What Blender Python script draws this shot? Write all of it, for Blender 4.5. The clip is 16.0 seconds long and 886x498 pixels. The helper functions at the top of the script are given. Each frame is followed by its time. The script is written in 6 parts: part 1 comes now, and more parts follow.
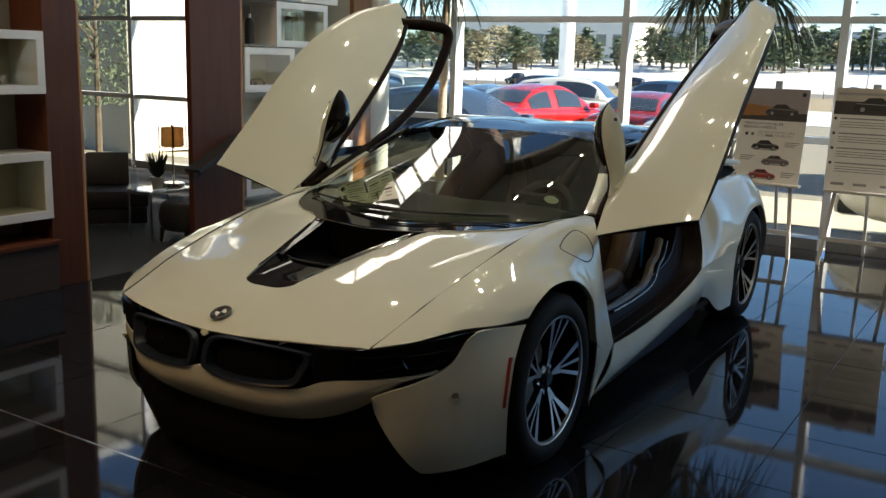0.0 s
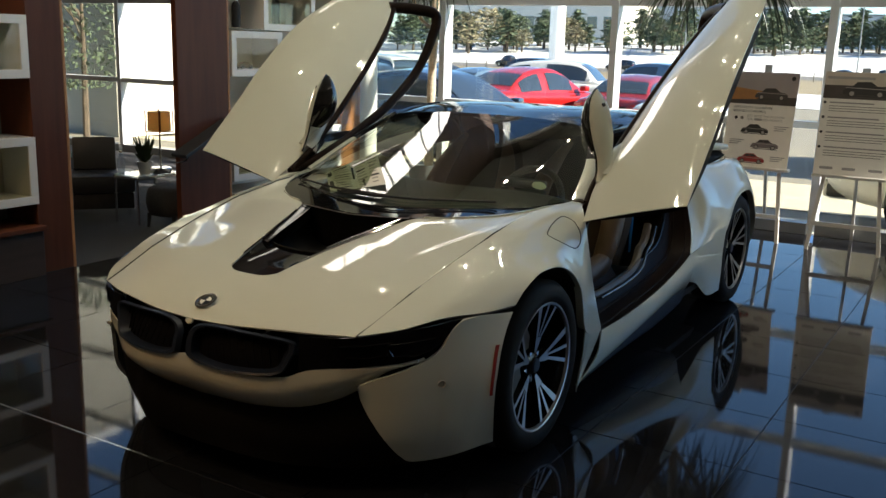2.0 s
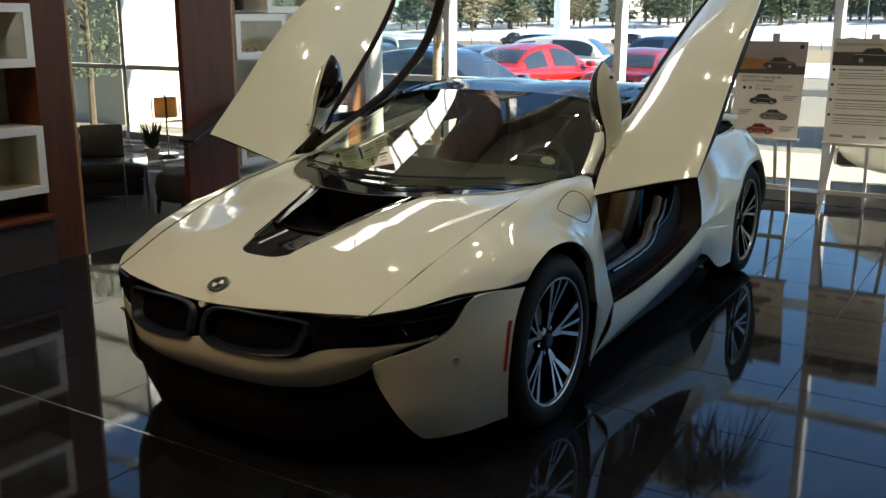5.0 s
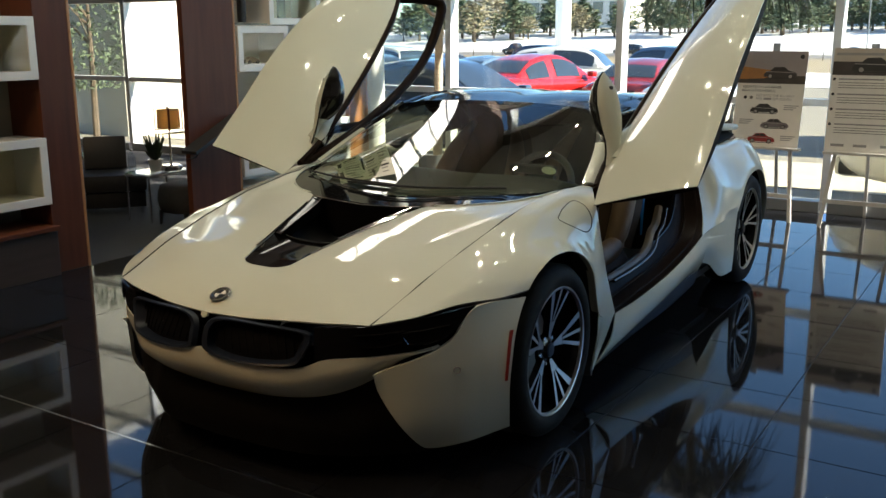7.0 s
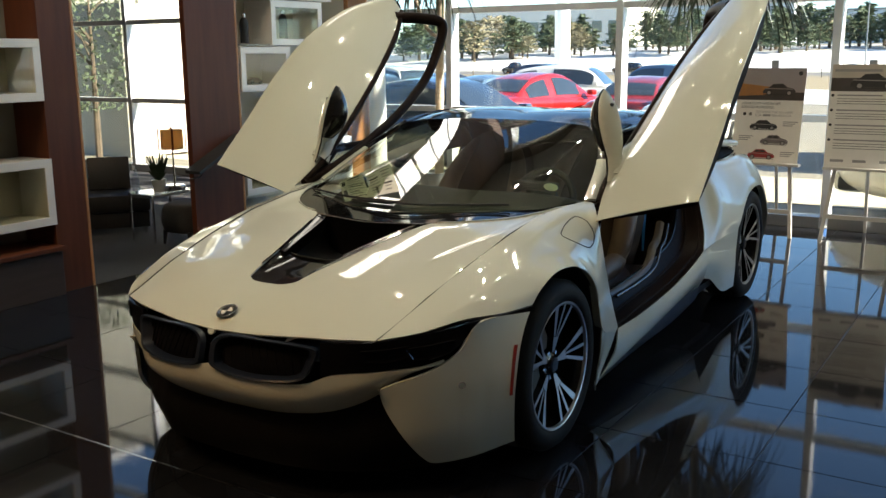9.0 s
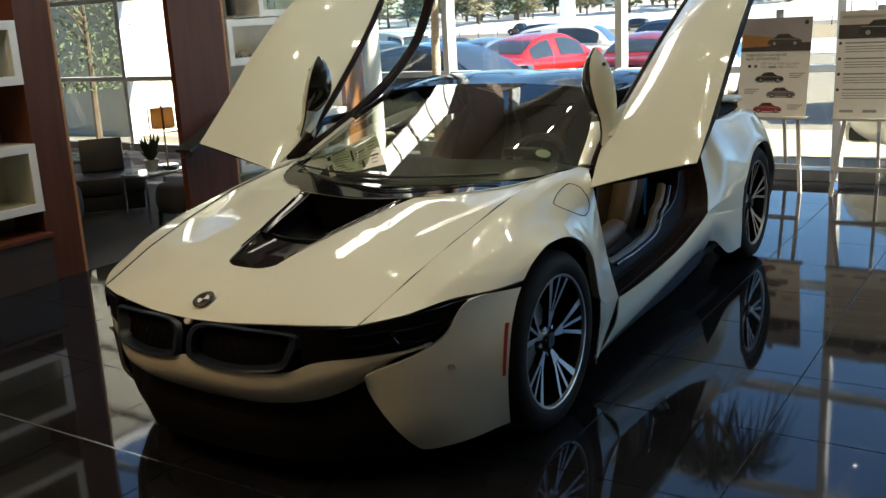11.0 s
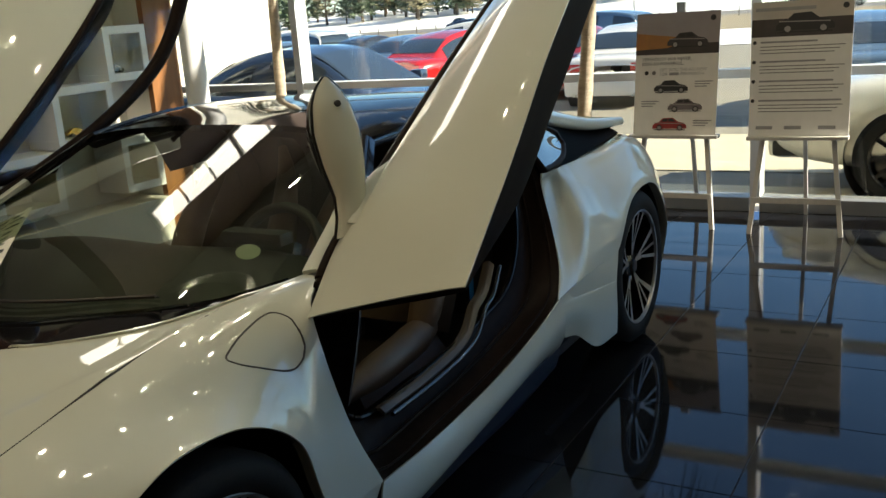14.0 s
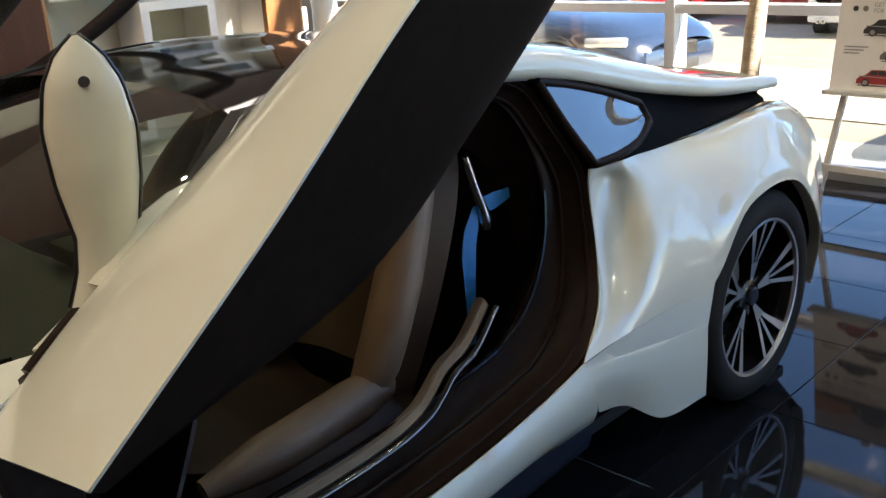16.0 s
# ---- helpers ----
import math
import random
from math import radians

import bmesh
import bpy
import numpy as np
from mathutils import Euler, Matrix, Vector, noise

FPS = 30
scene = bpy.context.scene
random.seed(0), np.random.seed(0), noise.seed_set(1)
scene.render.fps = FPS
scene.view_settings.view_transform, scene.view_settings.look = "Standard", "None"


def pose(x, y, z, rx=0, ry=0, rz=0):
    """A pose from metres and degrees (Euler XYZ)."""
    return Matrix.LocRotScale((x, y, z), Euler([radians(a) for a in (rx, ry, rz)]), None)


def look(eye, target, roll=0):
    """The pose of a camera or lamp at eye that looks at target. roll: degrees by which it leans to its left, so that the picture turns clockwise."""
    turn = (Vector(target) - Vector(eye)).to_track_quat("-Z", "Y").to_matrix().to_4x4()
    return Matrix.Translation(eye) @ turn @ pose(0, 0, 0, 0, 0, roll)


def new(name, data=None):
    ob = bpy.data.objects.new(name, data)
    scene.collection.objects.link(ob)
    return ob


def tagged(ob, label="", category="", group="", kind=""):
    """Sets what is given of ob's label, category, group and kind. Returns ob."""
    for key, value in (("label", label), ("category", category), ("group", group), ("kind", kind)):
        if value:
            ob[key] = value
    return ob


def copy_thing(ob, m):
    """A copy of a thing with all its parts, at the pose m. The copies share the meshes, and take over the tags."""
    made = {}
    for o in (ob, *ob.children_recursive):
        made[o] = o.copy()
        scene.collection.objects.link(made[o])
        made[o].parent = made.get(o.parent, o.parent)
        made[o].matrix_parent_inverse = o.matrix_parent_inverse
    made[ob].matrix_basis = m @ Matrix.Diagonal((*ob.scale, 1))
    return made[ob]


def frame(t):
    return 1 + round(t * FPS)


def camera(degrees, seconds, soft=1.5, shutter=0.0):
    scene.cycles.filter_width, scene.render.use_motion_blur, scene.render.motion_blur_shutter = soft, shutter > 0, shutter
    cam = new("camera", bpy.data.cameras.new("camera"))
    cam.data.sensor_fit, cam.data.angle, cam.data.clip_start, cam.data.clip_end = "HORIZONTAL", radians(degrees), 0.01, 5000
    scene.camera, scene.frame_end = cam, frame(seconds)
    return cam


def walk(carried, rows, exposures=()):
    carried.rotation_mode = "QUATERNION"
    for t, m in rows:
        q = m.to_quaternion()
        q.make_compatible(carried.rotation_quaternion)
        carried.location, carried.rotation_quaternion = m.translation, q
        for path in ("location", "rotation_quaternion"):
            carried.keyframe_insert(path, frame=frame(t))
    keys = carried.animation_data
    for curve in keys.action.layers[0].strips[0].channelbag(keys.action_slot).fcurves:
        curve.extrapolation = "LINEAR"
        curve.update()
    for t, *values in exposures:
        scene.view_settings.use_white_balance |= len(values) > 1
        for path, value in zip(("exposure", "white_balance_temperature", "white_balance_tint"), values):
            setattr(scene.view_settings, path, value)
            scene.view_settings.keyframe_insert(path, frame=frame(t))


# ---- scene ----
cam = camera(50.0, 16.0)
PATH = [
    (0, (2.443, -3.29, 1.583), (1.404, -1.626, 1.19), 1.6),
    (0.5, (2.44, -3.275, 1.597), (1.398, -1.618, 1.187), 1.2),
    (1, (2.44, -3.262, 1.593), (1.404, -1.601, 1.182), 1.3),
    (1.5, (2.443, -3.26, 1.59), (1.42, -1.594, 1.168), 1.5),
    (2, (2.444, -3.261, 1.593), (1.426, -1.593, 1.166), 1.6),
    (2.5, (2.446, -3.254, 1.589), (1.427, -1.587, 1.161), 1.4),
    (3, (2.435, -3.244, 1.59), (1.413, -1.587, 1.134), 1.3),
    (3.5, (2.437, -3.243, 1.587), (1.414, -1.589, 1.124), 1.1),
    (4, (2.436, -3.248, 1.585), (1.405, -1.602, 1.113), 0.4),
    (6.5, (2.451, -3.274, 1.582), (1.421, -1.623, 1.118), -0.2),
    (7, (2.452, -3.271, 1.584), (1.415, -1.62, 1.137), -0.2),
    (7.5, (2.446, -3.277, 1.587), (1.403, -1.628, 1.149), -0.4),
    (8, (2.455, -3.293, 1.587), (1.4, -1.653, 1.142), -0.8),
    (8.5, (2.461, -3.304, 1.584), (1.403, -1.659, 1.165), -0.5),
    (9, (2.461, -3.307, 1.581), (1.418, -1.65, 1.173), -0.6),
    (11.3, (2.447, -2.993, 1.573), (1.385, -1.368, 1.092), -3.2),
    (11.5, (2.42, -2.885, 1.563), (1.363, -1.256, 1.085), -2.5),
    (12, (2.353, -2.569, 1.567), (1.376, -0.892, 1.085), -2.4),
    (12.5, (2.33, -2.263, 1.586), (1.424, -0.526, 1.184), -2.9),
    (13, (2.329, -1.916, 1.577), (1.41, -0.191, 1.155), -3.6),
    (13.5, (2.28, -1.578, 1.555), (1.298, 0.105, 1.105), -4.0),
    (14, (2.255, -1.262, 1.557), (1.285, 0.416, 1.064), -4.2),
    (14.5, (2.243, -0.915, 1.552), (1.175, 0.699, 1.049), -3.6),
    (15, (2.17, -0.567, 1.53), (1.012, 0.982, 1.019), -5.2),
    (15.5, (2.183, -0.252, 1.515), (0.915, 1.184, 0.939), -5.3),
    (16, (2.226, 0.088, 1.525), (0.882, 1.425, 0.888), -3.5),
]
EXPOSURES = [(0, 1.72, 6450, 12), (3, 1.80, 6350, 11), (7, 2.01, 6350, 10), (9, 2.09, 6450, 11), (11.5, 2.11, 6500, 10), (12.5, 1.90, 6650, 10), (13.5, 1.62, 6650, 9),
             (14.5, 1.70, 6600, 8), (15.5, 2.05, 6450, 11), (16, 2.72, 6500, 19)]
walk(cam, [(t, look(eye, target, roll)) for t, eye, target, roll in PATH], EXPOSURES)

# ---------------------------------------------------------------- light
world = bpy.data.worlds.new("sky")
scene.world = world
world.use_nodes = True
wn = world.node_tree
sky = wn.nodes.new("ShaderNodeTexSky")
sky.sky_type = "NISHITA"
sky.sun_disc = False
sky.sun_elevation, sky.sun_rotation = radians(31), radians(76)
sky.altitude, sky.ozone_density, sky.dust_density = 1800, 7.0, 0.15
bg = wn.nodes["Background"]
bg.inputs["Strength"].default_value = 0.11
wn.links.new(sky.outputs[0], bg.inputs["Color"])

sun = new("sun", bpy.data.lights.new("sun", "SUN"))
sun.data.energy, sun.data.angle, sun.data.color = 4.5, radians(0.5), (1.0, 0.95, 0.86)
SUN_FROM = Vector((math.sin(radians(76)) * 0.857, math.cos(radians(76)) * 0.857, 0.515))

sun.matrix_world = look(SUN_FROM * 40, (0, 0, 0))


# ---------------------------------------------------------------- materials
def mat(name, color, rough=0.5, metal=0.0, var=0.08, scale=12.0, bump=0.0, bump_scale=60.0, coat=0.0, spec=0.5, emit=0.0,
        second=None, stretch=(1, 1, 1)):
    m = bpy.data.materials.new(name)
    m.use_nodes = True
    t = m.node_tree
    b = t.nodes["Principled BSDF"]
    b.inputs["Roughness"].default_value = rough
    b.inputs["Metallic"].default_value = metal
    b.inputs["Coat Weight"].default_value = coat
    b.inputs["Coat Roughness"].default_value = 0.03
    b.inputs["Specular IOR Level"].default_value = spec
    co = t.nodes.new("ShaderNodeTexCoord")
    mp = t.nodes.new("ShaderNodeMapping")
    mp.inputs["Scale"].default_value = stretch
    t.links.new(co.outputs["Object"], mp.inputs["Vector"])
    n1 = t.nodes.new("ShaderNodeTexNoise")
    n1.inputs["Scale"].default_value, n1.inputs["Detail"].default_value = scale, 6
    t.links.new(mp.outputs[0], n1.inputs["Vector"])
    mix = t.nodes.new("ShaderNodeMix")
    mix.data_type = "RGBA"
    lo = second or tuple(max(0, c * (1 - 2 * var)) for c in color)
    hi = color if second else tuple(min(1, c * (1 + 2 * var)) for c in color)
    mix.inputs[6].default_value, mix.inputs[7].default_value = (*lo, 1), (*hi, 1)
    t.links.new(n1.outputs["Fac"], mix.inputs[0])
    t.links.new(mix.outputs[2], b.inputs["Base Color"])
    if bump:
        n2 = t.nodes.new("ShaderNodeTexNoise")
        n2.inputs["Scale"].default_value, n2.inputs["Detail"].default_value = bump_scale, 4
        t.links.new(mp.outputs[0], n2.inputs["Vector"])
        bp = t.nodes.new("ShaderNodeBump")
        bp.inputs["Strength"].default_value, bp.inputs["Distance"].default_value = bump, 0.01
        t.links.new(n2.outputs["Fac"], bp.inputs["Height"])
        t.links.new(bp.outputs[0], b.inputs["Normal"])
    if emit:
        b.inputs["Emission Color"].default_value = (*color, 1)
        b.inputs["Emission Strength"].default_value = emit
    return m


def glass_mat(name, color, mirror=0.07, rough=0.0):
    """Thin pane: clear, with the gloss of glass on it."""
    m = bpy.data.materials.new(name)
    m.use_nodes = True
    t = m.node_tree
    t.nodes.remove(t.nodes["Principled BSDF"])
    tr = t.nodes.new("ShaderNodeBsdfTransparent")
    tr.inputs[0].default_value = (*color, 1)
    gl = t.nodes.new("ShaderNodeBsdfGlossy")
    gl.inputs["Roughness"].default_value = rough
    lw = t.nodes.new("ShaderNodeLayerWeight")
    lw.inputs[0].default_value = 0.5
    pw = t.nodes.new("ShaderNodeMath")
    pw.operation = "POWER"
    pw.inputs[1].default_value = 4.0
    t.links.new(lw.outputs["Facing"], pw.inputs[0])
    fr = t.nodes.new("ShaderNodeMath")
    fr.operation = "MULTIPLY_ADD"
    fr.inputs[1].default_value, fr.inputs[2].default_value = 1 - mirror, mirror
    t.links.new(pw.outputs[0], fr.inputs[0])
    mx = t.nodes.new("ShaderNodeMixShader")
    t.links.new(fr.outputs[0], mx.inputs[0])
    t.links.new(tr.outputs[0], mx.inputs[1])
    t.links.new(gl.outputs[0], mx.inputs[2])
    t.links.new(mx.outputs[0], t.nodes["Material Output"].inputs[0])
    return m


M_white = mat("pearl white car paint", (0.595, 0.625, 0.545), 0.45, var=0.012, scale=3, coat=1.0, spec=0.2)
M_white.node_tree.nodes["Principled BSDF"].inputs["Coat IOR"].default_value = 1.7
M_black = mat("gloss black trim", (0.010, 0.010, 0.011), 0.12, var=0.1, coat=1.0)
M_frame = mat("black carbon and rubber", (0.018, 0.012, 0.0095), 0.28, var=0.25, scale=30, spec=0.03)
M_plate = mat("gloss black plate", (0.005, 0.005, 0.0055), 0.06, var=0.1, spec=0.13)
M_inner = mat("black moulded plastic", (0.015, 0.0105, 0.0085), 0.6, var=0.15, scale=40, bump=0.05, bump_scale=400, spec=0.02)
M_satin = mat("satin black plastic", (0.018, 0.018, 0.019), 0.5, var=0.15, scale=40, bump=0.05, bump_scale=400)
M_mesh = mat("dark grille mesh", (0.004, 0.004, 0.005), 0.6, var=0.2, scale=60, spec=0.06)
M_apron = mat("black apron plastic", (0.006, 0.0058, 0.0058), 0.5, var=0.15, scale=40, bump=0.05, bump_scale=400, spec=0.06)
M_sidepanel = mat("black rear side plastic", (0.0035, 0.003, 0.003), 0.6, var=0.15, scale=40, spec=0.02)
M_lampblack = mat("black lamp housing", (0.005, 0.005, 0.006), 0.10, var=0.2, scale=30, spec=0.25)
M_bluegrey = mat("dull blue trim", (0.010, 0.015, 0.027), 0.35, var=0.1, spec=0.3)
M_rubber = mat("tyre rubber", (0.010, 0.010, 0.010), 0.7, var=0.2, scale=30, bump=0.1, bump_scale=200, spec=0.18)
M_alu = mat("machined aluminium", (0.62, 0.61, 0.60), 0.25, 1.0, var=0.05, scale=40)
M_spoke = mat("dull machined spoke face", (0.46, 0.455, 0.45), 0.30, 0.85, var=0.06, scale=40)
M_chrome = mat("chrome", (0.75, 0.75, 0.75), 0.08, 1.0, var=0.03)
M_darkmetal = mat("black wheel paint", (0.009, 0.009, 0.010), 0.25, var=0.1, coat=0.2, spec=0.3)
M_windscreen = glass_mat("windscreen glass", (0.56, 0.62, 0.50), 0.09)
M_tint = glass_mat("tinted side glass", (0.82, 0.86, 0.78), 0.03)
M_pane = glass_mat("window pane glass", (0.94, 0.93, 0.85), 0.035)
M_red = mat("red reflector", (0.26, 0.02, 0.012), 0.3, var=0.1, coat=0.5)
M_leather = mat("dark leather", (0.030, 0.025, 0.023), 0.5, var=0.2, scale=30, bump=0.15, bump_scale=250)
M_lounge = mat("black lounge leather", (0.016, 0.015, 0.015), 0.5, var=0.2, scale=30, bump=0.15, bump_scale=250)
M_tan = mat("tan leather", (0.17, 0.115, 0.075), 0.5, var=0.1, scale=12, bump=0.12, bump_scale=200)
M_brown = mat("dark brown leather", (0.040, 0.027, 0.020), 0.5, var=0.15, scale=14, bump=0.12, bump_scale=220)
M_belt = mat("blue seat belt", (0.015, 0.20, 0.55), 0.6, var=0.08, scale=200)
M_paper = mat("printed paper", (0.84, 0.82, 0.76), 0.7, var=0.04, scale=15)
M_ink = mat("black print", (0.03, 0.03, 0.03), 0.6, var=0.1)
M_grey_ink = mat("grey print", (0.33, 0.32, 0.31), 0.7, var=0.1)
M_tile = mat("black polished tile", (0.009, 0.010, 0.012), 0.045, var=0.35, scale=5, spec=0.33)
M_tile.node_tree.nodes["Principled BSDF"].inputs["Specular Tint"].default_value = (1.0, 0.88, 1.0, 1)
M_grout = mat("tile joint", (0.085, 0.085, 0.085), 0.6, var=0.15, scale=40)
M_carpet = mat("dark carpet", (0.030, 0.028, 0.027), 0.95, var=0.35, scale=120, bump=0.5, bump_scale=500)
M_mahog = mat("reddish brown wood veneer", (0.095, 0.030, 0.014), 0.45, var=0.2, scale=6, spec=0.25, stretch=(3, 3, 0.25))
M_oak = mat("warm wood edge", (0.40, 0.19, 0.075), 0.4, var=0.15, scale=9, stretch=(3, 3, 0.3))
M_tread = mat("grey tan tread", (0.105, 0.094, 0.084), 0.35, var=0.1, scale=30)
M_shelfback = mat("grey shelf back panel", (0.20, 0.19, 0.165), 0.55, var=0.06, scale=4)
M_cream = mat("cream panel", (0.60, 0.56, 0.46), 0.5, var=0.04, scale=4)
M_gloss_white = mat("white lacquered box", (0.76, 0.74, 0.70), 0.3, var=0.02, scale=4, coat=0.3)
M_plaster = mat("dim grey-brown plaster", (0.20, 0.18, 0.155), 0.8, var=0.04, scale=3, bump=0.05, bump_scale=150)
M_bulk = mat("brown of the added wall", (0.17, 0.115, 0.085), 0.6, var=0.15, scale=5, stretch=(3, 3, 0.3))
M_ceil = mat("ceiling paint", (0.36, 0.35, 0.31), 0.85, var=0.03, scale=2)
M_mullion = mat("grey aluminium frame", (0.66, 0.68, 0.69), 0.38, 0.1, var=0.05, scale=10)
M_darkframe = mat("dark grey aluminium frame", (0.24, 0.25, 0.25), 0.4, 0.2, var=0.06, scale=10)
M_column = mat("white column paint", (0.74, 0.73, 0.68), 0.45, var=0.03, scale=5)
M_easel = mat("pale painted wood", (0.62, 0.60, 0.54), 0.5, var=0.06, scale=9, stretch=(4, 4, 0.4))
M_trunk = mat("palm bark", (0.46, 0.37, 0.25), 0.85, var=0.25, scale=14, bump=0.6, bump_scale=40, stretch=(1, 1, 3))
M_leaf = mat("dark palm leaf", (0.035, 0.055, 0.022), 0.45, var=0.3, scale=6)
M_pine = mat("pine needles", (0.085, 0.115, 0.065), 0.8, var=0.4, scale=3)
M_fall = mat("dry tan foliage", (0.215, 0.19, 0.115), 0.8, var=0.35, scale=3)
M_bark = mat("tree bark", (0.11, 0.085, 0.06), 0.9, var=0.3, scale=8, bump=0.5, bump_scale=20)
M_asphalt = mat("sunlit asphalt", (0.24, 0.22, 0.175), 0.9, var=0.2, scale=3, bump=0.3, bump_scale=300)
M_conc = mat("pale concrete paving", (0.55, 0.49, 0.36), 0.85, var=0.12, scale=4, bump=0.2, bump_scale=120)
M_road = mat("grey road", (0.17, 0.165, 0.16), 0.9, var=0.15, scale=1)
M_snow = mat("patchy snow", (0.88, 0.89, 0.92), 0.8, var=0.05, scale=0.25, second=(0.62, 0.60, 0.54))
M_hedge = mat("brown dry grass", (0.26, 0.21, 0.13), 0.95, var=0.3, scale=1.5)
M_fabric = mat("dark grey upholstery", (0.045, 0.043, 0.042), 0.85, var=0.2, scale=60, bump=0.3, bump_scale=400)
M_pot = mat("white ceramic", (0.7, 0.69, 0.65), 0.25, var=0.03)
M_shade = mat("tan fabric lamp shade", (0.52, 0.37, 0.19), 0.8, var=0.08, scale=60)
_t = M_shade.node_tree
_tr = _t.nodes.new("ShaderNodeBsdfTranslucent")
_tr.inputs[0].default_value = (0.60, 0.43, 0.22, 1)
_mx = _t.nodes.new("ShaderNodeMixShader")
_mx.inputs[0].default_value = 0.55
_t.links.new(_t.nodes["Principled BSDF"].outputs[0], _mx.inputs[1])
_t.links.new(_tr.outputs[0], _mx.inputs[2])
_t.links.new(_mx.outputs[0], _t.nodes["Material Output"].inputs[0])
M_bottle = glass_mat("clear plastic", (0.75, 0.80, 0.85))
M_lampglow = mat("downlight lens", (1.0, 0.95, 0.73), 0.4, var=0.0, emit=150.0)
M_lampwarm = mat("warm downlight lens", (1.0, 0.57, 0.25), 0.4, var=0.0, emit=900.0)
M_bulb = mat("added bulb that brightens the shade", (1.0, 0.80, 0.52), 0.4, var=0.0, emit=4.0)
# glow of the panels added over the shelves, not a known lamp
M_reflectglow = mat("glow of the added panels", (1.0, 0.93, 0.80), 0.5, var=0.0, emit=1.9)
M_gold = mat("brass model", (0.75, 0.42, 0.12), 0.25, 1.0, var=0.05)
# annex wall, its grey darkened for the shade it stands in
M_stucco = mat("shade-greyed stucco", (0.29, 0.285, 0.25), 0.9, var=0.06, scale=2, bump=0.2, bump_scale=60)
M_farwall = mat("pale grey warehouse wall", (0.52, 0.56, 0.59), 0.8, var=0.05, scale=0.3)
M_farwall2 = mat("cream warehouse wall", (0.78, 0.74, 0.66), 0.8, var=0.05, scale=0.3)
M_carglass = mat("parked car glass", (0.03, 0.04, 0.05), 0.05, var=0.1, coat=1.0)
M_tail = mat("tail lamp red", (0.50, 0.02, 0.02), 0.2, var=0.1, coat=1.0)
M_headl = mat("head lamp clear", (0.6, 0.62, 0.65), 0.1, 0.4, var=0.1, coat=1.0)


def paint(name, c):
    return mat(name, c, 0.25, var=0.02, scale=3, coat=1.0)


# ---------------------------------------------------------------- mesh helpers
def part(name, bm, material, parent=None, label="", smooth=None):
    me = bpy.data.meshes.new(name)
    bmesh.ops.recalc_face_normals(bm, faces=bm.faces[:])
    if smooth is not None:
        for f in bm.faces:
            f.smooth = True
        for e in bm.edges:
            if len(e.link_faces) == 2 and e.calc_face_angle(0) > radians(smooth):
                e.smooth = False
    bm.to_mesh(me)
    bm.free()
    me.materials.append(material)
    ob = new(name, me)
    if parent is not None:
        ob.parent = parent
    if label:
        ob["label"] = label
    return ob


def thing(name, label, category, at=(0, 0, 0), group="", kind=""):
    ob = new(name)
    ob.empty_display_size = 0.1
    ob.location = at
    return tagged(ob, label, category, group, kind)


def box(bm, lo, hi, bevel=0.0, m=None):
    c = [(a + b) / 2 for a, b in zip(lo, hi)]
    s = [max(abs(b - a), 1e-4) for a, b in zip(lo, hi)]
    r = bmesh.ops.create_cube(bm, size=1.0)
    vs = r["verts"]
    bmesh.ops.scale(bm, vec=s, verts=vs)
    bmesh.ops.translate(bm, vec=c, verts=vs)
    if bevel:
        es = list({e for v in vs for e in v.link_edges})
        g = bmesh.ops.bevel(bm, geom=es, offset=bevel, segments=2, affect="EDGES", profile=0.6)
        vs = g["verts"] + [v for v in vs if v.is_valid]
    if m is not None:
        bmesh.ops.transform(bm, matrix=m, verts=list({v for v in vs if v.is_valid}))
    return bm


def boxes(*items, bevel=0.0):
    bm = bmesh.new()
    for lo, hi in items:
        box(bm, lo, hi, bevel)
    return bm


def tube(bm, pts, radii, seg=12, cap=True):
    """A round bar along points, with a radius for each point."""
    pts = [Vector(p) for p in pts]
    if not hasattr(radii, "__len__"):
        radii = [radii] * len(pts)
    rings = []
    side = None
    for i, p in enumerate(pts):
        d = (pts[min(i + 1, len(pts) - 1)] - pts[max(i - 1, 0)]).normalized()
        if side is None:
            side = d.orthogonal().normalized()
        side = (side - d * side.dot(d)).normalized()
        up = d.cross(side)
        rings.append([bm.verts.new(p + (side * math.cos(a) + up * math.sin(a)) * radii[i])
                      for a in (2 * math.pi * k / seg for k in range(seg))])
    for a, b in zip(rings, rings[1:]):
        for k in range(seg):
            bm.faces.new((a[k], a[(k + 1) % seg], b[(k + 1) % seg], b[k]))
    if cap:
        bm.faces.new(rings[0][::-1])
        bm.faces.new(rings[-1])
    return bm


def lathe(bm, profile, seg=32, m=None):
    """Turn (radius, height) pairs round z."""
    rings = [[bm.verts.new((r * math.cos(2 * math.pi * k / seg), r * math.sin(2 * math.pi * k / seg), z)) for k in range(seg)]
             for r, z in profile]
    for a, b in zip(rings, rings[1:]):
        for k in range(seg):
            bm.faces.new((a[k], a[(k + 1) % seg], b[(k + 1) % seg], b[k]))
    if m is not None:
        bmesh.ops.transform(bm, matrix=m, verts=[v for r in rings for v in r])
    return bm


def cr(pts, n):
    """n points of a smooth curve through pts."""
    p = np.asarray(pts, float)
    k = len(p)
    if k == 2:
        u = np.linspace(0, 1, n)[:, None]
        return p[0] * (1 - u) + p[1] * u
    q = np.vstack([2 * p[0] - p[1], p, 2 * p[-1] - p[-2]])
    t = np.linspace(0, k - 1, n)
    i = np.minimum(t.astype(int), k - 2)
    f = (t - i)[:, None]
    a, b, c, d = q[i], q[i + 1], q[i + 2], q[i + 3]
    return 0.5 * (2 * b + (c - a) * f + (2 * a - 5 * b + 4 * c - d) * f ** 2 + (3 * b - a - 3 * c + d) * f ** 3)


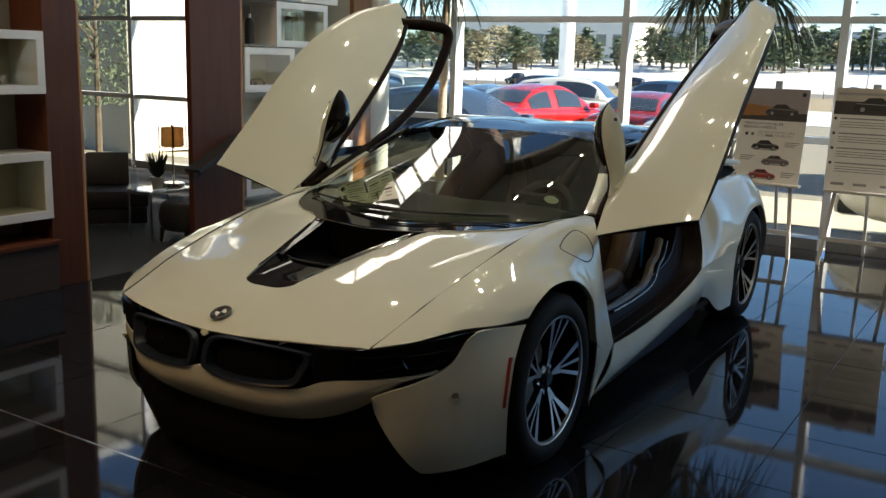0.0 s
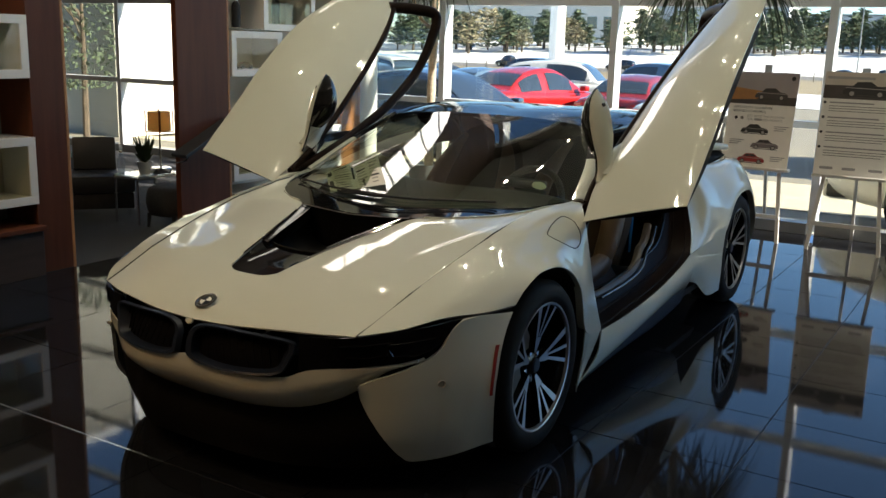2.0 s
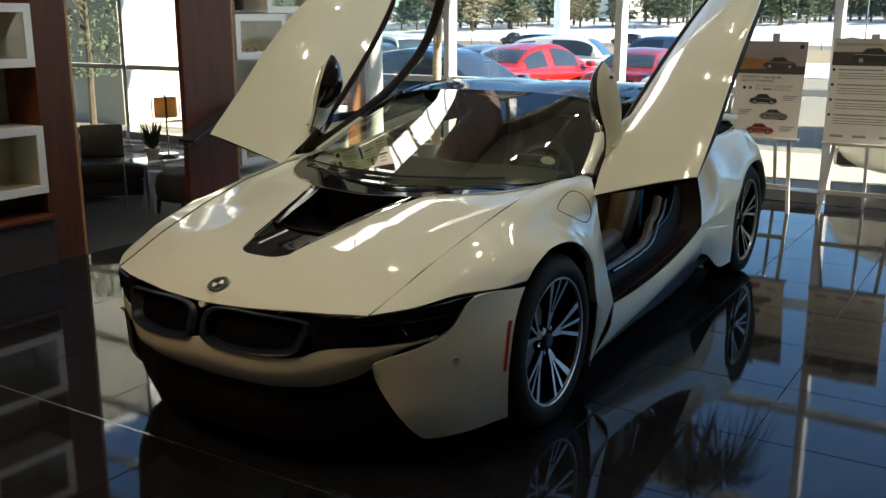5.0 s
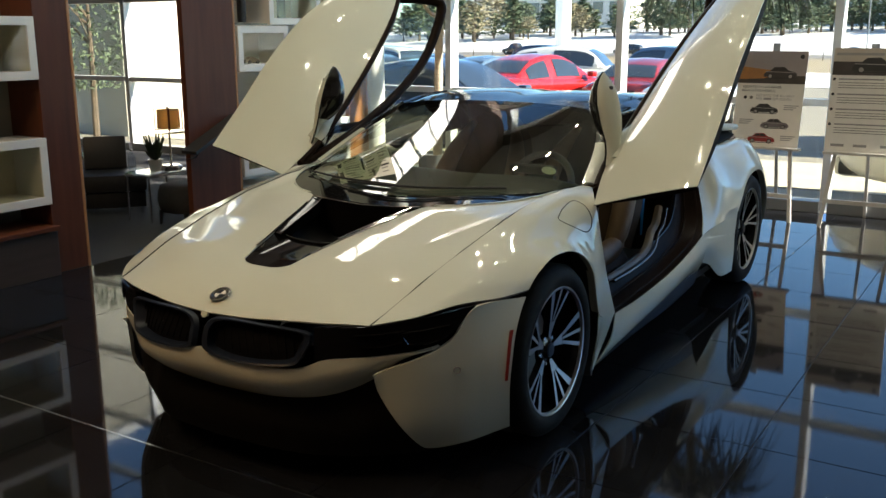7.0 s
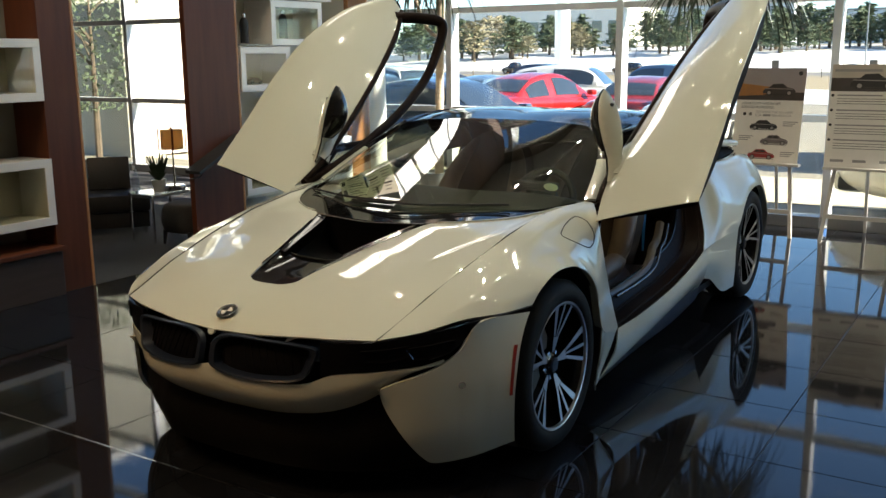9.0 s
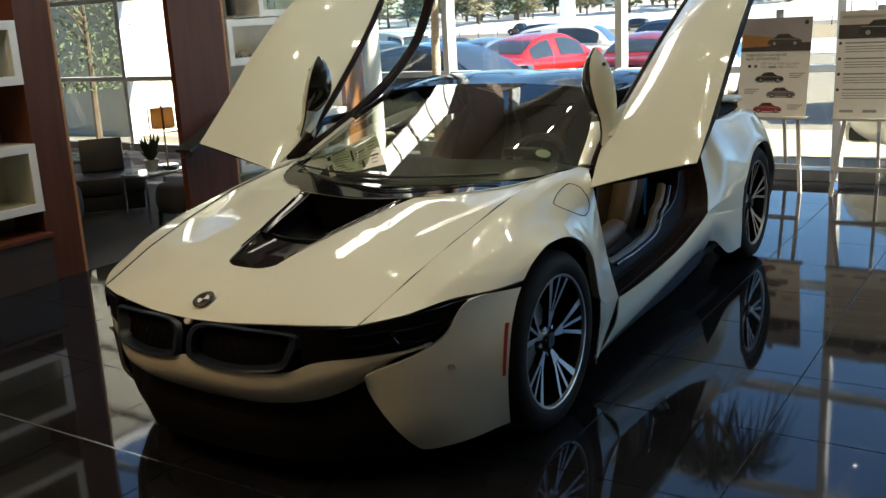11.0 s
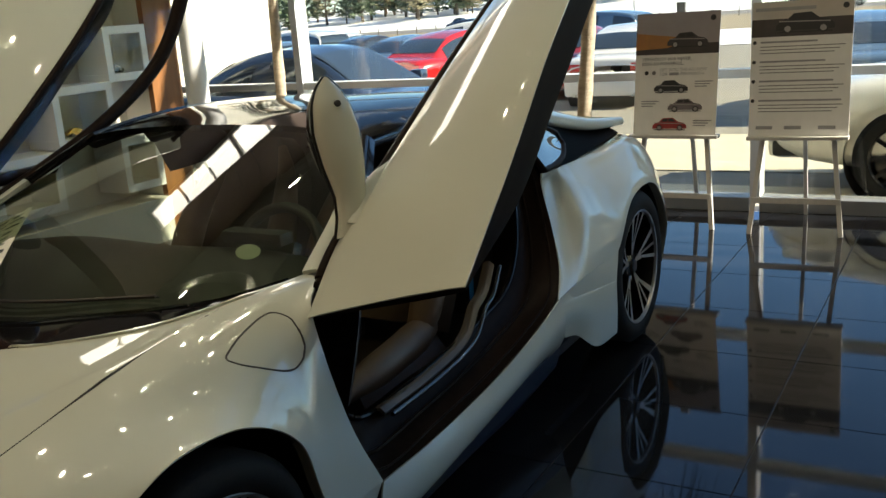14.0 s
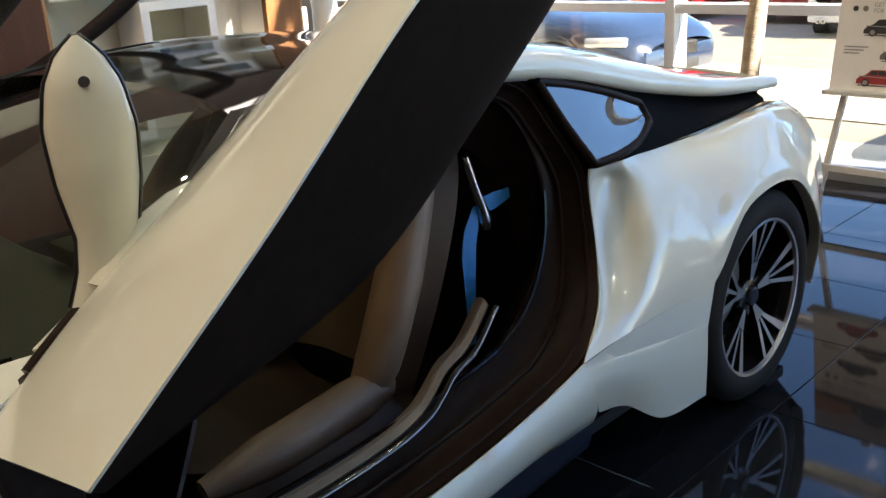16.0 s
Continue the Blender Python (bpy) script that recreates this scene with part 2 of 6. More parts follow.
def skin(rows, nu, nv):
    g = np.array([cr(r, nu) for r in rows])
    return np.array([cr(g[:, j], nv) for j in range(nu)]).transpose(1, 0, 2)


def normals(g):
    du, dv = np.gradient(g, axis=1), np.gradient(g, axis=0)
    n = np.cross(du, dv)
    return n / np.maximum(np.linalg.norm(n, axis=-1, keepdims=True), 1e-9)


def sheet(g, thick=0.0, bm=None, flip=False):
    """A grid of points as a sheet, or as a shell when thick (to the side away from its normal)."""
    bm = bm or bmesh.new()
    if flip:
        g = g[:, ::-1]
    nv, nu = g.shape[:2]
    top = [[bm.verts.new(g[i, j]) for j in range(nu)] for i in range(nv)]
    for i in range(nv - 1):
        for j in range(nu - 1):
            try:
                bm.faces.new((top[i][j], top[i][j + 1], top[i + 1][j + 1], top[i + 1][j]))
            except ValueError:
                pass
    if thick:
        h = g - normals(g) * thick
        low = [[bm.verts.new(h[i, j]) for j in range(nu)] for i in range(nv)]
        for i in range(nv - 1):
            for j in range(nu - 1):
                bm.faces.new((low[i][j], low[i + 1][j], low[i + 1][j + 1], low[i][j + 1]))
        ring = [(0, j) for j in range(nu)] + [(i, nu - 1) for i in range(1, nv)] + [(nv - 1, j) for j in range(nu - 2, -1, -1)] + \
               [(i, 0) for i in range(nv - 2, 0, -1)]
        for (a, b), (c, d) in zip(ring, ring[1:] + ring[:1]):
            bm.faces.new((top[a][b], low[a][b], low[c][d], top[c][d]))
    return bm


MIR = np.array([-1.0, 1.0, 1.0])


def half_to_full(g):
    """Mirror a grid whose first column lies on the middle plane."""
    return np.concatenate([(g * MIR)[:, :0:-1], g], axis=1)


def prism(outline, depth, m=None, bm=None, bevel=0.0):
    """A flat outline (x, z) with a depth along y."""
    bm = bm or bmesh.new()
    a = [bm.verts.new((x, 0, z)) for x, z in outline]
    b = [bm.verts.new((x, depth, z)) for x, z in outline]
    fs = [bm.faces.new(a), bm.faces.new(b[::-1])]
    n = len(a)
    for i in range(n):
        fs.append(bm.faces.new((a[i], b[i], b[(i + 1) % n], a[(i + 1) % n])))
    if bevel:
        es = list(fs[0].edges) + list(fs[1].edges)
        bmesh.ops.bevel(bm, geom=es, offset=bevel, segments=2, affect="EDGES")
    if m is not None:
        bmesh.ops.transform(bm, matrix=m, verts=bm.verts[:])
    return bm


# ================================================================ sports car, nose towards -y, wheels on z = 0
def lerp_table(xs, ys, table):
    tab = np.array(table, float)

    def at(x, y):
        c = [np.interp(y, ys, tab[:, j]) for j in range(len(xs))]
        fine = cr(np.c_[xs, c], 8 * (len(xs) - 1) + 1)
        return float(np.interp(abs(x), fine[:, 0], fine[:, 1]))
    return at


H_smooth = lerp_table([0, 0.2, 0.4, 0.6, 0.75, 0.86], [-1.0, -0.9, -0.75, -0.55, -0.3, 0, 0.3, 0.65], [
    [0.590, 0.590, 0.580, 0.555, 0.53, 0.48],
    [0.643, 0.641, 0.625, 0.595, 0.56, 0.50],
    [0.695, 0.695, 0.682, 0.645, 0.605, 0.55],
    [0.747, 0.750, 0.745, 0.72, 0.685, 0.625],
    [0.800, 0.805, 0.805, 0.79, 0.765, 0.70],
    [0.853, 0.860, 0.866, 0.86, 0.84, 0.765],
    [0.880, 0.888, 0.895, 0.895, 0.885, 0.80],
    [0.915, 0.915, 0.912, 0.91, 0.905, 0.82]])


def H(x, y):
    """The bonnet with its crease, which runs from mid length out to the screen pillar."""
    d = float(np.interp(y, [-0.42, -0.18, 0.03, 0.3, 0.6], [0.495, 0.570, 0.655, 0.690, 0.700])) - abs(x)
    dip = 0.0
    if d > 0:
        dip = 0.0065 * float(np.interp(y, [-0.42, -0.15, 0.45, 0.6], [0, 1, 1, 0])) * d / 0.055 * math.exp(1 - d / 0.055)
    return H_smooth(x, y) - dip


def on_hood(p, lift=0.0):
    return (p[0], p[1], H(p[0], p[1]) + lift)


def hood_patch(inner, outer, nu, nv, lift=0.0):
    """Between two plan curves, on the bonnet's surface."""
    a, b = cr(inner, nv), cr(outer, nv)
    g = np.zeros((nv, nu, 3))
    for i in range(nv):
        for j, u in enumerate(np.linspace(0, 1, nu)):
            p = a[i] * (1 - u) + b[i] * u
            g[i, j] = on_hood(p, lift)
    return g


CUT = [(0.62, -0.815), (0.645, -0.62), (0.665, -0.4), (0.68, -0.2), (0.688, 0.0), (0.695, 0.2), (0.715, 0.4), (0.745, 0.58)]
VENT = [(0.0, -0.668), (0.07, -0.664), (0.118, -0.632), (0.155, -0.47), (0.20, -0.30), (0.295, 0.0), (0.40, 0.055), (0.55, 0.17),
        (0.665, 0.33), (0.72, 0.47)]

car = thing("sports_car", "pearl white low sports coupe with both scissor doors raised", "car")

# ---- bonnet
cut_c = cr(CUT, 60)
front_cut = cr([tuple(p) for p in cut_c[:18:5]] + [tuple(cut_c[17])], 18)
lead = cr([(0, -0.962), (0.2, -0.95), (0.44, -0.893), (0.62, -0.815)], 24)
nose_edge = cr(VENT[:3] + [(0.122, -0.60)], 13)[:9]
back_row = np.concatenate([nose_edge, np.linspace(nose_edge[-1], cut_c[17], 16)[1:]])
g1 = np.zeros((18, 24, 3))
for i in range(18):
    v = i / 17
    for j in range(24):
        p = lead[j] * (1 - v) + back_row[j] * v
        p = p + (front_cut[i] - (lead[-1] * (1 - v) + back_row[-1] * v)) * (j / 23) ** 2
        g1[i, j] = on_hood(p)
g2 = hood_patch([tuple(nose_edge[-1])] + VENT[3:], [tuple(p) for p in cut_c[17::6]] + [(0.742, 0.57)], 40, 60)
bm = sheet(half_to_full(g1), 0.006)
sheet(g2, 0.006, bm)
sheet(g2 * MIR, 0.006, bm, flip=True)
bonnet = part("bonnet", bm, M_white, car, "pearl white bonnet with a black centre vent", 40)

# round badge: plain shapes
bd = Vector(on_hood((0, -0.885), 0.006))
bm = bmesh.new()
tilt = Matrix.Translation(bd) @ Euler((radians(24), 0, 0)).to_matrix().to_4x4()
lathe(bm, [(0.0, 0.004), (0.028, 0.004), (0.030, 0.0)], 32, tilt)
badge = part("badge", bm, M_ink, bonnet, "round badge in black, white and blue", 40)
bm = bmesh.new()
lathe(bm, [(0.0375, 0.0), (0.041, 0.005), (0.037, 0.007), (0.031, 0.006), (0.029, 0.003)], 36, tilt)
part("badge_ring", bm, M_chrome, bonnet, "", 40)
for k, mm in ((0, M_gloss_white), (1, M_bluegrey), (2, M_gloss_white), (3, M_bluegrey)):
    bm = bmesh.new()
    arc = [(0, 0)] + [(0.022 * math.cos(a), 0.022 * math.sin(a)) for a in np.linspace(k * math.pi / 2 + 0.03, (k + 1) * math.pi / 2 - 0.03, 7)]
    vs = [bm.verts.new(tilt @ Vector((x, y, 0.0052))) for x, y in arc]
    bm.faces.new(vs)
    part("badge_field", bm, mm, badge)

# ---- black vent panel in the bonnet
vent = thing("vent", "", "")
vent.parent = car
plan = cr(VENT, 91)
edge = plan[:, :]
ya = -0.665


def half_width(y):
    return float(np.interp(y, edge[:, 1], edge[:, 0]))


def vent_patch(y0, y1, nu, nv, zf):
    g = np.zeros((nv, 2 * nu - 1, 3))
    for i, y in enumerate(np.linspace(y0, y1, nv)):
        w = half_width(y)
        for j, u in enumerate(np.linspace(-1, 1, 2 * nu - 1)):
            x = u * w
            g[i, j] = (x, y, H(x, y) + zf(u, y))
    return g


vb = np.array([[(x, 0.012 - 0.02 * (1 - (x / 0.29) ** 2) * (1 - k), H(x, 0.0) - 0.175 * k) for x in np.linspace(-0.29, 0.29, 13)] for k in (0, 1)])
part("vent_wall", sheet(vb), M_apron, vent)
# front plate, hollow towards its middle, then the mouth
part("vent_plate", sheet(vent_patch(-0.664, -0.36, 9, 14, lambda u, y: -0.006 - 0.035 * max(0, (y + 0.664) / 0.3) * (1 - u ** 4)), 0.01),
     M_plate, vent, "gloss black plate", 50)
part("vent_duct", sheet(vent_patch(-0.375, 0.02, 9, 12, lambda u, y: -0.03 - (0.05 + 0.26 * (y + 0.375)) * (1 - u ** 6)), 0.01), M_apron, vent, "", 50)
ws_low = [(0, 0.135, 0.872), (0.3, 0.18, 0.88), (0.52, 0.285, 0.893), (0.67, 0.45, 0.902), (0.745, 0.62, 0.908)]
low = cr(ws_low, 60)
cow = np.zeros((12, 17, 3))
for j, x in enumerate(np.linspace(-0.72, 0.72, 17)):
    yb = float(np.interp(abs(x), low[:, 0], low[:, 1])) + 0.03
    yf = 0.0 if abs(x) < 0.295 else float(np.interp(abs(x), edge[:, 0], edge[:, 1]))
    for i, u in enumerate(np.linspace(0, 1, 12)):
        y = yf + (yb - yf) * u
        cow[i, j] = (x, y, H(x, y) + 0.001)
part("cowl", sheet(cow, 0.008), M_plate, vent, "gloss black cowl", 50)
rim = [(*(s * plan[k, 0], plan[k, 1]), H(plan[k, 0], plan[k, 1]) + 0.003) for s in (1,) for k in range(2, 50)]
for s in (1, -1):
    bm = bmesh.new()
    tube(bm, [(s * p[0], p[1], p[2]) for p in rim[24::3]], 0.0035, 6)
    part("vent_edge", bm, M_chrome, vent, "", 40)
bm = bmesh.new()
tube(bm, [on_hood((x, -0.005 - 0.02 * (1 - (x / 0.29) ** 2)), 0.004) for x in np.linspace(-0.29, 0.29, 15)], 0.0035, 8)
part("vent_lip", bm, M_chrome, vent, "", 40)
for s in (1, -1):
    fr_ = np.zeros((16, 5, 3))
    for i, y in enumerate(np.linspace(-0.40, -0.002, 16)):
        w = half_width(y)
        for j, u in enumerate((1.0, 0.97, 0.92, 0.85, 0.83)):
            x = s * (w * u - (0.010 if j > 1 else 0))
            fr_[i, j] = (x, y, H(x, y) - (0.001, 0.003, 0.005, 0.007, 0.05)[j])
    part("vent_frame", sheet(fr_, 0.0, flip=s > 0), M_plate, vent, "gloss black frame", 60)
    bm = bmesh.new()
    tube(bm, fr_[1:, 3] + np.array([0, 0, 0.002]), 0.003, 6)
    part("vent_edge", bm, M_chrome, vent, "", 40)
bm = bmesh.new()
tube(bm, [on_hood((x, -0.365, ), -0.036 + 0.03 * (x / 0.185) ** 4) for x in np.linspace(-0.18, 0.18, 13)], 0.006, 8)
part("vent_bar", bm, M_black, vent, "", 40)

# ---- front wings
ARCH_F, ARCH_R = (-0.012, 0.345, 0.404), (2.8, 0.347, 0.386)


def arch(c, y):
    return c[1] + math.sqrt(max(c[2] ** 2 - (y - c[0]) ** 2, 0))


wing_cols = [
    [on_hood((0.625, -0.812)), on_hood((0.725, -0.70)), (0.808, -0.545, 0.655), (0.884, -0.405, 0.655), (0.930, -0.265, arch(ARCH_F, -0.265))],
    [on_hood((0.658, -0.48)), on_hood((0.735, -0.45)), (0.80, -0.42, 0.715), (0.882, -0.31, 0.70), (0.934, -0.195, arch(ARCH_F, -0.195))],
    [on_hood((0.681, -0.18)), on_hood((0.76, -0.16)), (0.838, -0.14, 0.772), (0.908, -0.09, 0.752), (0.940, -0.06, arch(ARCH_F, -0.06))],
    [on_hood((0.692, 0.1)), on_hood((0.772, 0.1)), (0.848, 0.115, 0.79), (0.910, 0.12, 0.750), (0.943, 0.13, arch(ARCH_F, 0.13))],
    [on_hood((0.702, 0.3)), on_hood((0.778, 0.32)), (0.852, 0.33, 0.80), (0.91, 0.32, 0.68), (0.945, 0.29, arch(ARCH_F, 0.29))],
    [(0.726, 0.48, 0.904), (0.79, 0.44, 0.885), (0.868, 0.41, 0.80), (0.925, 0.40, 0.60), (0.942, 0.384, 0.40)],
    [(0.748, 0.62, 0.908), (0.80, 0.60, 0.90), (0.876, 0.47, 0.85), (0.905, 0.53, 0.56), (0.905, 0.655, 0.33)]]
wing_l = skin(np.array(wing_cols).transpose(1, 0, 2), 46, 26)
# turned-in lip over the wheel and the foot behind it
lip_l = np.array([wing_l[-1, :38], wing_l[-1, :38] - [0.03, 0, -0.004]])
foot_l = skin([[(0.942, 0.384, 0.40), (0.938, 0.388, 0.30), (0.925, 0.385, 0.2), (0.915, 0.395, 0.115)],
               [(0.925, 0.5, 0.45), (0.915, 0.49, 0.30), (0.90, 0.47, 0.2), (0.893, 0.44, 0.115)],
               [(0.905, 0.655, 0.33), (0.90, 0.60, 0.26), (0.895, 0.53, 0.19), (0.89, 0.47, 0.115)]], 14, 12)
for s in (1, -1):
    mm = MIR if s < 0 else 1
    bm = sheet(wing_l * mm, 0.004, flip=s < 0)
    sheet(lip_l * mm, 0, bm)
    sheet(foot_l * mm, 0.004, bm, flip=s < 0)
    wing = part("front_wing", bm, M_white, car, "", 35)
    # thin shut line beside the bonnet
    bm = bmesh.new()
    tube(bm, [(s * p[0], p[1], H(p[0], p[1]) + 0.0015) for p in cr(CUT, 70)], 0.0030, 6)
    part("shut_line", bm, M_ink, wing)
    bm = bmesh.new()
    tube(bm, [(s * x, y, z) for x, y, z in [p + np.array([0.002, -0.002, -0.001]) for p in wing_l[12:, 0]]], 0.0028, 6)
    part("shut_line", bm, M_ink, wing)
# charge flap on the driver's side wing
flap = [(0.818, 0.225, 0.838), (0.802, 0.29, 0.858), (0.792, 0.375, 0.872), (0.800, 0.42, 0.868), (0.835, 0.445, 0.835), (0.866, 0.43, 0.79), (0.876, 0.40, 0.762), (0.872, 0.355, 0.757),
        (0.845, 0.265, 0.795), (0.825, 0.225, 0.825), (0.818, 0.225, 0.838)]


def on_wing(p):
    d = np.linalg.norm(wing_l - np.array(p), axis=-1)
    i, j = np.unravel_index(d.argmin(), d.shape)
    return wing_l[i, j], normals(wing_l)[i, j]


bm = bmesh.new()
loop = cr(flap, 40)
fl = []
for p in loop:
    q, n = on_wing(p)
    n = n * (1 if n[0] > 0 else -1)
    fl.append(p - n * float((p - q) @ n) + n * 0.0022)
tube(bm, fl, 0.0032, 6, cap=False)
part("charge_flap_seam", bm, M_ink, car)

# ---- bumper surface: plan curves at five heights
BZ = [0.12, 0.25, 0.42, 0.52, 0.615]
BXY = [[(0, -0.94), (0.25, -0.925), (0.45, -0.885), (0.62, -0.80), (0.79, -0.62), (0.90, -0.405)],
       [(0, -0.975), (0.25, -0.96), (0.47, -0.92), (0.68, -0.83), (0.835, -0.64), (0.925, -0.395)],
       [(0, -1.0), (0.25, -0.985), (0.47, -0.94), (0.69, -0.84), (0.845, -0.645), (0.934, -0.39)],
       [(0, -0.995), (0.25, -0.98), (0.46, -0.925), (0.67, -0.83), (0.825, -0.635), (0.93, -0.38)],
       [(0, -0.962), (0.2, -0.95), (0.44, -0.893), (0.62, -0.815), (0.79, -0.61), (0.925, -0.367)]]
SWEEP = np.interp(np.linspace(0, 5, 101), [0, 1, 1.6, 2.2, 3, 4, 4.6, 5], [0, 0.02, 0.25, 0.7, 1.0, 0.7, 0.25, 0])
BG = np.array([cr(r, 101) + SWEEP[:, None] * d * np.array([-0.59, 0.807]) for r, d in zip(BXY, (0.075, 0.080, 0.080, 0.055, 0.0))])


def bump(s, z, out=0.0):
    """A point of the bumper: s from 0 in the middle to 5 at the wheel arch."""
    k = min(max(s, 0), 5) * 20
    i = min(int(k), 99)
    col = BG[:, i] * (1 - (k - i)) + BG[:, i + 1] * (k - i)
    fine = cr(np.c_[BZ, col], 33)
    x, y = np.interp(z, fine[:, 0], fine[:, 1]), np.interp(z, fine[:, 0], fine[:, 2])
    d = Vector((0.25 + 0.75 * s / 5, -1 + 0.12 * s, 0)).normalized() if s > 0.01 else Vector((0, -1, 0))
    z -= 0.30 * float(np.interp(z, BZ, (0.075, 0.080, 0.080, 0.055, 0.0))) * float(np.interp(k, range(101), SWEEP))
    return (x + d.x * out, y + d.y * out, z)


def region(s0, s1, lo, hi, nu, nv, out=0.0):
    """Between two height curves, given as (s, z) lists."""
    lo, hi = cr(lo, 80), cr(hi, 80)
    g = np.zeros((nv, nu, 3))
    for j, s in enumerate(np.linspace(s0, s1, nu)):
        a, b = np.interp(s, lo[:, 0], lo[:, 1]), np.interp(s, hi[:, 0], hi[:, 1])
        for i, u in enumerate(np.linspace(0, 1, nv)):
            g[i, j] = bump(s, a + (b - a) * u, out)
    return g


bumper = thing("bumper", "", "")
bumper.parent = car
# dark lower apron behind everything
ap = region(0, 4.9, [(0, 0.12), (3, 0.12), (4.9, 0.13)], [(0, 0.52), (2, 0.52), (3, 0.56), (4.9, 0.60)], 44, 12, -0.022)
for i in range(12):
    for j in range(44):
        ap[i, j, 1] += 0.075 * float(np.interp(ap[i, j, 2], [0.20, 0.36, 0.6], [0, 1, 1])) * float(np.interp(4.9 * j / 43, [2.0, 3.4], [1, 0]))
part("apron", sheet(half_to_full(ap), 0.01), M_apron, bumper, "satin black lower apron", 50)
# white strip under the grilles, running out to a point below the lamps
STRIP_LO = [(0, 0.318), (1.0, 0.322), (2.0, 0.355), (2.7, 0.425), (3.2, 0.492), (3.75, 0.523)]
STRIP_HI = [(0, 0.492), (0.12, 0.486), (1.0, 0.464), (1.75, 0.472), (2.2, 0.505), (3.0, 0.522), (3.75, 0.530)]
nose = region(0, 3.75, STRIP_LO, STRIP_HI, 46, 12, 0.006)
for i in range(12):
    nose[i, :, 1] += 0.075 * max(0, 1 - i / 8) ** 2
part("nose_strip", sheet(half_to_full(nose), 0.012), M_white, bumper, "", 50)
# white nose bridge between the grilles
br = region(0, 0.07, [(0, 0.592), (0.07, 0.600)], [(0, 0.612), (0.07, 0.612)], 5, 8, 0.006)
part("nose_bridge", sheet(half_to_full(br), 0.01), M_white, bumper, "", 50)
for s in (1, -1):
    mm = MIR if s < 0 else 1
    # white blade at the corner
    BL_LO = [(2.84, 0.468), (2.88, 0.42), (3.02, 0.345), (3.25, 0.26), (3.55, 0.18), (3.78, 0.15), (4.4, 0.152), (5.0, 0.165)]
    BL_HI = [(2.84, 0.460), (3.1, 0.482), (3.4, 0.498), (3.8, 0.526), (4.1, 0.562), (4.42, 0.645), (5.0, 0.642)]
    bl = region(2.84, 5.0, BL_LO, BL_HI, 44, 20, 0.008)
    for j in range(44):
        w_ = min(1.0, max(0.0, (2.84 + 2.16 * j / 43 - 4.42) / 0.58))
        for i in range(20):
            z_ = bl[i, j, 2]
            bl[i, j, 1] += w_ * (ARCH_F[0] - math.sqrt(max(0.0, ARCH_F[2] ** 2 - (z_ - 0.345) ** 2)) - bump(5, z_)[1])
            bl[i, j, 0] += 0.004 * w_
    blade = part("blade", sheet(bl * mm, 0.014, flip=s < 0), M_white, bumper, "", 50)
    # parking sensor ring
    c = Vector(bump(4.05, 0.448, 0.012)) * 1
    bm = bmesh.new()
    d = Vector((0.72, -0.69, 0))
    lathe(bm, [(0.010, 0.0), (0.013, 0.002), (0.013, -0.004)], 16, Matrix.Translation(c) @ d.to_track_quat("Z", "Y").to_matrix().to_4x4())
    if s < 0:
        bmesh.ops.scale(bm, vec=(-1, 1, 1), verts=bm.verts[:])
    part("sensor_ring", bm, M_grey_ink, bumper)
    # red side marker in front of the wheel
    mk = np.array([[bl[i, j] + np.array([0.003, -0.003, 0]) for j in (41, 42)] for i in range(8, 16)])
    bm = sheet(mk * mm, 0.004, flip=s < 0)
    part("side_marker", bm, M_red, bumper, "thin red side marker")
    # head lamp
    lamp = thing("head_lamp", "", "")
    lamp.parent = bumper
    lamp["label"] = "smoked black head lamp"
    HL_HI = [(2.0, 0.607), (2.5, 0.612), (3.0, 0.618), (3.6, 0.628), (4.1, 0.642), (4.42, 0.652)]
    HL_LO = [(2.0, 0.502), (2.6, 0.522), (3.2, 0.533), (3.7, 0.545), (4.1, 0.578), (4.42, 0.648)]
    hl = region(2.0, 4.42, HL_LO, HL_HI, 36, 9, 0.004)
    part("lamp_housing", sheet(hl * mm, 0.012, flip=s < 0), M_lampblack, lamp, "", 50)
    for k, (sa, sb) in enumerate(((2.75, 3.35), (3.42, 3.95))):
        bm = bmesh.new()
        pts = [Vector(bump(q, z, 0.009)) for q, z in ((sa, 0.555), ((sa + sb) / 2, 0.552), (sb, 0.562), (sb + 0.08, 0.598), ((sa + sb) / 2, 0.592), (sa - 0.05, 0.590), (sa, 0.555))]
        tube(bm, [(p.x * s, p.y, p.z) for p in pts], 0.004, 6)
        part("light_ring", bm, M_lampblack, lamp, "", 40)
    # kidney grille: frame, mesh and bars
    KO = [(0.085, 0.520), (0.11, 0.572), (0.30, 0.599), (0.7, 0.607), (1.2, 0.603), (1.76, 0.595), (1.93, 0.580), (1.85, 0.535), (1.68, 0.488), (1.2, 0.473), (0.7, 0.469), (0.32, 0.476), (0.12, 0.494)]
    loop = cr(KO + KO[:1], 61)[:-1]
    kid = thing("kidney_grille", "", "")
    kid.parent = bumper
    kid["label"] = "dark kidney grille with a dull blue rim"
    cen = np.array([1.04, 0.538])
    ring = []
    for k in range(4):
        f, o = ((1.05, 0.004), (1.01, 0.020), (0.92, 0.016), (0.865, -0.025))[k]
        ring.append([bump(*(cen + (p - cen) * f), o) for p in loop])
    ring = np.array(ring)
    ring = np.concatenate([ring, ring[:, :1]], axis=1)
    part("rim", sheet(ring * mm), M_bluegrey, kid, "", 40)
    bm = bmesh.new()
    face = [np.array([bump(*(cen + (p - cen) * f), -0.022) for p in loop]) for f in (0.93, 0.5, 0.05)]
    face = np.array(face)
    face = np.concatenate([face, face[:, :1]], axis=1)
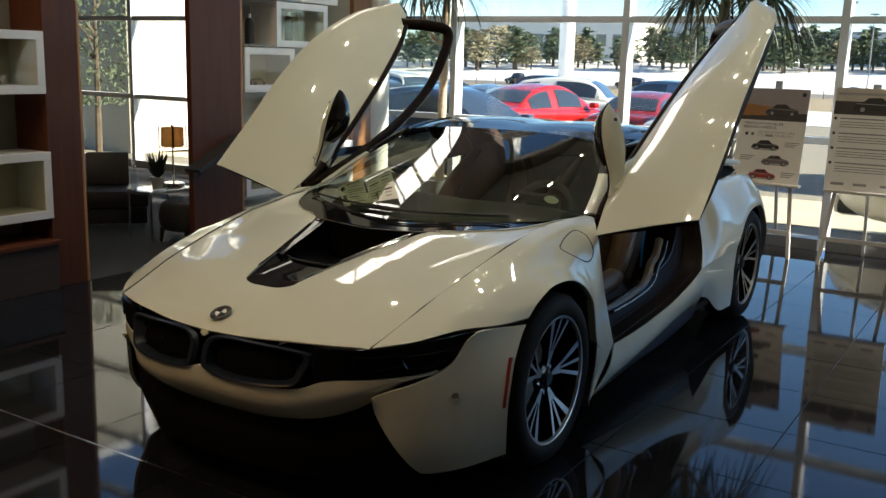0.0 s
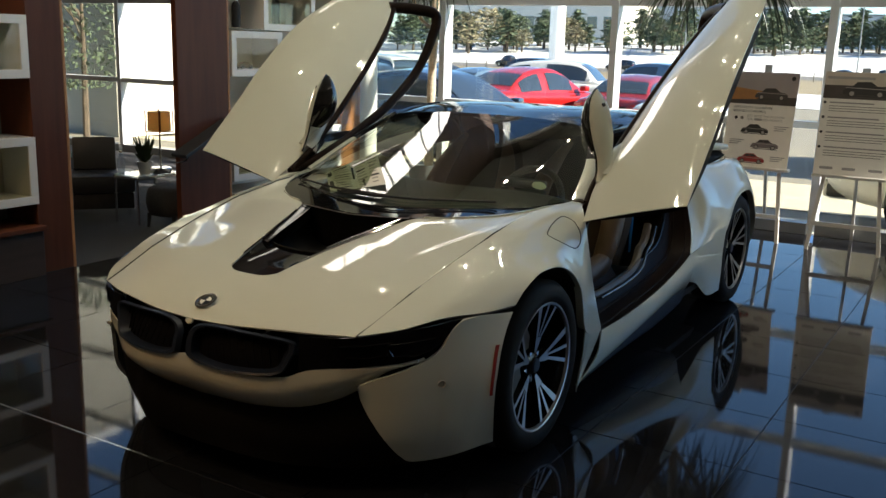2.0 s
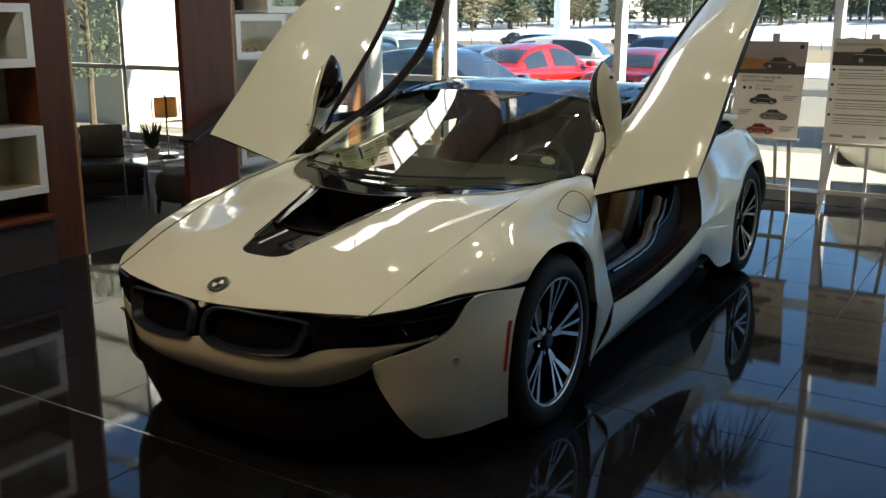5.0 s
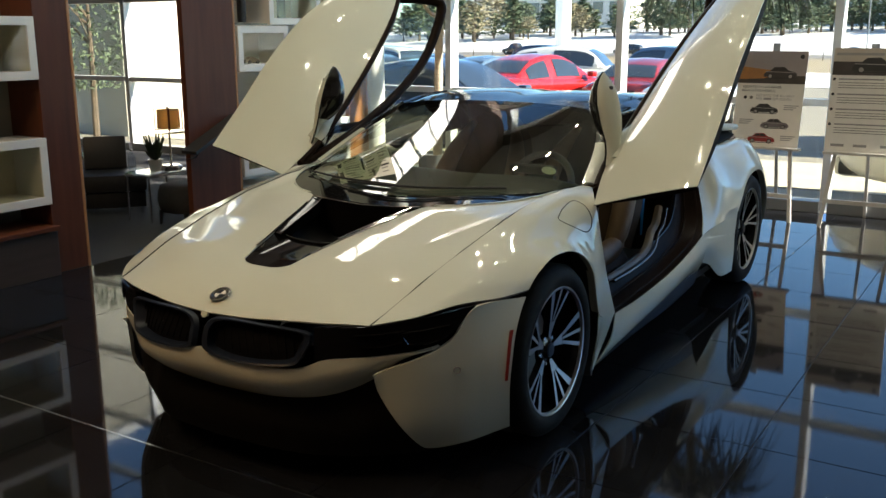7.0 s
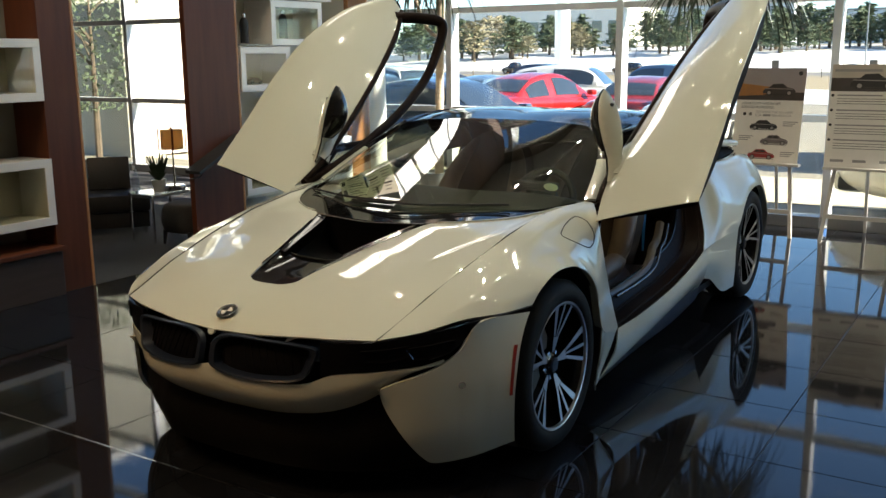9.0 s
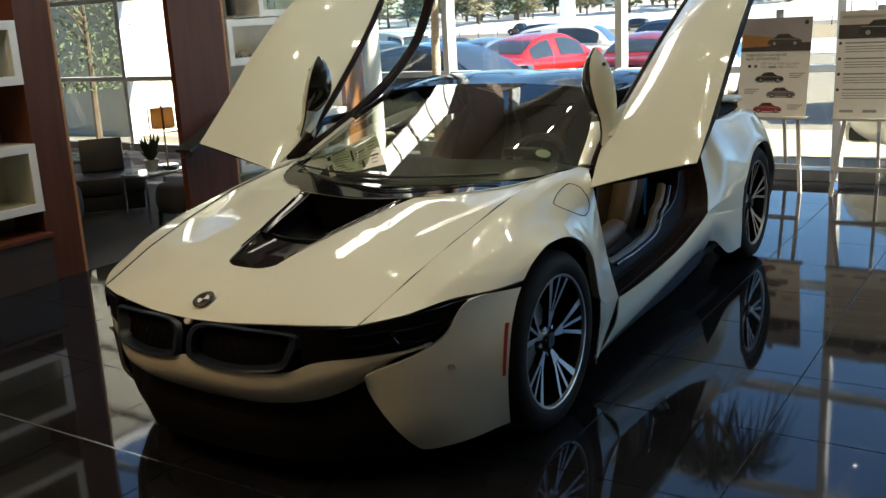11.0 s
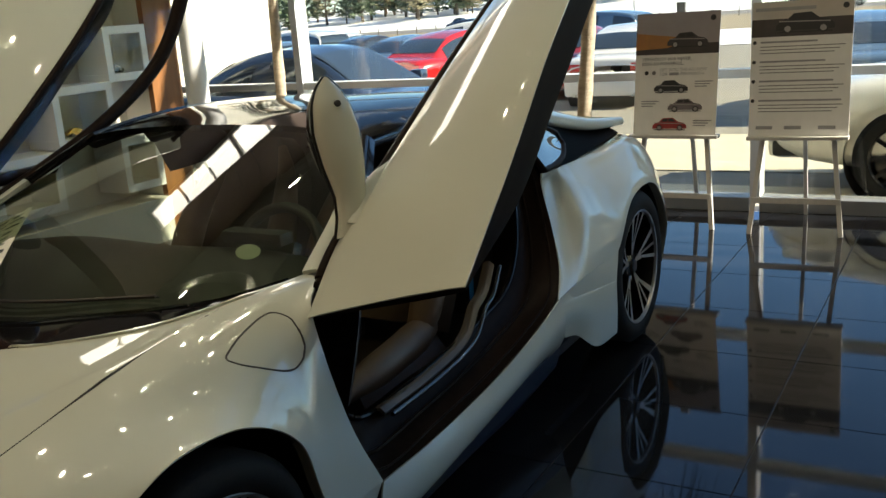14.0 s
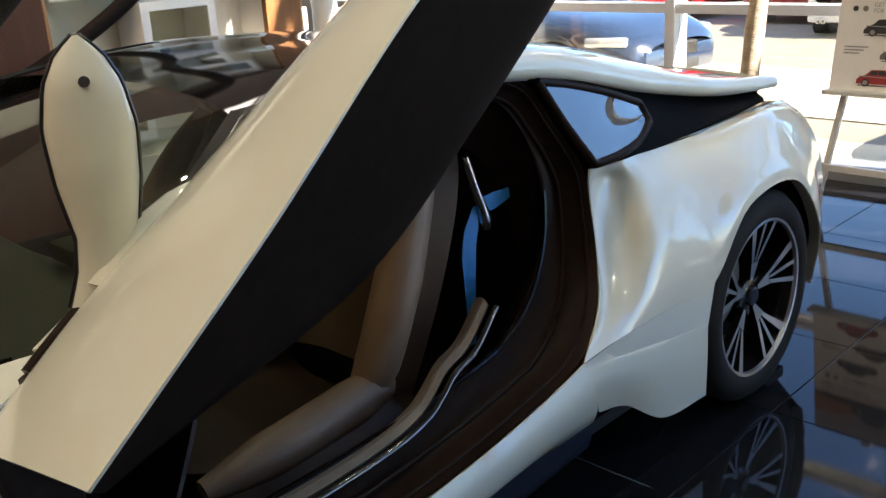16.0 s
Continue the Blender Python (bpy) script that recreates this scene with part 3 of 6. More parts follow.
    part("mesh_plate", sheet(face * mm), M_mesh, kid)
    for q in np.linspace(0.26, 1.80, 12):
        bm = bmesh.new()
        a, b = Vector(bump(q, 0.492, -0.019)), Vector(bump(q, 0.588, -0.019))
        tube(bm, [(a.x * s, a.y, a.z), (b.x * s, b.y, b.z)], 0.003, 6)
        part("grille_bar", bm, M_mesh, kid)

# ---- sills
sill_cols = [
    [(0.905, 0.655, 0.33), (0.915, 0.60, 0.24), (0.895, 0.50, 0.15), (0.86, 0.46, 0.11)],
    [(0.912, 0.95, 0.335), (0.925, 0.95, 0.27), (0.905, 0.95, 0.20), (0.86, 0.95, 0.16)],
    [(0.922, 1.35, 0.37), (0.935, 1.35, 0.31), (0.910, 1.35, 0.245), (0.86, 1.35, 0.20)],
    [(0.930, 1.65, 0.425), (0.942, 1.65, 0.36), (0.915, 1.65, 0.285), (0.87, 1.65, 0.235)],
    [(0.932, 1.845, 0.475), (0.945, 1.87, 0.40), (0.915, 1.92, 0.31), (0.88, 1.95, 0.25)]]
sill_g = skin(np.array(sill_cols).transpose(1, 0, 2), 40, 12)
skirt_g = skin([[(0.86, 0.46, 0.112), (0.86, 0.95, 0.162), (0.86, 1.35, 0.202), (0.87, 1.65, 0.237), (0.88, 1.95, 0.252)],
                [(0.84, 0.46, 0.09), (0.83, 0.95, 0.10), (0.83, 1.35, 0.105), (0.84, 1.65, 0.12), (0.85, 1.95, 0.16)],
                [(0.76, 0.46, 0.09), (0.75, 0.95, 0.09), (0.75, 1.35, 0.09), (0.75, 1.65, 0.10), (0.75, 1.95, 0.13)]], 24, 8)

# ---- rear quarters
quarter_cols = [
    [(0.782, 2.080, 0.905), (0.786, 2.072, 0.84), (0.832, 2.035, 0.71), (0.888, 1.970, 0.58), (0.932, 1.845, 0.475)],
    [(0.783, 2.125, 0.903), (0.762, 2.120, 0.845), (0.802, 2.085, 0.715), (0.876, 2.020, 0.580), (0.935, 1.900, 0.483)],
    [(0.786, 2.185, 0.901), (0.764, 2.200, 0.845), (0.832, 2.165, 0.715), (0.900, 2.085, 0.585), (0.938, 1.975, 0.492)],
    [(0.786, 2.245, 0.898), (0.822, 2.255, 0.825), (0.896, 2.215, 0.705), (0.927, 2.145, 0.585), (0.942, 2.070, 0.499)],
    [(0.769, 2.335, 0.890), (0.842, 2.345, 0.805), (0.913, 2.325, 0.680), (0.942, 2.290, 0.585), (0.949, 2.250, 0.507)],
    [(0.765, 2.450, 0.885), (0.850, 2.450, 0.805), (0.922, 2.450, 0.675), (0.948, 2.452, 0.590), (0.955, 2.449, 0.512)],
    [(0.755, 2.70, 0.878), (0.846, 2.68, 0.862), (0.918, 2.66, 0.795), (0.952, 2.65, 0.740), (0.960, 2.64, arch(ARCH_R, 2.64))],
    [(0.735, 2.95, 0.878), (0.826, 2.95, 0.888), (0.908, 2.95, 0.812), (0.950, 2.95, 0.745), (0.960, 2.95, arch(ARCH_R, 2.95))],
    [(0.700, 3.22, 0.868), (0.790, 3.22, 0.864), (0.887, 3.18, 0.745), (0.942, 3.165, 0.58), (0.957, 3.16, arch(ARCH_R, 3.16))],
    [(0.640, 3.50, 0.845), (0.730, 3.50, 0.785), (0.825, 3.44, 0.66), (0.885, 3.34, 0.46), (0.905, 3.24, 0.25)]]
quarter_g = skin(np.array(quarter_cols).transpose(1, 0, 2), 64, 30)
lowq_g = skin([[(0.932, 1.845, 0.472), (0.938, 2.0, 0.447), (0.945, 2.18, 0.417), (0.955, 2.416, 0.377)],
               [(0.938, 1.855, 0.44), (0.944, 2.0, 0.43), (0.950, 2.19, 0.405), (0.955, 2.416, 0.385)],
               [(0.940, 1.87, 0.40), (0.945, 2.02, 0.37), (0.950, 2.2, 0.31), (0.955, 2.42, 0.27)],
               [(0.915, 1.93, 0.30), (0.915, 2.06, 0.265), (0.935, 2.22, 0.165), (0.945, 2.435, 0.15)]], 24, 14)
edge = np.linspace(0, 35, 24)
lowq_g[0] = np.stack([np.interp(edge, np.arange(36), quarter_g[-1, :36, k]) for k in range(3)], axis=-1)
for s in (1, -1):
    mm = MIR if s < 0 else 1
    part("sill", sheet(sill_g * mm, 0.006, flip=s < 0), M_white, car, "", 40)
    part("side_skirt", sheet(skirt_g * mm, 0.01, flip=s < 0), M_bluegrey, car, "dark blue-black skirt under the sill", 40)
    bm = sheet(quarter_g * mm, 0.005, flip=s < 0)
    sheet(lowq_g * mm, 0.005, bm, flip=s < 0)
    rl = np.array([quarter_g[-1, 36:], quarter_g[-1, 36:] - [0.035, 0, -0.004]])
    sheet(rl * mm, 0, bm)
    quarter = part("rear_quarter", bm, M_white, car, "white rear quarter with a hollow air channel", 35)
    bm = bmesh.new()
    tube(bm, (quarter_g[-1, :36] + np.array([0.001, 0, 0])) * mm, 0.0034, 6)
    part("shut_line", bm, M_ink, quarter)
    near = quarter_g[17:26, 57:59] + np.array([0.003, 0, 0])
    part("side_marker", sheet(near * mm, 0.003, flip=s < 0), M_red, car)
# tail panel and under-deck
tail = skin([[(0, 3.62, 0.80), (0.3, 3.60, 0.80), (0.640, 3.50, 0.845)], [(0, 3.70, 0.62), (0.4, 3.66, 0.62), (0.825, 3.44, 0.66)],
             [(0, 3.70, 0.25), (0.45, 3.64, 0.25), (0.905, 3.24, 0.25)]], 16, 12)
part("tail_panel", sheet(half_to_full(tail), 0.01), M_black, car, "", 40)
deck = skin([[(0, 2.2, 1.02), (0.45, 2.2, 0.98), (0.77, 2.27, 0.893)], [(0, 2.8, 0.90), (0.45, 2.8, 0.885), (0.745, 2.85, 0.888)],
             [(0, 3.3, 0.86), (0.4, 3.3, 0.85), (0.690, 3.25, 0.882)], [(0, 3.62, 0.80), (0.3, 3.60, 0.80), (0.640, 3.50, 0.845)]], 16, 20)
part("rear_deck", sheet(half_to_full(deck), 0.01), M_black, car, "", 40)
floor_pan = boxes(((-0.62, -0.66, 0.13), (0.62, 0.44, 0.17)), ((-0.80, 0.44, 0.13), (0.80, 3.3, 0.17)))
part("floor_pan", floor_pan, M_satin, car)

# ---- glasshouse
ws_mid = [(0, 0.68, 1.056), (0.28, 0.70, 1.056), (0.48, 0.755, 1.057), (0.60, 0.83, 1.054), (0.680, 0.90, 1.045)]
ws_top = [(0, 1.20, 1.222), (0.22, 1.195, 1.220), (0.40, 1.18, 1.212), (0.50, 1.165, 1.204), (0.575, 1.15, 1.192)]
wsg = skin([ws_low, ws_mid, ws_top], 24, 22)
wsg = half_to_full(wsg)
glass = part("windscreen", sheet(wsg), M_windscreen, car, "raked windscreen", 60)
roof_rows = [ws_top,
             [(0, 1.45, 1.243), (0.22, 1.45, 1.248), (0.42, 1.44, 1.243), (0.54, 1.43, 1.229), (0.615, 1.42, 1.213)],
             [(0, 1.75, 1.247), (0.22, 1.75, 1.255), (0.42, 1.75, 1.250), (0.55, 1.75, 1.236), (0.63, 1.75, 1.219)],
             [(0, 2.10, 1.222), (0.22, 2.10, 1.230), (0.40, 2.10, 1.226), (0.53, 2.10, 1.214), (0.62, 2.10, 1.196)],
             [(0, 2.55, 1.15), (0.20, 2.55, 1.155), (0.36, 2.55, 1.15), (0.48, 2.55, 1.135), (0.57, 2.55, 1.105)],
             [(0, 3.05, 1.02), (0.18, 3.05, 1.02), (0.34, 3.05, 1.015), (0.46, 3.05, 1.005), (0.55, 3.05, 0.985)],
             [(0, 3.42, 0.955), (0.18, 3.42, 0.955), (0.34, 3.42, 0.95), (0.48, 3.40, 0.945), (0.60, 3.36, 0.94)]]
roofg = half_to_full(skin(roof_rows, 22, 40))
part("roof", sheet(roofg, 0.02), M_plate, car, "gloss black double-bubble roof", 50)
rail_rows = [[(0.575, 1.15, 1.194), (0.615, 1.42, 1.218), (0.63, 1.75, 1.225), (0.62, 2.10, 1.20), (0.57, 2.55, 1.108), (0.55, 3.05, 0.988), (0.60, 3.36, 0.943)],
             [(0.60, 1.15, 1.18), (0.645, 1.42, 1.20), (0.665, 1.75, 1.208), (0.665, 2.10, 1.178), (0.645, 2.55, 1.075), (0.65, 3.0, 0.985), (0.665, 3.37, 0.945)],
             [(0.61, 1.15, 1.16), (0.655, 1.42, 1.178), (0.675, 1.75, 1.185), (0.675, 2.10, 1.148), (0.66, 2.55, 1.04), (0.66, 3.0, 0.955), (0.672, 3.36, 0.925)],
             [(0.59, 1.16, 1.15), (0.635, 1.42, 1.165), (0.655, 1.75, 1.172), (0.655, 2.10, 1.135), (0.62, 2.55, 1.03), (0.60, 3.0, 0.945), (0.60, 3.34, 0.918)]]
railg = skin(rail_rows, 50, 12)
pil_rows = [[(0.748, 0.615, 0.910), (0.683, 0.90, 1.048), (0.578, 1.15, 1.195)], [(0.775, 0.63, 0.915), (0.715, 0.91, 1.05), (0.605, 1.16, 1.185)],
            [(0.790, 0.665, 0.905), (0.735, 0.95, 1.035), (0.62, 1.18, 1.165)]]
pilg = skin(pil_rows, 16, 8)
side_rows = [[(0.66, 1.98, 1.15), (0.655, 2.2, 1.115), (0.62, 2.55, 1.032), (0.60, 3.0, 0.947), (0.60, 3.3, 0.925)],
             [(0.72, 2.03, 1.03), (0.71, 2.25, 1.005), (0.67, 2.55, 0.965), (0.64, 3.0, 0.915), (0.63, 3.3, 0.90)],
             [(0.778, 2.085, 0.905), (0.768, 2.27, 0.893), (0.76, 2.5, 0.886), (0.73, 2.95, 0.89), (0.69, 3.25, 0.884)]]
sideg = skin(side_rows, 26, 12)
qwin = skin([[(0.672, 2.00, 1.135), (0.668, 2.14, 1.105), (0.672, 2.30, 1.06), (0.678, 2.46, 1.005)],
             [(0.725, 2.045, 1.02), (0.722, 2.18, 1.005), (0.712, 2.32, 0.985), (0.690, 2.47, 0.975)],
             [(0.781, 2.095, 0.912), (0.772, 2.22, 0.912), (0.752, 2.35, 0.925), (0.712, 2.46, 0.955)]], 16, 10)
qwin = qwin + np.array([0.012, 0, 0.004])
M_quarterglass = mat("blue tinted quarter glass", (0.02, 0.03, 0.04), 0.02, var=0.1, coat=1.0, spec=0.9)
for s in (1, -1):
    mm = MIR if s < 0 else 1
    part("roof_rail", sheet((railg * mm)[:, 15:], 0.01, flip=s < 0), M_white, car, "white arch running from the roof into the tail", 40)
    part("roof_side", sheet((railg * mm)[:, :16], 0.01, flip=s < 0), M_black, car, "", 40)
    part("windscreen_pillar", sheet((pilg * mm)[:, :9], 0.012, flip=s < 0), M_white, car, "", 40)
    part("upper_pillar", sheet((pilg * mm)[:, 8:], 0.012, flip=s < 0), M_black, car, "", 40)
    part("rear_side_panel", sheet(sideg * mm, 0.012, flip=s < 0), M_sidepanel, car, "", 40)
    qw = part("quarter_window", sheet(qwin * mm, 0.004, flip=s < 0), M_quarterglass, car, "dark quarter window reflecting the sky", 40)
    qb = np.concatenate([qwin[0], qwin[1:, -1], qwin[-1, ::-1][1:], qwin[::-1, 0][1:]]) * mm
    bm = bmesh.new()
    tube(bm, qb, 0.013, 8, cap=False)
    part("window_frame", bm, M_frame, qw, "black window frame", 60)
    bm = bmesh.new()
    ringp = [tuple(p) for p in np.concatenate([qwin[0], qwin[1:, -1], qwin[-1, -2::-1], qwin[-2:0:-1, 0]])]
    tube(bm, [(p[0] * s, p[1], p[2]) for p in ringp + ringp[:1]], 0.008, 6, cap=False)
    part("window_frame", bm, M_satin, qw)
# wing lip at the tail
sp = skin([[(0, 3.43, 0.958), (0.3, 3.43, 0.956), (0.5, 3.41, 0.952), (0.66, 3.36, 0.948)], [(0, 3.50, 0.945), (0.3, 3.50, 0.945), (0.5, 3.46, 0.942), (0.67, 3.385, 0.940)]], 20, 4)
part("spoiler_lip", sheet(half_to_full(sp), 0.014), M_white, car, "", 40)
# wipers
for pts in ([(-0.62, 0.36, 0.912), (-0.3, 0.235, 0.912), (0.02, 0.20, 0.912)], [(-0.25, 0.20, 0.905), (0.15, 0.20, 0.912), (0.52, 0.32, 0.922)]):
    bm = bmesh.new()
    tube(bm, cr(pts, 12), 0.005, 6)
    tube(bm, [(p[0], p[1] + 0.012, p[2] - 0.006) for p in cr(pts, 12)], 0.003, 6)
    part("wiper", bm, M_satin, car)
# paper on the screen, round sticker
pc = [np.array(p) for p in ((-0.56, 0.50, 0.926), (-0.393, 0.705, 1.030), (-0.04, 0.29, 0.945), (-0.335, 0.258, 0.878))]


def on_paper(u, v, lift=0.0):
    p = (pc[0] * (1 - u) + pc[1] * u) * (1 - v) + (pc[3] * (1 - u) + pc[2] * u) * v
    return p + np.array([0, -0.36, 0.93]) * (lift + 0.006 * math.sin(u * 9) * math.sin(v * 3.1))


paper_g = np.array([[on_paper(u, v) for u in np.linspace(0, 1, 17)] for v in np.linspace(0, 1, 9)])
paper_p = part("window_sticker", sheet(paper_g, 0.0), M_paper, glass, "printed price sheet lying inside the windscreen", 60)
rnd = random.Random(5)
bars = [(0.03, 0.10, 0.10, 0.30), (0.03, 0.52, 0.10, 0.80), (0.46, 0.20, 0.50, 0.62), (0.62, 0.72, 0.66, 0.95)]
for col in ((0.14, 0.44), (0.54, 0.76), (0.79, 0.97)):
    for k in range(9):
        v = 0.07 + 0.1 * k
        bars.append((col[0], v, col[0] + (col[1] - col[0]) * (0.6 + 0.4 * rnd.random()), v + (0.028 if k % 3 else 0.05)))
for k, (u0, v0, u1, v1) in enumerate(bars):
    a = np.array([[on_paper(u, v, 0.0015) for u in np.linspace(u0, u1, 7)] for v in np.linspace(v0, v1, 2)])
    part("print_bar", sheet(a), M_ink if k < 4 or k % 4 == 0 else M_grey_ink, paper_p)
bm = bmesh.new()
si, sj = np.unravel_index(np.linalg.norm(wsg - np.array([0.575, 0.585, 0.935]), axis=-1).argmin(), wsg.shape[:2])
stk = Vector(wsg[si, sj]) + Vector((0, 0.004, -0.004))
nrm = Vector(normals(wsg)[si, sj])
lathe(bm, [(0.0, 0.0), (0.032, 0.0), (0.033, -0.001)], 24, Matrix.Translation(stk) @ nrm.to_track_quat("Z", "Y").to_matrix().to_4x4())
part("round_sticker", bm, mat("pale green sticker", (0.62, 0.68, 0.55), 0.6, var=0.05), glass)

# ---- door openings: black frame, step and pillar
ap_out = [(0.87, 0.47, 0.85), (0.895, 0.53, 0.56), (0.90, 0.66, 0.335), (0.912, 1.0, 0.345), (0.92, 1.35, 0.375), (0.928, 1.65, 0.43), (0.925, 1.845, 0.485),
          (0.89, 1.96, 0.58), (0.845, 2.025, 0.70), (0.80, 2.06, 0.82), (0.772, 2.07, 0.91), (0.72, 2.02, 1.03), (0.66, 1.96, 1.145), (0.64, 1.75, 1.17), (0.62, 1.42, 1.165)]
ap_in = [(0.74, 0.60, 0.80), (0.74, 0.66, 0.56), (0.73, 0.78, 0.42), (0.735, 1.05, 0.42), (0.74, 1.35, 0.445), (0.745, 1.57, 0.475), (0.745, 1.75, 0.52),
         (0.728, 1.875, 0.61), (0.702, 1.955, 0.72), (0.682, 1.985, 0.83), (0.667, 1.985, 0.91), (0.645, 1.945, 1.02), (0.615, 1.875, 1.10), (0.595, 1.69, 1.132), (0.57, 1.42, 1.13)]
ap_mid = [(a[0] * 0.5 + b[0] * 0.5 - 0.012, (a[1] + b[1]) / 2, (a[2] + b[2]) / 2 - 0.022) for a, b in zip(ap_out, ap_in)]
ap_ridge = [(b[0] + 0.02, b[1], b[2] + 0.012) for b in ap_in]
ap_drop = [(b[0] - 0.08, b[1] - 0.01, b[2] - 0.12) for b in ap_in]
frame_g = skin([ap_out, ap_mid, ap_ridge, ap_in, ap_drop], 90, 20)
for s in (1, -1):
    mm = MIR if s < 0 else 1
    fr = part("door_frame", sheet(frame_g * mm, 0.0, flip=s < 0), M_frame, car, "gloss black carbon door frame and step", 60)
    bm = bmesh.new()
    tube(bm, [(s * (p[0] + 0.005), p[1], p[2] + 0.004) for p in cr(ap_ridge, 70)[8:46]], 0.008, 8)
    part("door_seal", bm, M_plate, fr)
    bm = bmesh.new()
    tube(bm, [(s * (p[0] + 0.002), p[1], p[2] + 0.004) for p in cr(ap_mid, 70)[6:62]], 0.006, 8)
    part("door_seal", bm, M_frame, fr)
    bm = bmesh.new()
    tube(bm, [(s * (p[0] * 0.3 + q[0] * 0.7 + 0.002), p[1] * 0.3 + q[1] * 0.7, p[2] * 0.3 + q[2] * 0.7 + 0.002) for p, q in zip(cr(ap_mid, 70)[6:62], cr(ap_out, 70)[6:62])], 0.004, 8)
    part("door_seal", bm, M_frame, fr)
    tread = [(0.795, 0.86, 0.425), (0.800, 1.10, 0.432), (0.803, 1.30, 0.452), (0.795, 1.42, 0.480), (0.775, 1.52, 0.535), (0.770, 1.60, 0.565), (0.752, 1.70, 0.640)]
    tr = skin([tread, [(p[0] - 0.022, p[1] + 0.004, p[2] + 0.012) for p in tread], [(p[0] - 0.048, p[1] + 0.006, p[2] + 0.004) for p in tread]], 36, 6)
    part("tread_strip", sheet(tr * mm, 0.012, flip=s < 0), M_tread, fr, "pale grey tread strip")
    bm = bmesh.new()
    tube(bm, [(s * (p[0] + 0.016), p[1] + 0.012, p[2] - 0.006) for p in cr(tread, 40)], 0.008, 8)
    part("door_seal", bm, M_black, fr, "", 60)


# ---- cabin
cabin = thing("cabin", "", "")
cabin.parent = car
cabin["label"] = "dark cabin with tan and black leather"
dash = skin([[(0, 0.20, 0.80), (0.4, 0.28, 0.79), (0.70, 0.58, 0.80)], [(0, 0.62, 0.875), (0.4, 0.64, 0.86), (0.71, 0.72, 0.85)],
             [(0, 0.90, 0.87), (0.4, 0.90, 0.88), (0.70, 0.90, 0.85)], [(0, 0.94, 0.70), (0.4, 0.93, 0.72), (0.70, 0.92, 0.70)], [(0, 0.78, 0.42), (0.4, 0.80, 0.42), (0.70, 0.82, 0.45)]], 14, 22)
part("dashboard", sheet(half_to_full(dash), 0.01), M_leather, cabin, "", 50)
bm = bmesh.new()
box(bm, (-0.13, 0.85, 0.28), (0.13, 1.75, 0.52), 0.03)
part("centre_console", bm, M_leather, cabin, "", 40)
bm = bmesh.new()
box(bm, (-0.72, 0.5, 0.24), (0.72, 2.0, 0.27), 0.005)
part("cabin_floor", bm, M_leather, cabin)
bulk = skin([[(0, 2.08, 0.3), (0.4, 2.06, 0.3), (0.74, 1.99, 0.35)], [(0, 2.16, 0.75), (0.4, 2.14, 0.75), (0.72, 2.07, 0.75)], [(0, 2.26, 1.12), (0.4, 2.24, 1.11), (0.63, 2.16, 1.06)]], 12, 12)
part("rear_bulkhead", sheet(half_to_full(bulk), 0.01), M_leather, cabin, "", 50)
bm = bmesh.new()
lathe(bm, [(0.165 + 0.018 * math.cos(a), 0.018 * math.sin(a)) for a in np.linspace(0, 2 * math.pi, 11)], 36,
      Matrix.Translation((0.36, 0.98, 0.83)) @ Euler((radians(65), 0, 0)).to_matrix().to_4x4())
sw = part("steering_wheel", bm, M_leather, cabin, "", 60)
bm = bmesh.new()
mW = Matrix.Translation((0.36, 0.975, 0.83)) @ Euler((radians(65), 0, 0)).to_matrix().to_4x4()
box(bm, (-0.075, -0.06, -0.03), (0.075, 0.06, 0.02), 0.02, mW)
box(bm, (-0.16, -0.018, -0.012), (0.16, 0.018, 0.006), 0.005, mW)
box(bm, (-0.018, -0.16, -0.012), (0.018, 0, 0.006), 0.005, mW)
part("wheel_hub", bm, M_satin, sw, "", 40)
bm = bmesh.new()
box(bm, (0.24, 0.86, 0.90), (0.48, 0.93, 0.945), 0.02)
part("instrument_hood", bm, M_leather, cabin, "", 40)
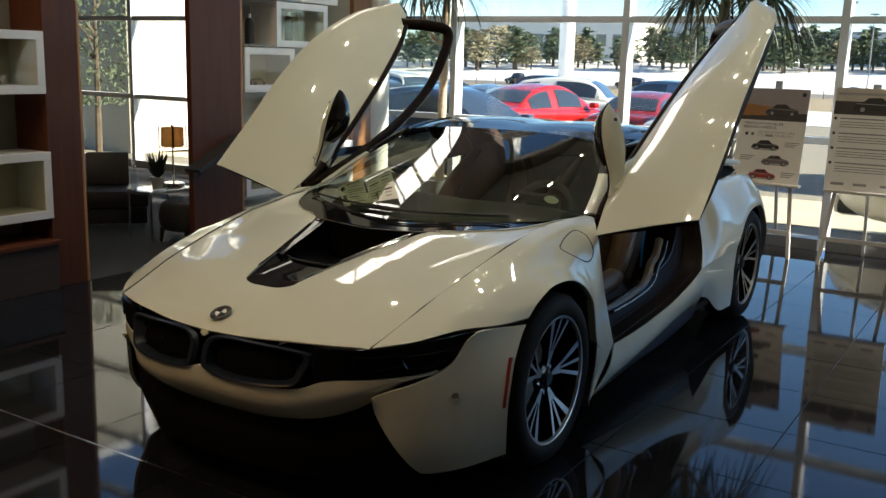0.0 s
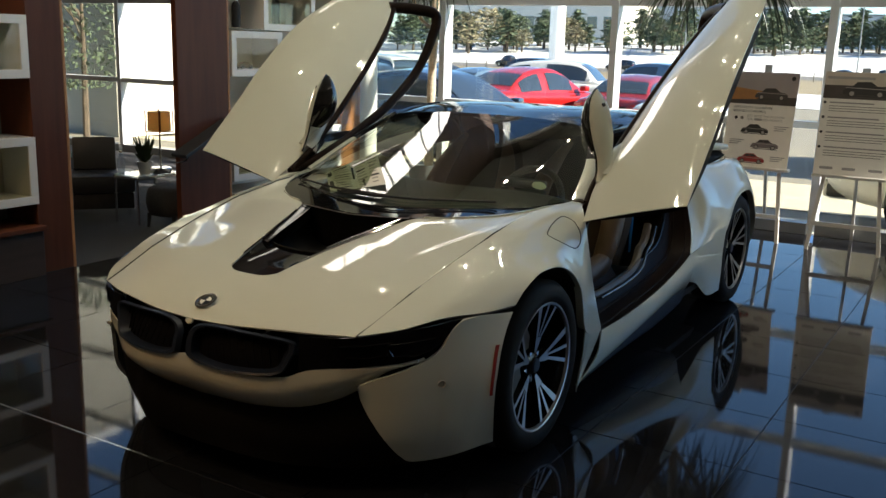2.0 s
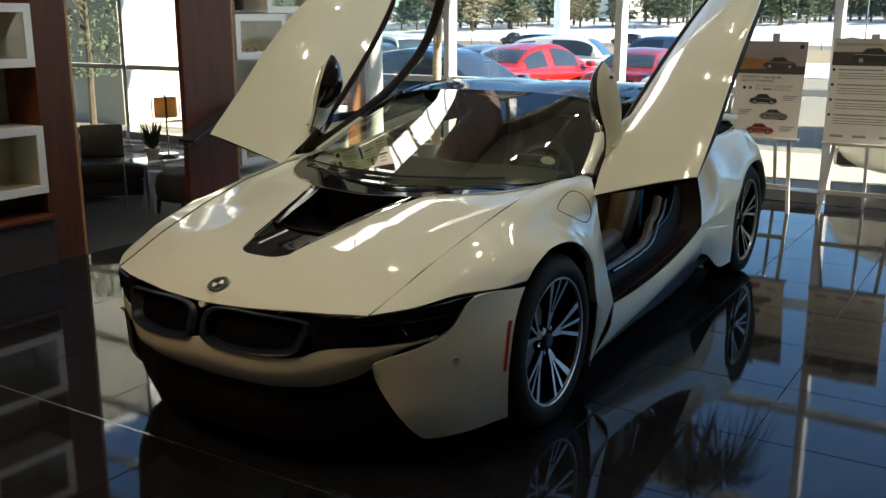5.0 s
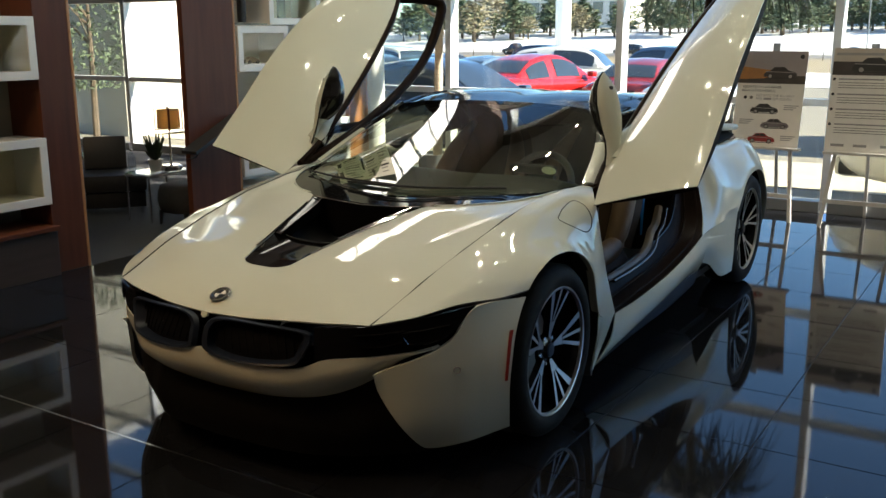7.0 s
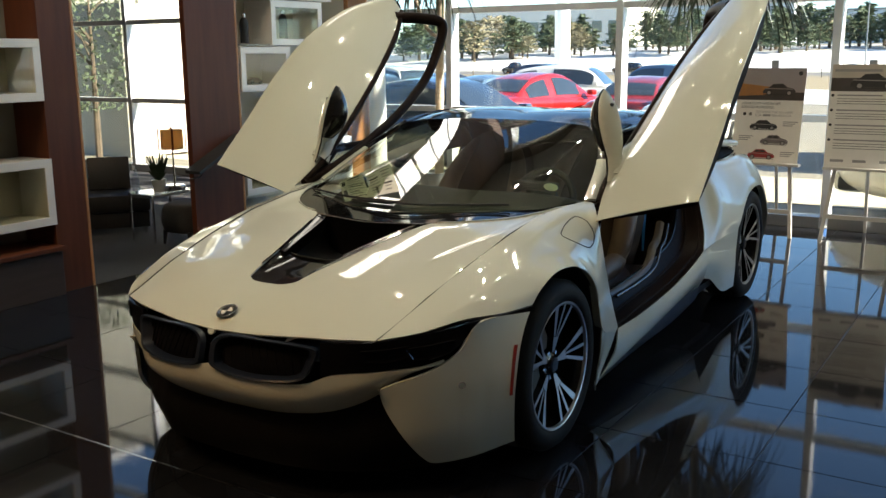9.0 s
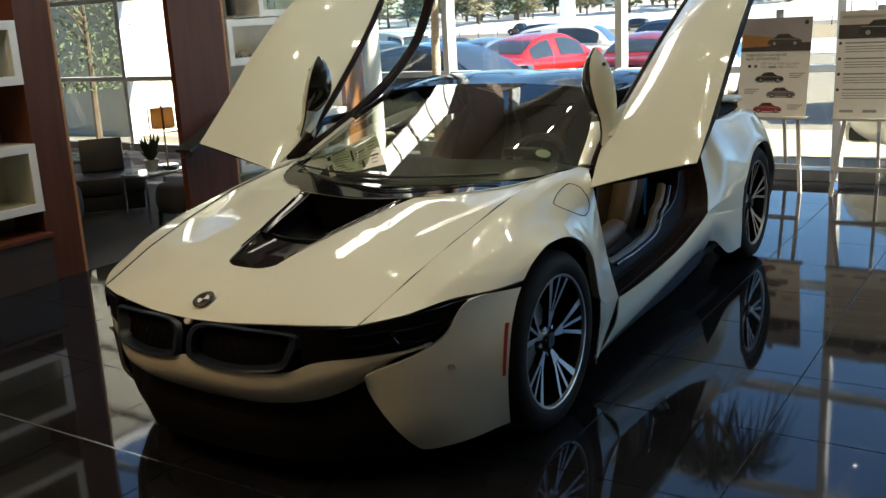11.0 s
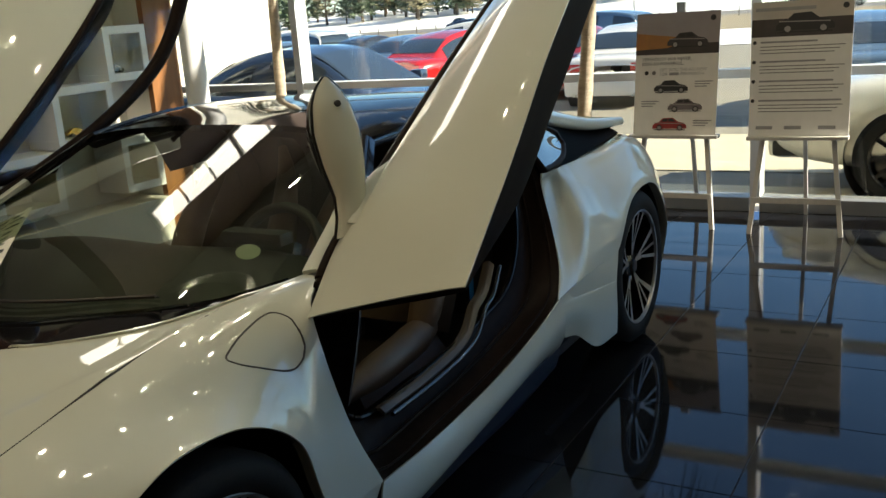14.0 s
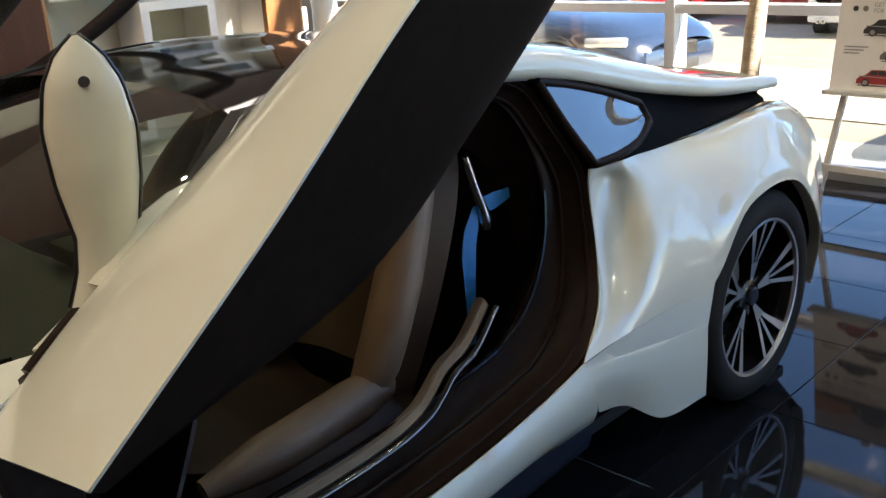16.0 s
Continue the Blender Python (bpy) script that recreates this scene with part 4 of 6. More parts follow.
for sx in (0.345, -0.345):
    seat = thing("seat", "", "")
    seat.parent = cabin
    seat["label"] = "black sports seat with tan bolsters"
    cush = skin([[(-0.24, 1.10, 0.44), (-0.12, 1.08, 0.40), (0, 1.07, 0.39), (0.12, 1.08, 0.40), (0.24, 1.10, 0.44)],
                 [(-0.25, 1.35, 0.46), (-0.13, 1.35, 0.39), (0, 1.35, 0.375), (0.13, 1.35, 0.39), (0.25, 1.35, 0.46)],
                 [(-0.24, 1.60, 0.45), (-0.13, 1.62, 0.37), (0, 1.63, 0.36), (0.13, 1.62, 0.37), (0.24, 1.60, 0.45)]], 18, 14) + np.array([sx, 0, 0])
    part("seat_cushion", sheet(cush, 0.10), M_brown, seat, "dark brown leather cushion", 50)
    bk = skin([[(-0.24, 1.56, 0.46), (-0.13, 1.65, 0.44), (0, 1.67, 0.43), (0.13, 1.65, 0.44), (0.24, 1.56, 0.46)],
               [(-0.26, 1.66, 0.70), (-0.14, 1.76, 0.69), (0, 1.78, 0.69), (0.14, 1.76, 0.69), (0.26, 1.66, 0.70)],
               [(-0.21, 1.80, 0.93), (-0.12, 1.85, 0.93), (0, 1.86, 0.93), (0.12, 1.85, 0.93), (0.21, 1.80, 0.93)],
               [(-0.12, 1.88, 1.08), (-0.07, 1.895, 1.09), (0, 1.90, 1.09), (0.07, 1.895, 1.09), (0.12, 1.88, 1.08)]], 18, 22) + np.array([sx, 0, 0])
    part("seat_back", sheet(bk, 0.09), M_brown, seat, "", 50)
    for q in (1, -1):
        bm = bmesh.new()
        bolster = cr([(q * 0.215, 1.52, 0.42), (q * 0.238, 1.57, 0.52), (q * 0.245, 1.63, 0.66), (q * 0.225, 1.72, 0.82), (q * 0.185, 1.81, 0.95), (q * 0.13, 1.87, 1.05)], 16)
        tube(bm, bolster + np.array([sx, 0, 0]), [float(np.interp(k, [0, 3, 7, 11, 15], [0.040, 0.058, 0.062, 0.045, 0.018])) for k in range(16)], 12)
        part("seat_bolster", bm, M_tan, seat, "tan leather bolster", 60)
        bm = bmesh.new()
        side = cr([(q * 0.225, 1.06, 0.40), (q * 0.245, 1.25, 0.43), (q * 0.245, 1.45, 0.45), (q * 0.225, 1.60, 0.46)], 12)
        tube(bm, side + np.array([sx, 0, 0]), [float(np.interp(k, [0, 3, 8, 11], [0.030, 0.055, 0.058, 0.045])) for k in range(12)], 12)
        part("seat_bolster", bm, M_tan, seat, "tan leather bolster", 60)
    for ob in seat.children:
        ob.location.y = -0.10
    hs = 1 if sx > 0 else -1
    low = cr([(hs * 0.60, 1.835, 0.835), (hs * 0.605, 1.80, 0.745), (hs * 0.60, 1.80, 0.65), (hs * 0.595, 1.805, 0.45)], 16)
    half = np.interp(np.arange(16), [0, 3, 8, 15], [0.008, 0.022, 0.022, 0.010])[:, None] * np.array([0.2 * hs, 1, 0])
    part("seat_belt", sheet(np.array([low - half, low + half]), 0.003), M_belt, seat, "bright blue seat belt")
    high = cr([(hs * 0.60, 1.855, 0.832), (hs * 0.60, 1.95, 0.838), (hs * 0.60, 2.075, 0.868)], 12)
    half = np.interp(np.arange(12), [0, 3, 11], [0.020, 0.024, 0.004])[:, None] * np.array([0, 0.15, 1])
    part("seat_belt", sheet(np.array([high - half, high + half]), 0.003), M_belt, seat, "bright blue seat belt")
    bm = bmesh.new()
    tube(bm, cr([(hs * 0.605, 1.80, 0.975), (hs * 0.61, 1.825, 0.89), (hs * 0.61, 1.852, 0.82), (hs * 0.61, 1.862, 0.77)], 12),
         [float(np.interp(k, [0, 5, 9, 11], [0.009, 0.013, 0.019, 0.013])) for k in range(12)], 8)
    part("belt_guide", bm, M_alu, seat, "", 50)

# ---- scissor doors, swung up
belt_e = [(0.872, 0.455, 0.857), (0.835, 0.67, 1.00), (0.852, 0.92, 1.17), (0.905, 1.31, 1.46), (0.975, 1.61, 1.69), (1.055, 1.80, 1.845)]
out_e = [(1.322, 0.432, 0.98), (1.335, 0.725, 1.205), (1.364, 1.01, 1.435), (1.38, 1.335, 1.665), (1.325, 1.66, 1.84), (1.15, 1.845, 1.915)]
out_e = [tuple(np.array(p) + w * np.array([-0.078, -0.052, 0.0])) for p, w in zip(out_e, (0, 0.25, 0.7, 1.0, 0.8, 0.3))]
DN = np.array([-0.248, -0.552, 0.796])
DI = np.array([0.27, -0.78, 0.56])
d_rows = []
for f, o in ((0, 0), (0.12, 0.018), (0.5, 0.035), (0.85, 0.022), (1, 0)):
    d_rows.append([np.array(a) * (1 - f) + np.array(b) * f + DN * o * (0.2, 0.75, 1, 1, 1, 1)[k] for k, (a, b) in enumerate(zip(belt_e, out_e))])
door_g = skin(d_rows, 40, 22)
inn = []
for f, o in ((1.0, -0.006), (1.0, -0.09), (0.98, -0.27), (0.80, -0.32), (0.45, -0.23), (0.12, -0.09), (0.0, -0.006)):
    inn.append([np.array(a) * (1 - f) + np.array(b) * f + DI * o * (0.12, 0.90, 1.08, 1, 0.8, 0.15)[k] for k, (a, b) in enumerate(zip(belt_e, out_e))])
inner_g = skin(inn, 40, 26)
end_f = [[r[0] for r in inn], [np.array(belt_e[0]) * (1 - f) + np.array(out_e[0]) * f for f in (1.0, 1.0, 0.93, 0.75, 0.45, 0.12, 0.0)]]
frame_p = [(1.05, 1.735, 1.79), (0.95, 1.88, 1.785), (0.868, 1.995, 1.75), (0.862, 1.94, 1.60), (0.865, 1.78, 1.40), (0.845, 1.47, 1.22), (0.815, 1.12, 1.085), (0.80, 0.80, 0.98), (0.845, 0.56, 0.90)]
RIGHT_SPREAD = np.linspace(0, 1, 22)[:, None, None] * np.array([0.085, 0.0, 0.012]) * np.sin(np.linspace(0.35, 2.6, 40))[None, :, None]
for s in (1, -1):
    mm = MIR if s < 0 else 1
    door = thing("scissor_door", "", "")
    door.parent = car
    door["label"] = "white door swung up and outward"
    part("outer_skin", sheet((door_g + (RIGHT_SPREAD if s < 0 else 0)) * mm, 0.004, flip=s > 0), M_white, door, "", 40)
    bm = sheet(inner_g * mm, 0.0)
    sheet(np.array([cr(end_f[0], 20), cr(end_f[1], 20)]) * mm, 0, bm)
    part("inner_panel", bm, M_inner, door, "black inner door panel", 50)
    bm = bmesh.new()
    fp = [(p[0] * s, p[1], p[2]) for p in cr(frame_p, 50)]
    tube(bm, fp, [float(np.interp(k, [0, 9, 16, 30, 49], [0.036, 0.036, 0.032, 0.027, 0.024])) for k in range(50)], 10)
    part("window_frame", bm, M_frame, door, "", 60)
    bm = bmesh.new()
    tube(bm, [(p[0] * s, p[1], p[2]) for p in cr([np.array(a) + 0.016 * (np.array(a) - np.array(b)) / np.linalg.norm(np.array(a) - np.array(b)) for a, b in zip(belt_e, out_e)], 30)[3:] - DN * 0.006], 0.015, 8)
    part("belt_trim", bm, M_frame, door, "", 60)
    bm = bmesh.new()
    tube(bm, [((p[0] + 0.007) * s, p[1] + 0.015, p[2] - 0.022) for p in ((0.845, 0.79, 1.075), (0.83, 0.96, 1.085), (0.816, 1.13, 1.09))], 0.022, 8)
    part("quarter_bar", bm, M_frame, door, "", 60)
    bm = bmesh.new()
    tube(bm, [((p[0] + 0.002) * s, p[1] + 0.020, p[2] - 0.032) for p in ((0.855, 0.50, 0.876), (0.842, 0.64, 0.965), (0.843, 0.80, 1.08))], [0.014, 0.025, 0.024], 8)
    part("quarter_bar", bm, M_frame, door, "", 60)
    bl_c, fr_c = cr(belt_e, 24)[3:], cr(frame_p[::-1], 48)[:46]
    pick = fr_c[np.linspace(0, 45, 21).astype(int)]
    part("side_glass", sheet(np.array([bl_c * mm, (bl_c * 0.5 + pick * 0.5) * mm, pick * mm])), M_tint, door, "", 60)
    # mirror on its arm
    mir = thing("mirror", "", "")
    mir.parent = door
    mir["label"] = "leaf-shaped door mirror, white outside and black inside"
    base, tip = np.array([0.862, 0.715, 1.00]), np.array([0.766, 0.765, 1.402])
    ax = tip - base
    outv = np.array([0.93, -0.36, 0.12])
    outv -= ax * (outv @ ax) / (ax @ ax)
    outv /= np.linalg.norm(outv)
    wid = np.cross(ax / np.linalg.norm(ax), outv)
    fs = np.linspace(0, 1, 25)
    prof = np.interp(fs, [0, 0.12, 0.25, 0.45, 0.65, 0.82, 0.93, 1], [0.070, 0.052, 0.046, 0.062, 0.069, 0.057, 0.035, 0.006])
    dep = np.interp(fs, [0, 0.2, 0.5, 0.8, 1], [0.03, 0.03, 0.045, 0.035, 0.006])

    def shell(a0, a1, scale, n=13, cut=0.0):
        g = []
        for f, w, d in zip(fs, prof, dep):
            g.append([base + ax * f + wid * w * scale * math.cos(a) + outv * (d * scale * math.sin(a) + cut) for a in np.linspace(a0, a1, n)])
        return np.array(g)
    part("mirror_shell", sheet(shell(0, math.pi, 1.0) * mm), M_white, mir, "", 60)
    dep = 0.008 + 0.085 * np.sin(math.pi * np.clip((fs - 0.26) / 0.75, 0, 1)) ** 0.75
    part("mirror_housing", sheet(shell(math.pi, 2 * math.pi, 1.03)[8:] * mm), M_black, mir, "", 60)
    part("mirror_stalk", sheet(shell(math.pi, 2 * math.pi, 1.0)[:10] * mm), M_white, mir, "", 60)
    ed = np.array([base + ax * f + wid * w * 1.02 for f, w in zip(fs, prof)] + [base + ax * f - wid * w * 1.02 for f, w in zip(fs[::-1], prof[::-1])])
    bm = bmesh.new()
    tube(bm, ed * mm, 0.0045, 8)
    part("mirror_rim", bm, M_black, mir, "", 60)
    bm = bmesh.new()
    tube(bm, [((base + ax * 0.02) * mm), ((base + ax * 0.16 + np.array([0.004, 0.035, 0.0])) * mm), (np.array([0.858, 0.845, 1.125]) * mm), (np.array([0.862, 0.90, 1.155]) * mm)], [0.055, 0.042, 0.026, 0.010], 14)
    part("mirror_foot", bm, M_white, mir, "", 60)
    dot = base + ax * 0.815 + outv * 0.035
    bm = bmesh.new()
    lathe(bm, [(0.0, 0.004), (0.0085, 0.004), (0.009, -0.01)], 16, Matrix.Translation(Vector(dot * mm)) @ Vector(outv * mm).to_track_quat("Z", "Y").to_matrix().to_4x4())
    part("camera_dot", bm, M_ink, mir)


# ---- wheels
def make_wheel(width, tyre_r, rim_r):
    """Axis along +x, outer face at +x."""
    w = thing("wheel", "", "")
    w["label"] = "black and machined alloy wheel with a low tyre"
    rot = Euler((0, radians(90), 0)).to_matrix().to_4x4()
    h = width / 2
    bm = bmesh.new()
    lathe(bm, [(rim_r - 0.012, -h), (rim_r + 0.03, -h), (tyre_r - 0.02, -h + 0.012), (tyre_r, -h + 0.035), (tyre_r, h - 0.035), (tyre_r - 0.02, h - 0.010), (rim_r + 0.035, h), (rim_r + 0.005, h - 0.004),
               (rim_r - 0.006, h - 0.015)], 64, rot)
    part("tyre", bm, M_rubber, w, "", 40)
    bm = bmesh.new()
    lathe(bm, [(rim_r, h - 0.012), (rim_r - 0.004, h - 0.008), (rim_r - 0.011, h - 0.010), (rim_r - 0.014, h - 0.022)], 64, rot)
    rimo = part("rim", bm, M_spoke, w, "", 40)
    bm = bmesh.new()
    lathe(bm, [(rim_r - 0.008, h - 0.018), (rim_r - 0.022, h - 0.06), (rim_r - 0.03, -h), (0.05, -h + 0.02)], 64, rot)
    part("rim_barrel", bm, M_darkmetal, rimo, "", 40)
    bm = bmesh.new()
    lathe(bm, [(0.155, -h + 0.05), (0.155, -h + 0.075), (0.05, -h + 0.08)], 48, rot)
    part("brake_disc", bm, M_darkframe, w, "", 40)
    xf = h - 0.028
    def blade(outline):
        """A machined flat piece, (angle, radius, drop) corners, with black flanks."""
        bm = bmesh.new()
        top, low = [], []
        for an, r in outline:
            xx = xf - 0.024 + 0.036 * (r / rim_r) ** 1.5
            y_, z_ = r * math.cos(an), r * math.sin(an)
            top.append(bm.verts.new((xx, y_, z_)))
            low.append(bm.verts.new((xx - 0.028, y_, z_)))
        bm.faces.new(top)
        bm.faces.new(low[::-1])
        for q in range(len(top)):
            bm.faces.new((top[q], low[q], low[(q + 1) % len(top)], top[(q + 1) % len(top)]))
        sp_ = part("spoke", bm, M_spoke, rimo)
        sp_.data.materials.append(M_darkmetal)
        for pl in sp_.data.polygons:
            if pl.normal.x < 0.8:
                pl.material_index = 1

    r1 = rim_r - 0.010
    for k in range(5):
        base_a = radians(72 * k + 90)
        for i0, o0, i1, o1 in ((-13, -19.5, -5.5, -15.5), (-2.6, -4.2, 2.6, -0.6), (5.5, 11.5, 13, 18.5)):
            rm = 0.118
            blade([(base_a + radians(i0 * 0.86), rm), (base_a + radians(o0), r1), (base_a + radians((o0 + o1) / 2), r1 + 0.002), (base_a + radians(o1), r1), (base_a + radians(i1 * 0.86), rm)])
        blade([(base_a - 0.15, 0.052), (base_a - 0.21, 0.117), (base_a + 0.21, 0.117), (base_a + 0.15, 0.052)])
        bm = bmesh.new()
        a = radians(72 * k + 90 + 36)
        lathe(bm, [(0.0, 0.006), (0.009, 0.006), (0.011, 0.0)], 10, Matrix.Translation((xf - 0.03, 0.056 * math.cos(a), 0.056 * math.sin(a))) @ rot)
        part("wheel_bolt", bm, M_chrome, w)
    bm = bmesh.new()
    lathe(bm, [(0.062, xf - 0.05), (0.056, xf - 0.03), (0.034, xf - 0.022), (0.031, xf - 0.012)], 32, rot)
    hub = part("hub", bm, M_darkmetal, w, "", 40)
    bm = bmesh.new()
    lathe(bm, [(0.030, xf - 0.012), (0.026, xf - 0.006), (0.0, xf - 0.005)], 24, rot)
    part("hub_cap", bm, M_bluegrey, hub, "", 40)
    return w


wf = make_wheel(0.215, 0.346, 0.262)
wr = make_wheel(0.245, 0.348, 0.262)
for ob, m in ((wf, pose(0.832, 0, 0.346, -10)), (wr, pose(0.832, 2.785, 0.350, -3))):
    ob.parent = car
    ob.matrix_basis = m
    other = copy_thing(ob, pose(-m.translation.x, m.translation.y, m.translation.z, 20, 0, 180))
    other.parent = car
# wheel housings
for c, xx in ((ARCH_F, 0.925), (ARCH_R, 0.90)):
    for s in (1, -1):
        g = np.array([[(s * x, c[0] + (c[2] + 0.002) * math.cos(a), c[1] + (c[2] + 0.002) * math.sin(a)) for a in np.linspace(-0.55, math.pi + 0.55, 30)] for x in (0.55, xx)])
        bm = sheet(g)
        g = np.array([[(s * 0.55, c[0] + r * math.cos(a), c[1] + r * math.sin(a)) for a in np.linspace(-0.55, math.pi + 0.55, 30)] for r in (0.02, c[2])])
        sheet(g, 0, bm)
        part("wheel_housing", bm, M_satin, car, "", 50)

# ================================================================ room
def struct(ob, label, category):
    return tagged(ob, label, category, kind="structure")


JX, JY, T = 1.03, 2.11, 0.61
X0, X1 = -3.05, 7.6
floor = struct(part("floor", boxes(((X0, -9.2, -0.14), (X1, 5.52, -0.006))), M_grout), "black polished tile floor with grey joints", "floor")
bm = bmesh.new()
box(bm, (-T / 2 + 0.0022, -T / 2 + 0.0022, -0.0055), (T / 2 - 0.0022, T / 2 - 0.0022, 0.0), 0.0012)
tile_me = bpy.data.meshes.new("tile")
bm.to_mesh(tile_me)
bm.free()
tile_me.materials.append(M_tile)
rest = []
for i in range(-8, 12):
    for j in range(-20, 7):
        cx, cy = JX + (i + 0.5) * T, JY + (j + 0.5) * T
        if cx - T / 2 < X0 - 0.65 or cx > X1 or cy + T / 2 > 5.52 + 0.4:
            continue
        x0, x1 = max(cx - T / 2, X0), min(cx + T / 2, X1)
        y1 = min(cy + T / 2, 5.52)
        if x1 - x0 < 0.05 or y1 - cy + T / 2 < 0.05 or cy - T / 2 < -9.2:
            continue
        full = x1 - x0 > T - 0.01 and y1 > cy + T / 2 - 0.01
        if full and cy > -4.0 and cx < 4.6:
            t_ob = new("tile", tile_me)
            t_ob.parent = floor
            t_ob.location = (cx, cy, 0)
        else:
            rest.append(((x0 + 0.002, cy - T / 2 + 0.002, -0.0055), (x1 - 0.002, y1 - 0.002, 0.0)))
struct(part("trim_strip", boxes(((X0, -0.945, -0.005), (X1, -0.936, 0.0008))), M_alu), "thin metal expansion strip in the tile floor", "floor strip")
bm = bmesh.new()
for lo, hi in rest:
    box(bm, lo, hi)
ob = part("tile_field", bm, M_tile, floor)
ob["kind"] = "stuff"

struct(part("carpet", boxes(((-12, -9.2, -0.14), (X0, 5.52, 0.004))), M_carpet), "dark carpet of the lounge", "carpet")

# ---- curtain wall at the back
Y_W = 5.58
MX = [-11.8, -10.0, -8.12, -6.2, -4.75, -3.0, -1.07, 0.90, 2.87, 4.84, 6.8]
TZ = [0.965, 2.0, 3.05, 4.1, 5.05, 5.78]
for k, (a, b) in enumerate(zip(MX, MX[1:])):
    win = thing("window_%d" % (k + 1), "floor to ceiling aluminium framed window with clear panes", "window", (0, 0, 0), kind="structure")
    part("mullion", boxes(((a - 0.035, Y_W - 0.06, 0.10), (a + 0.035, Y_W + 0.10, 5.81)), bevel=0.004), M_mullion, win)
    part("window_sill", boxes(((a + 0.035, Y_W - 0.08, 0.0), (b - 0.035, Y_W + 0.10, 0.10)), bevel=0.004), M_darkframe, win)
    z0 = 0.10
    for z in TZ:
        part("transom", boxes(((a + 0.035, Y_W - 0.05, z - 0.03), (b - 0.035, Y_W + 0.07, z + 0.03)), bevel=0.003), M_mullion, win)
        pane = part("pane", boxes(((a + 0.035, Y_W, z0), (b - 0.035, Y_W + 0.006, z - 0.03))), M_pane, win)
        pane.visible_shadow = False
        z0 = z + 0.03
struct(part("wall_back_header", boxes(((-12, Y_W - 0.1, 5.81), (X1, Y_W + 0.12, 6.3))), M_plaster), "plaster strip over the windows", "wall")
struct(part("wall_right", boxes(((X1, -9.4, -0.1), (X1 + 0.2, 3.6, 6.3)), ((X1, 3.6, 3.05), (X1 + 0.2, 5.7, 6.3))), M_plaster), "plain grey-brown wall", "wall")
wside = thing("window_12", "tall side window with an aluminium frame", "window", (0, 0, 0), kind="structure")
for yy in (3.6, 5.55):
    part("mullion", boxes(((X1, yy, 0), (X1 + 0.14, yy + 0.07, 3.05)), bevel=0.004), M_mullion, wside)
for zz in (0.0, 0.965, 2.0, 2.985):
    for ya, yb in ((3.67, 5.55),):
        part("transom", boxes(((X1 + 0.01, ya, zz), (X1 + 0.12, yb, zz + 0.06)), bevel=0.003), M_mullion, wside)
for ya, yb in ((3.67, 5.55),):
    pane = part("pane", boxes(((X1 + 0.06, ya, 0.06), (X1 + 0.066, yb, 2.98))), M_pane, wside)
    pane.visible_shadow = False
struct(part("wall_front", boxes(((-12, -9.4, -0.1), (X1, -9.2, 6.3))), M_plaster), "plain grey-brown wall", "wall")
struct(part("wall_lounge", boxes(((-12.2, -9.4, -0.1), (-12.0, 5.7, 6.3))), M_plaster), "plain grey-brown wall of the lounge", "wall")
struct(part("ceiling", boxes(((-12.2, -9.4, 6.2), (X1 + 0.2, 5.7, 6.32))), M_ceil), "off-white ceiling", "ceiling")

# downlights
bm = bmesh.new()
lathe(bm, [(0.0, 0.0), (0.040, 0.0)], 20)
dl_me = bpy.data.meshes.new("lens")
bm.to_mesh(dl_me)
bm.free()
dl_me.materials.append(M_lampglow)
dw_me = dl_me.copy()
dw_me.materials[0] = M_lampwarm
bm = bmesh.new()
lathe(bm, [(0.041, 0.012), (0.043, 0.0), (0.060, -0.004), (0.063, 0.004)], 24)
dr_me = bpy.data.meshes.new("trim_ring")
bm.to_mesh(dr_me)
bm.free()
dr_me.materials.append(M_gloss_white)
for x in (-2.0, -0.95, 0.1, 2.2, 6.2):
    for y in (-6.6, -5.5, -4.4, -2.75, -1.65, -0.3, 1.05, 2.2, 3.6, 4.65):
        if x > 1 and (y < -1 or y in (1.05, 4.65)) or x == -0.95 and y in (-5.5, -1.65, 2.2):
            continue
        d = thing("downlight", "small round recessed ceiling lamp with a warm glow", "ceiling lamp", (x, y, 6.185), "ceiling downlights")
        for nm_, me in (("lens", dw_me if y < -3 and x < 0 else dl_me), ("trim_ring", dr_me)):
            o = new(nm_, me)
            o.parent = d


# unseen glowing panels added for the car's bright reflected band, brown wall behind, beams under the ceiling
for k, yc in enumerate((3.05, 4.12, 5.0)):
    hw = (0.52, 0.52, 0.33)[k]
    d = thing("reflect_panel", "added unseen glowing panel over the shelf wall, for reflections", "lamp panel", (-2.98, yc, 3.88), "lamp panels")
    part("panel_body", boxes(((-0.06, -hw, -0.24), (-0.005, hw, 0.24)), bevel=0.005), M_gloss_white, d)
    part("glow_face", boxes(((-0.004, -hw + 0.02, -0.22), (0.004, hw - 0.02, 0.22))), M_reflectglow, d)
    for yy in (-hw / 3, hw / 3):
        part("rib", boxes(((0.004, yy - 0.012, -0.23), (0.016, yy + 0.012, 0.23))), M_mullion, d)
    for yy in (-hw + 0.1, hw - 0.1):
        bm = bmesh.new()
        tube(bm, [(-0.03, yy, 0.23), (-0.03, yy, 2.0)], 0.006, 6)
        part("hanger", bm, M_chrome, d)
# unseen wall added so that roof and windscreen reflect dark brown
struct(part("wall_reflected", boxes(((-3.42, 2.0, 2.62), (-3.06, 5.46, 6.19))), M_bulk), "added unseen brown wall over the shelves, for reflections", "wall")
bm = bmesh.new()
for k in range(9):
    box(bm, (X0 - 0.3, -8.2 + 1.5 * k, 5.86), (X1, -8.08 + 1.5 * k, 6.19))
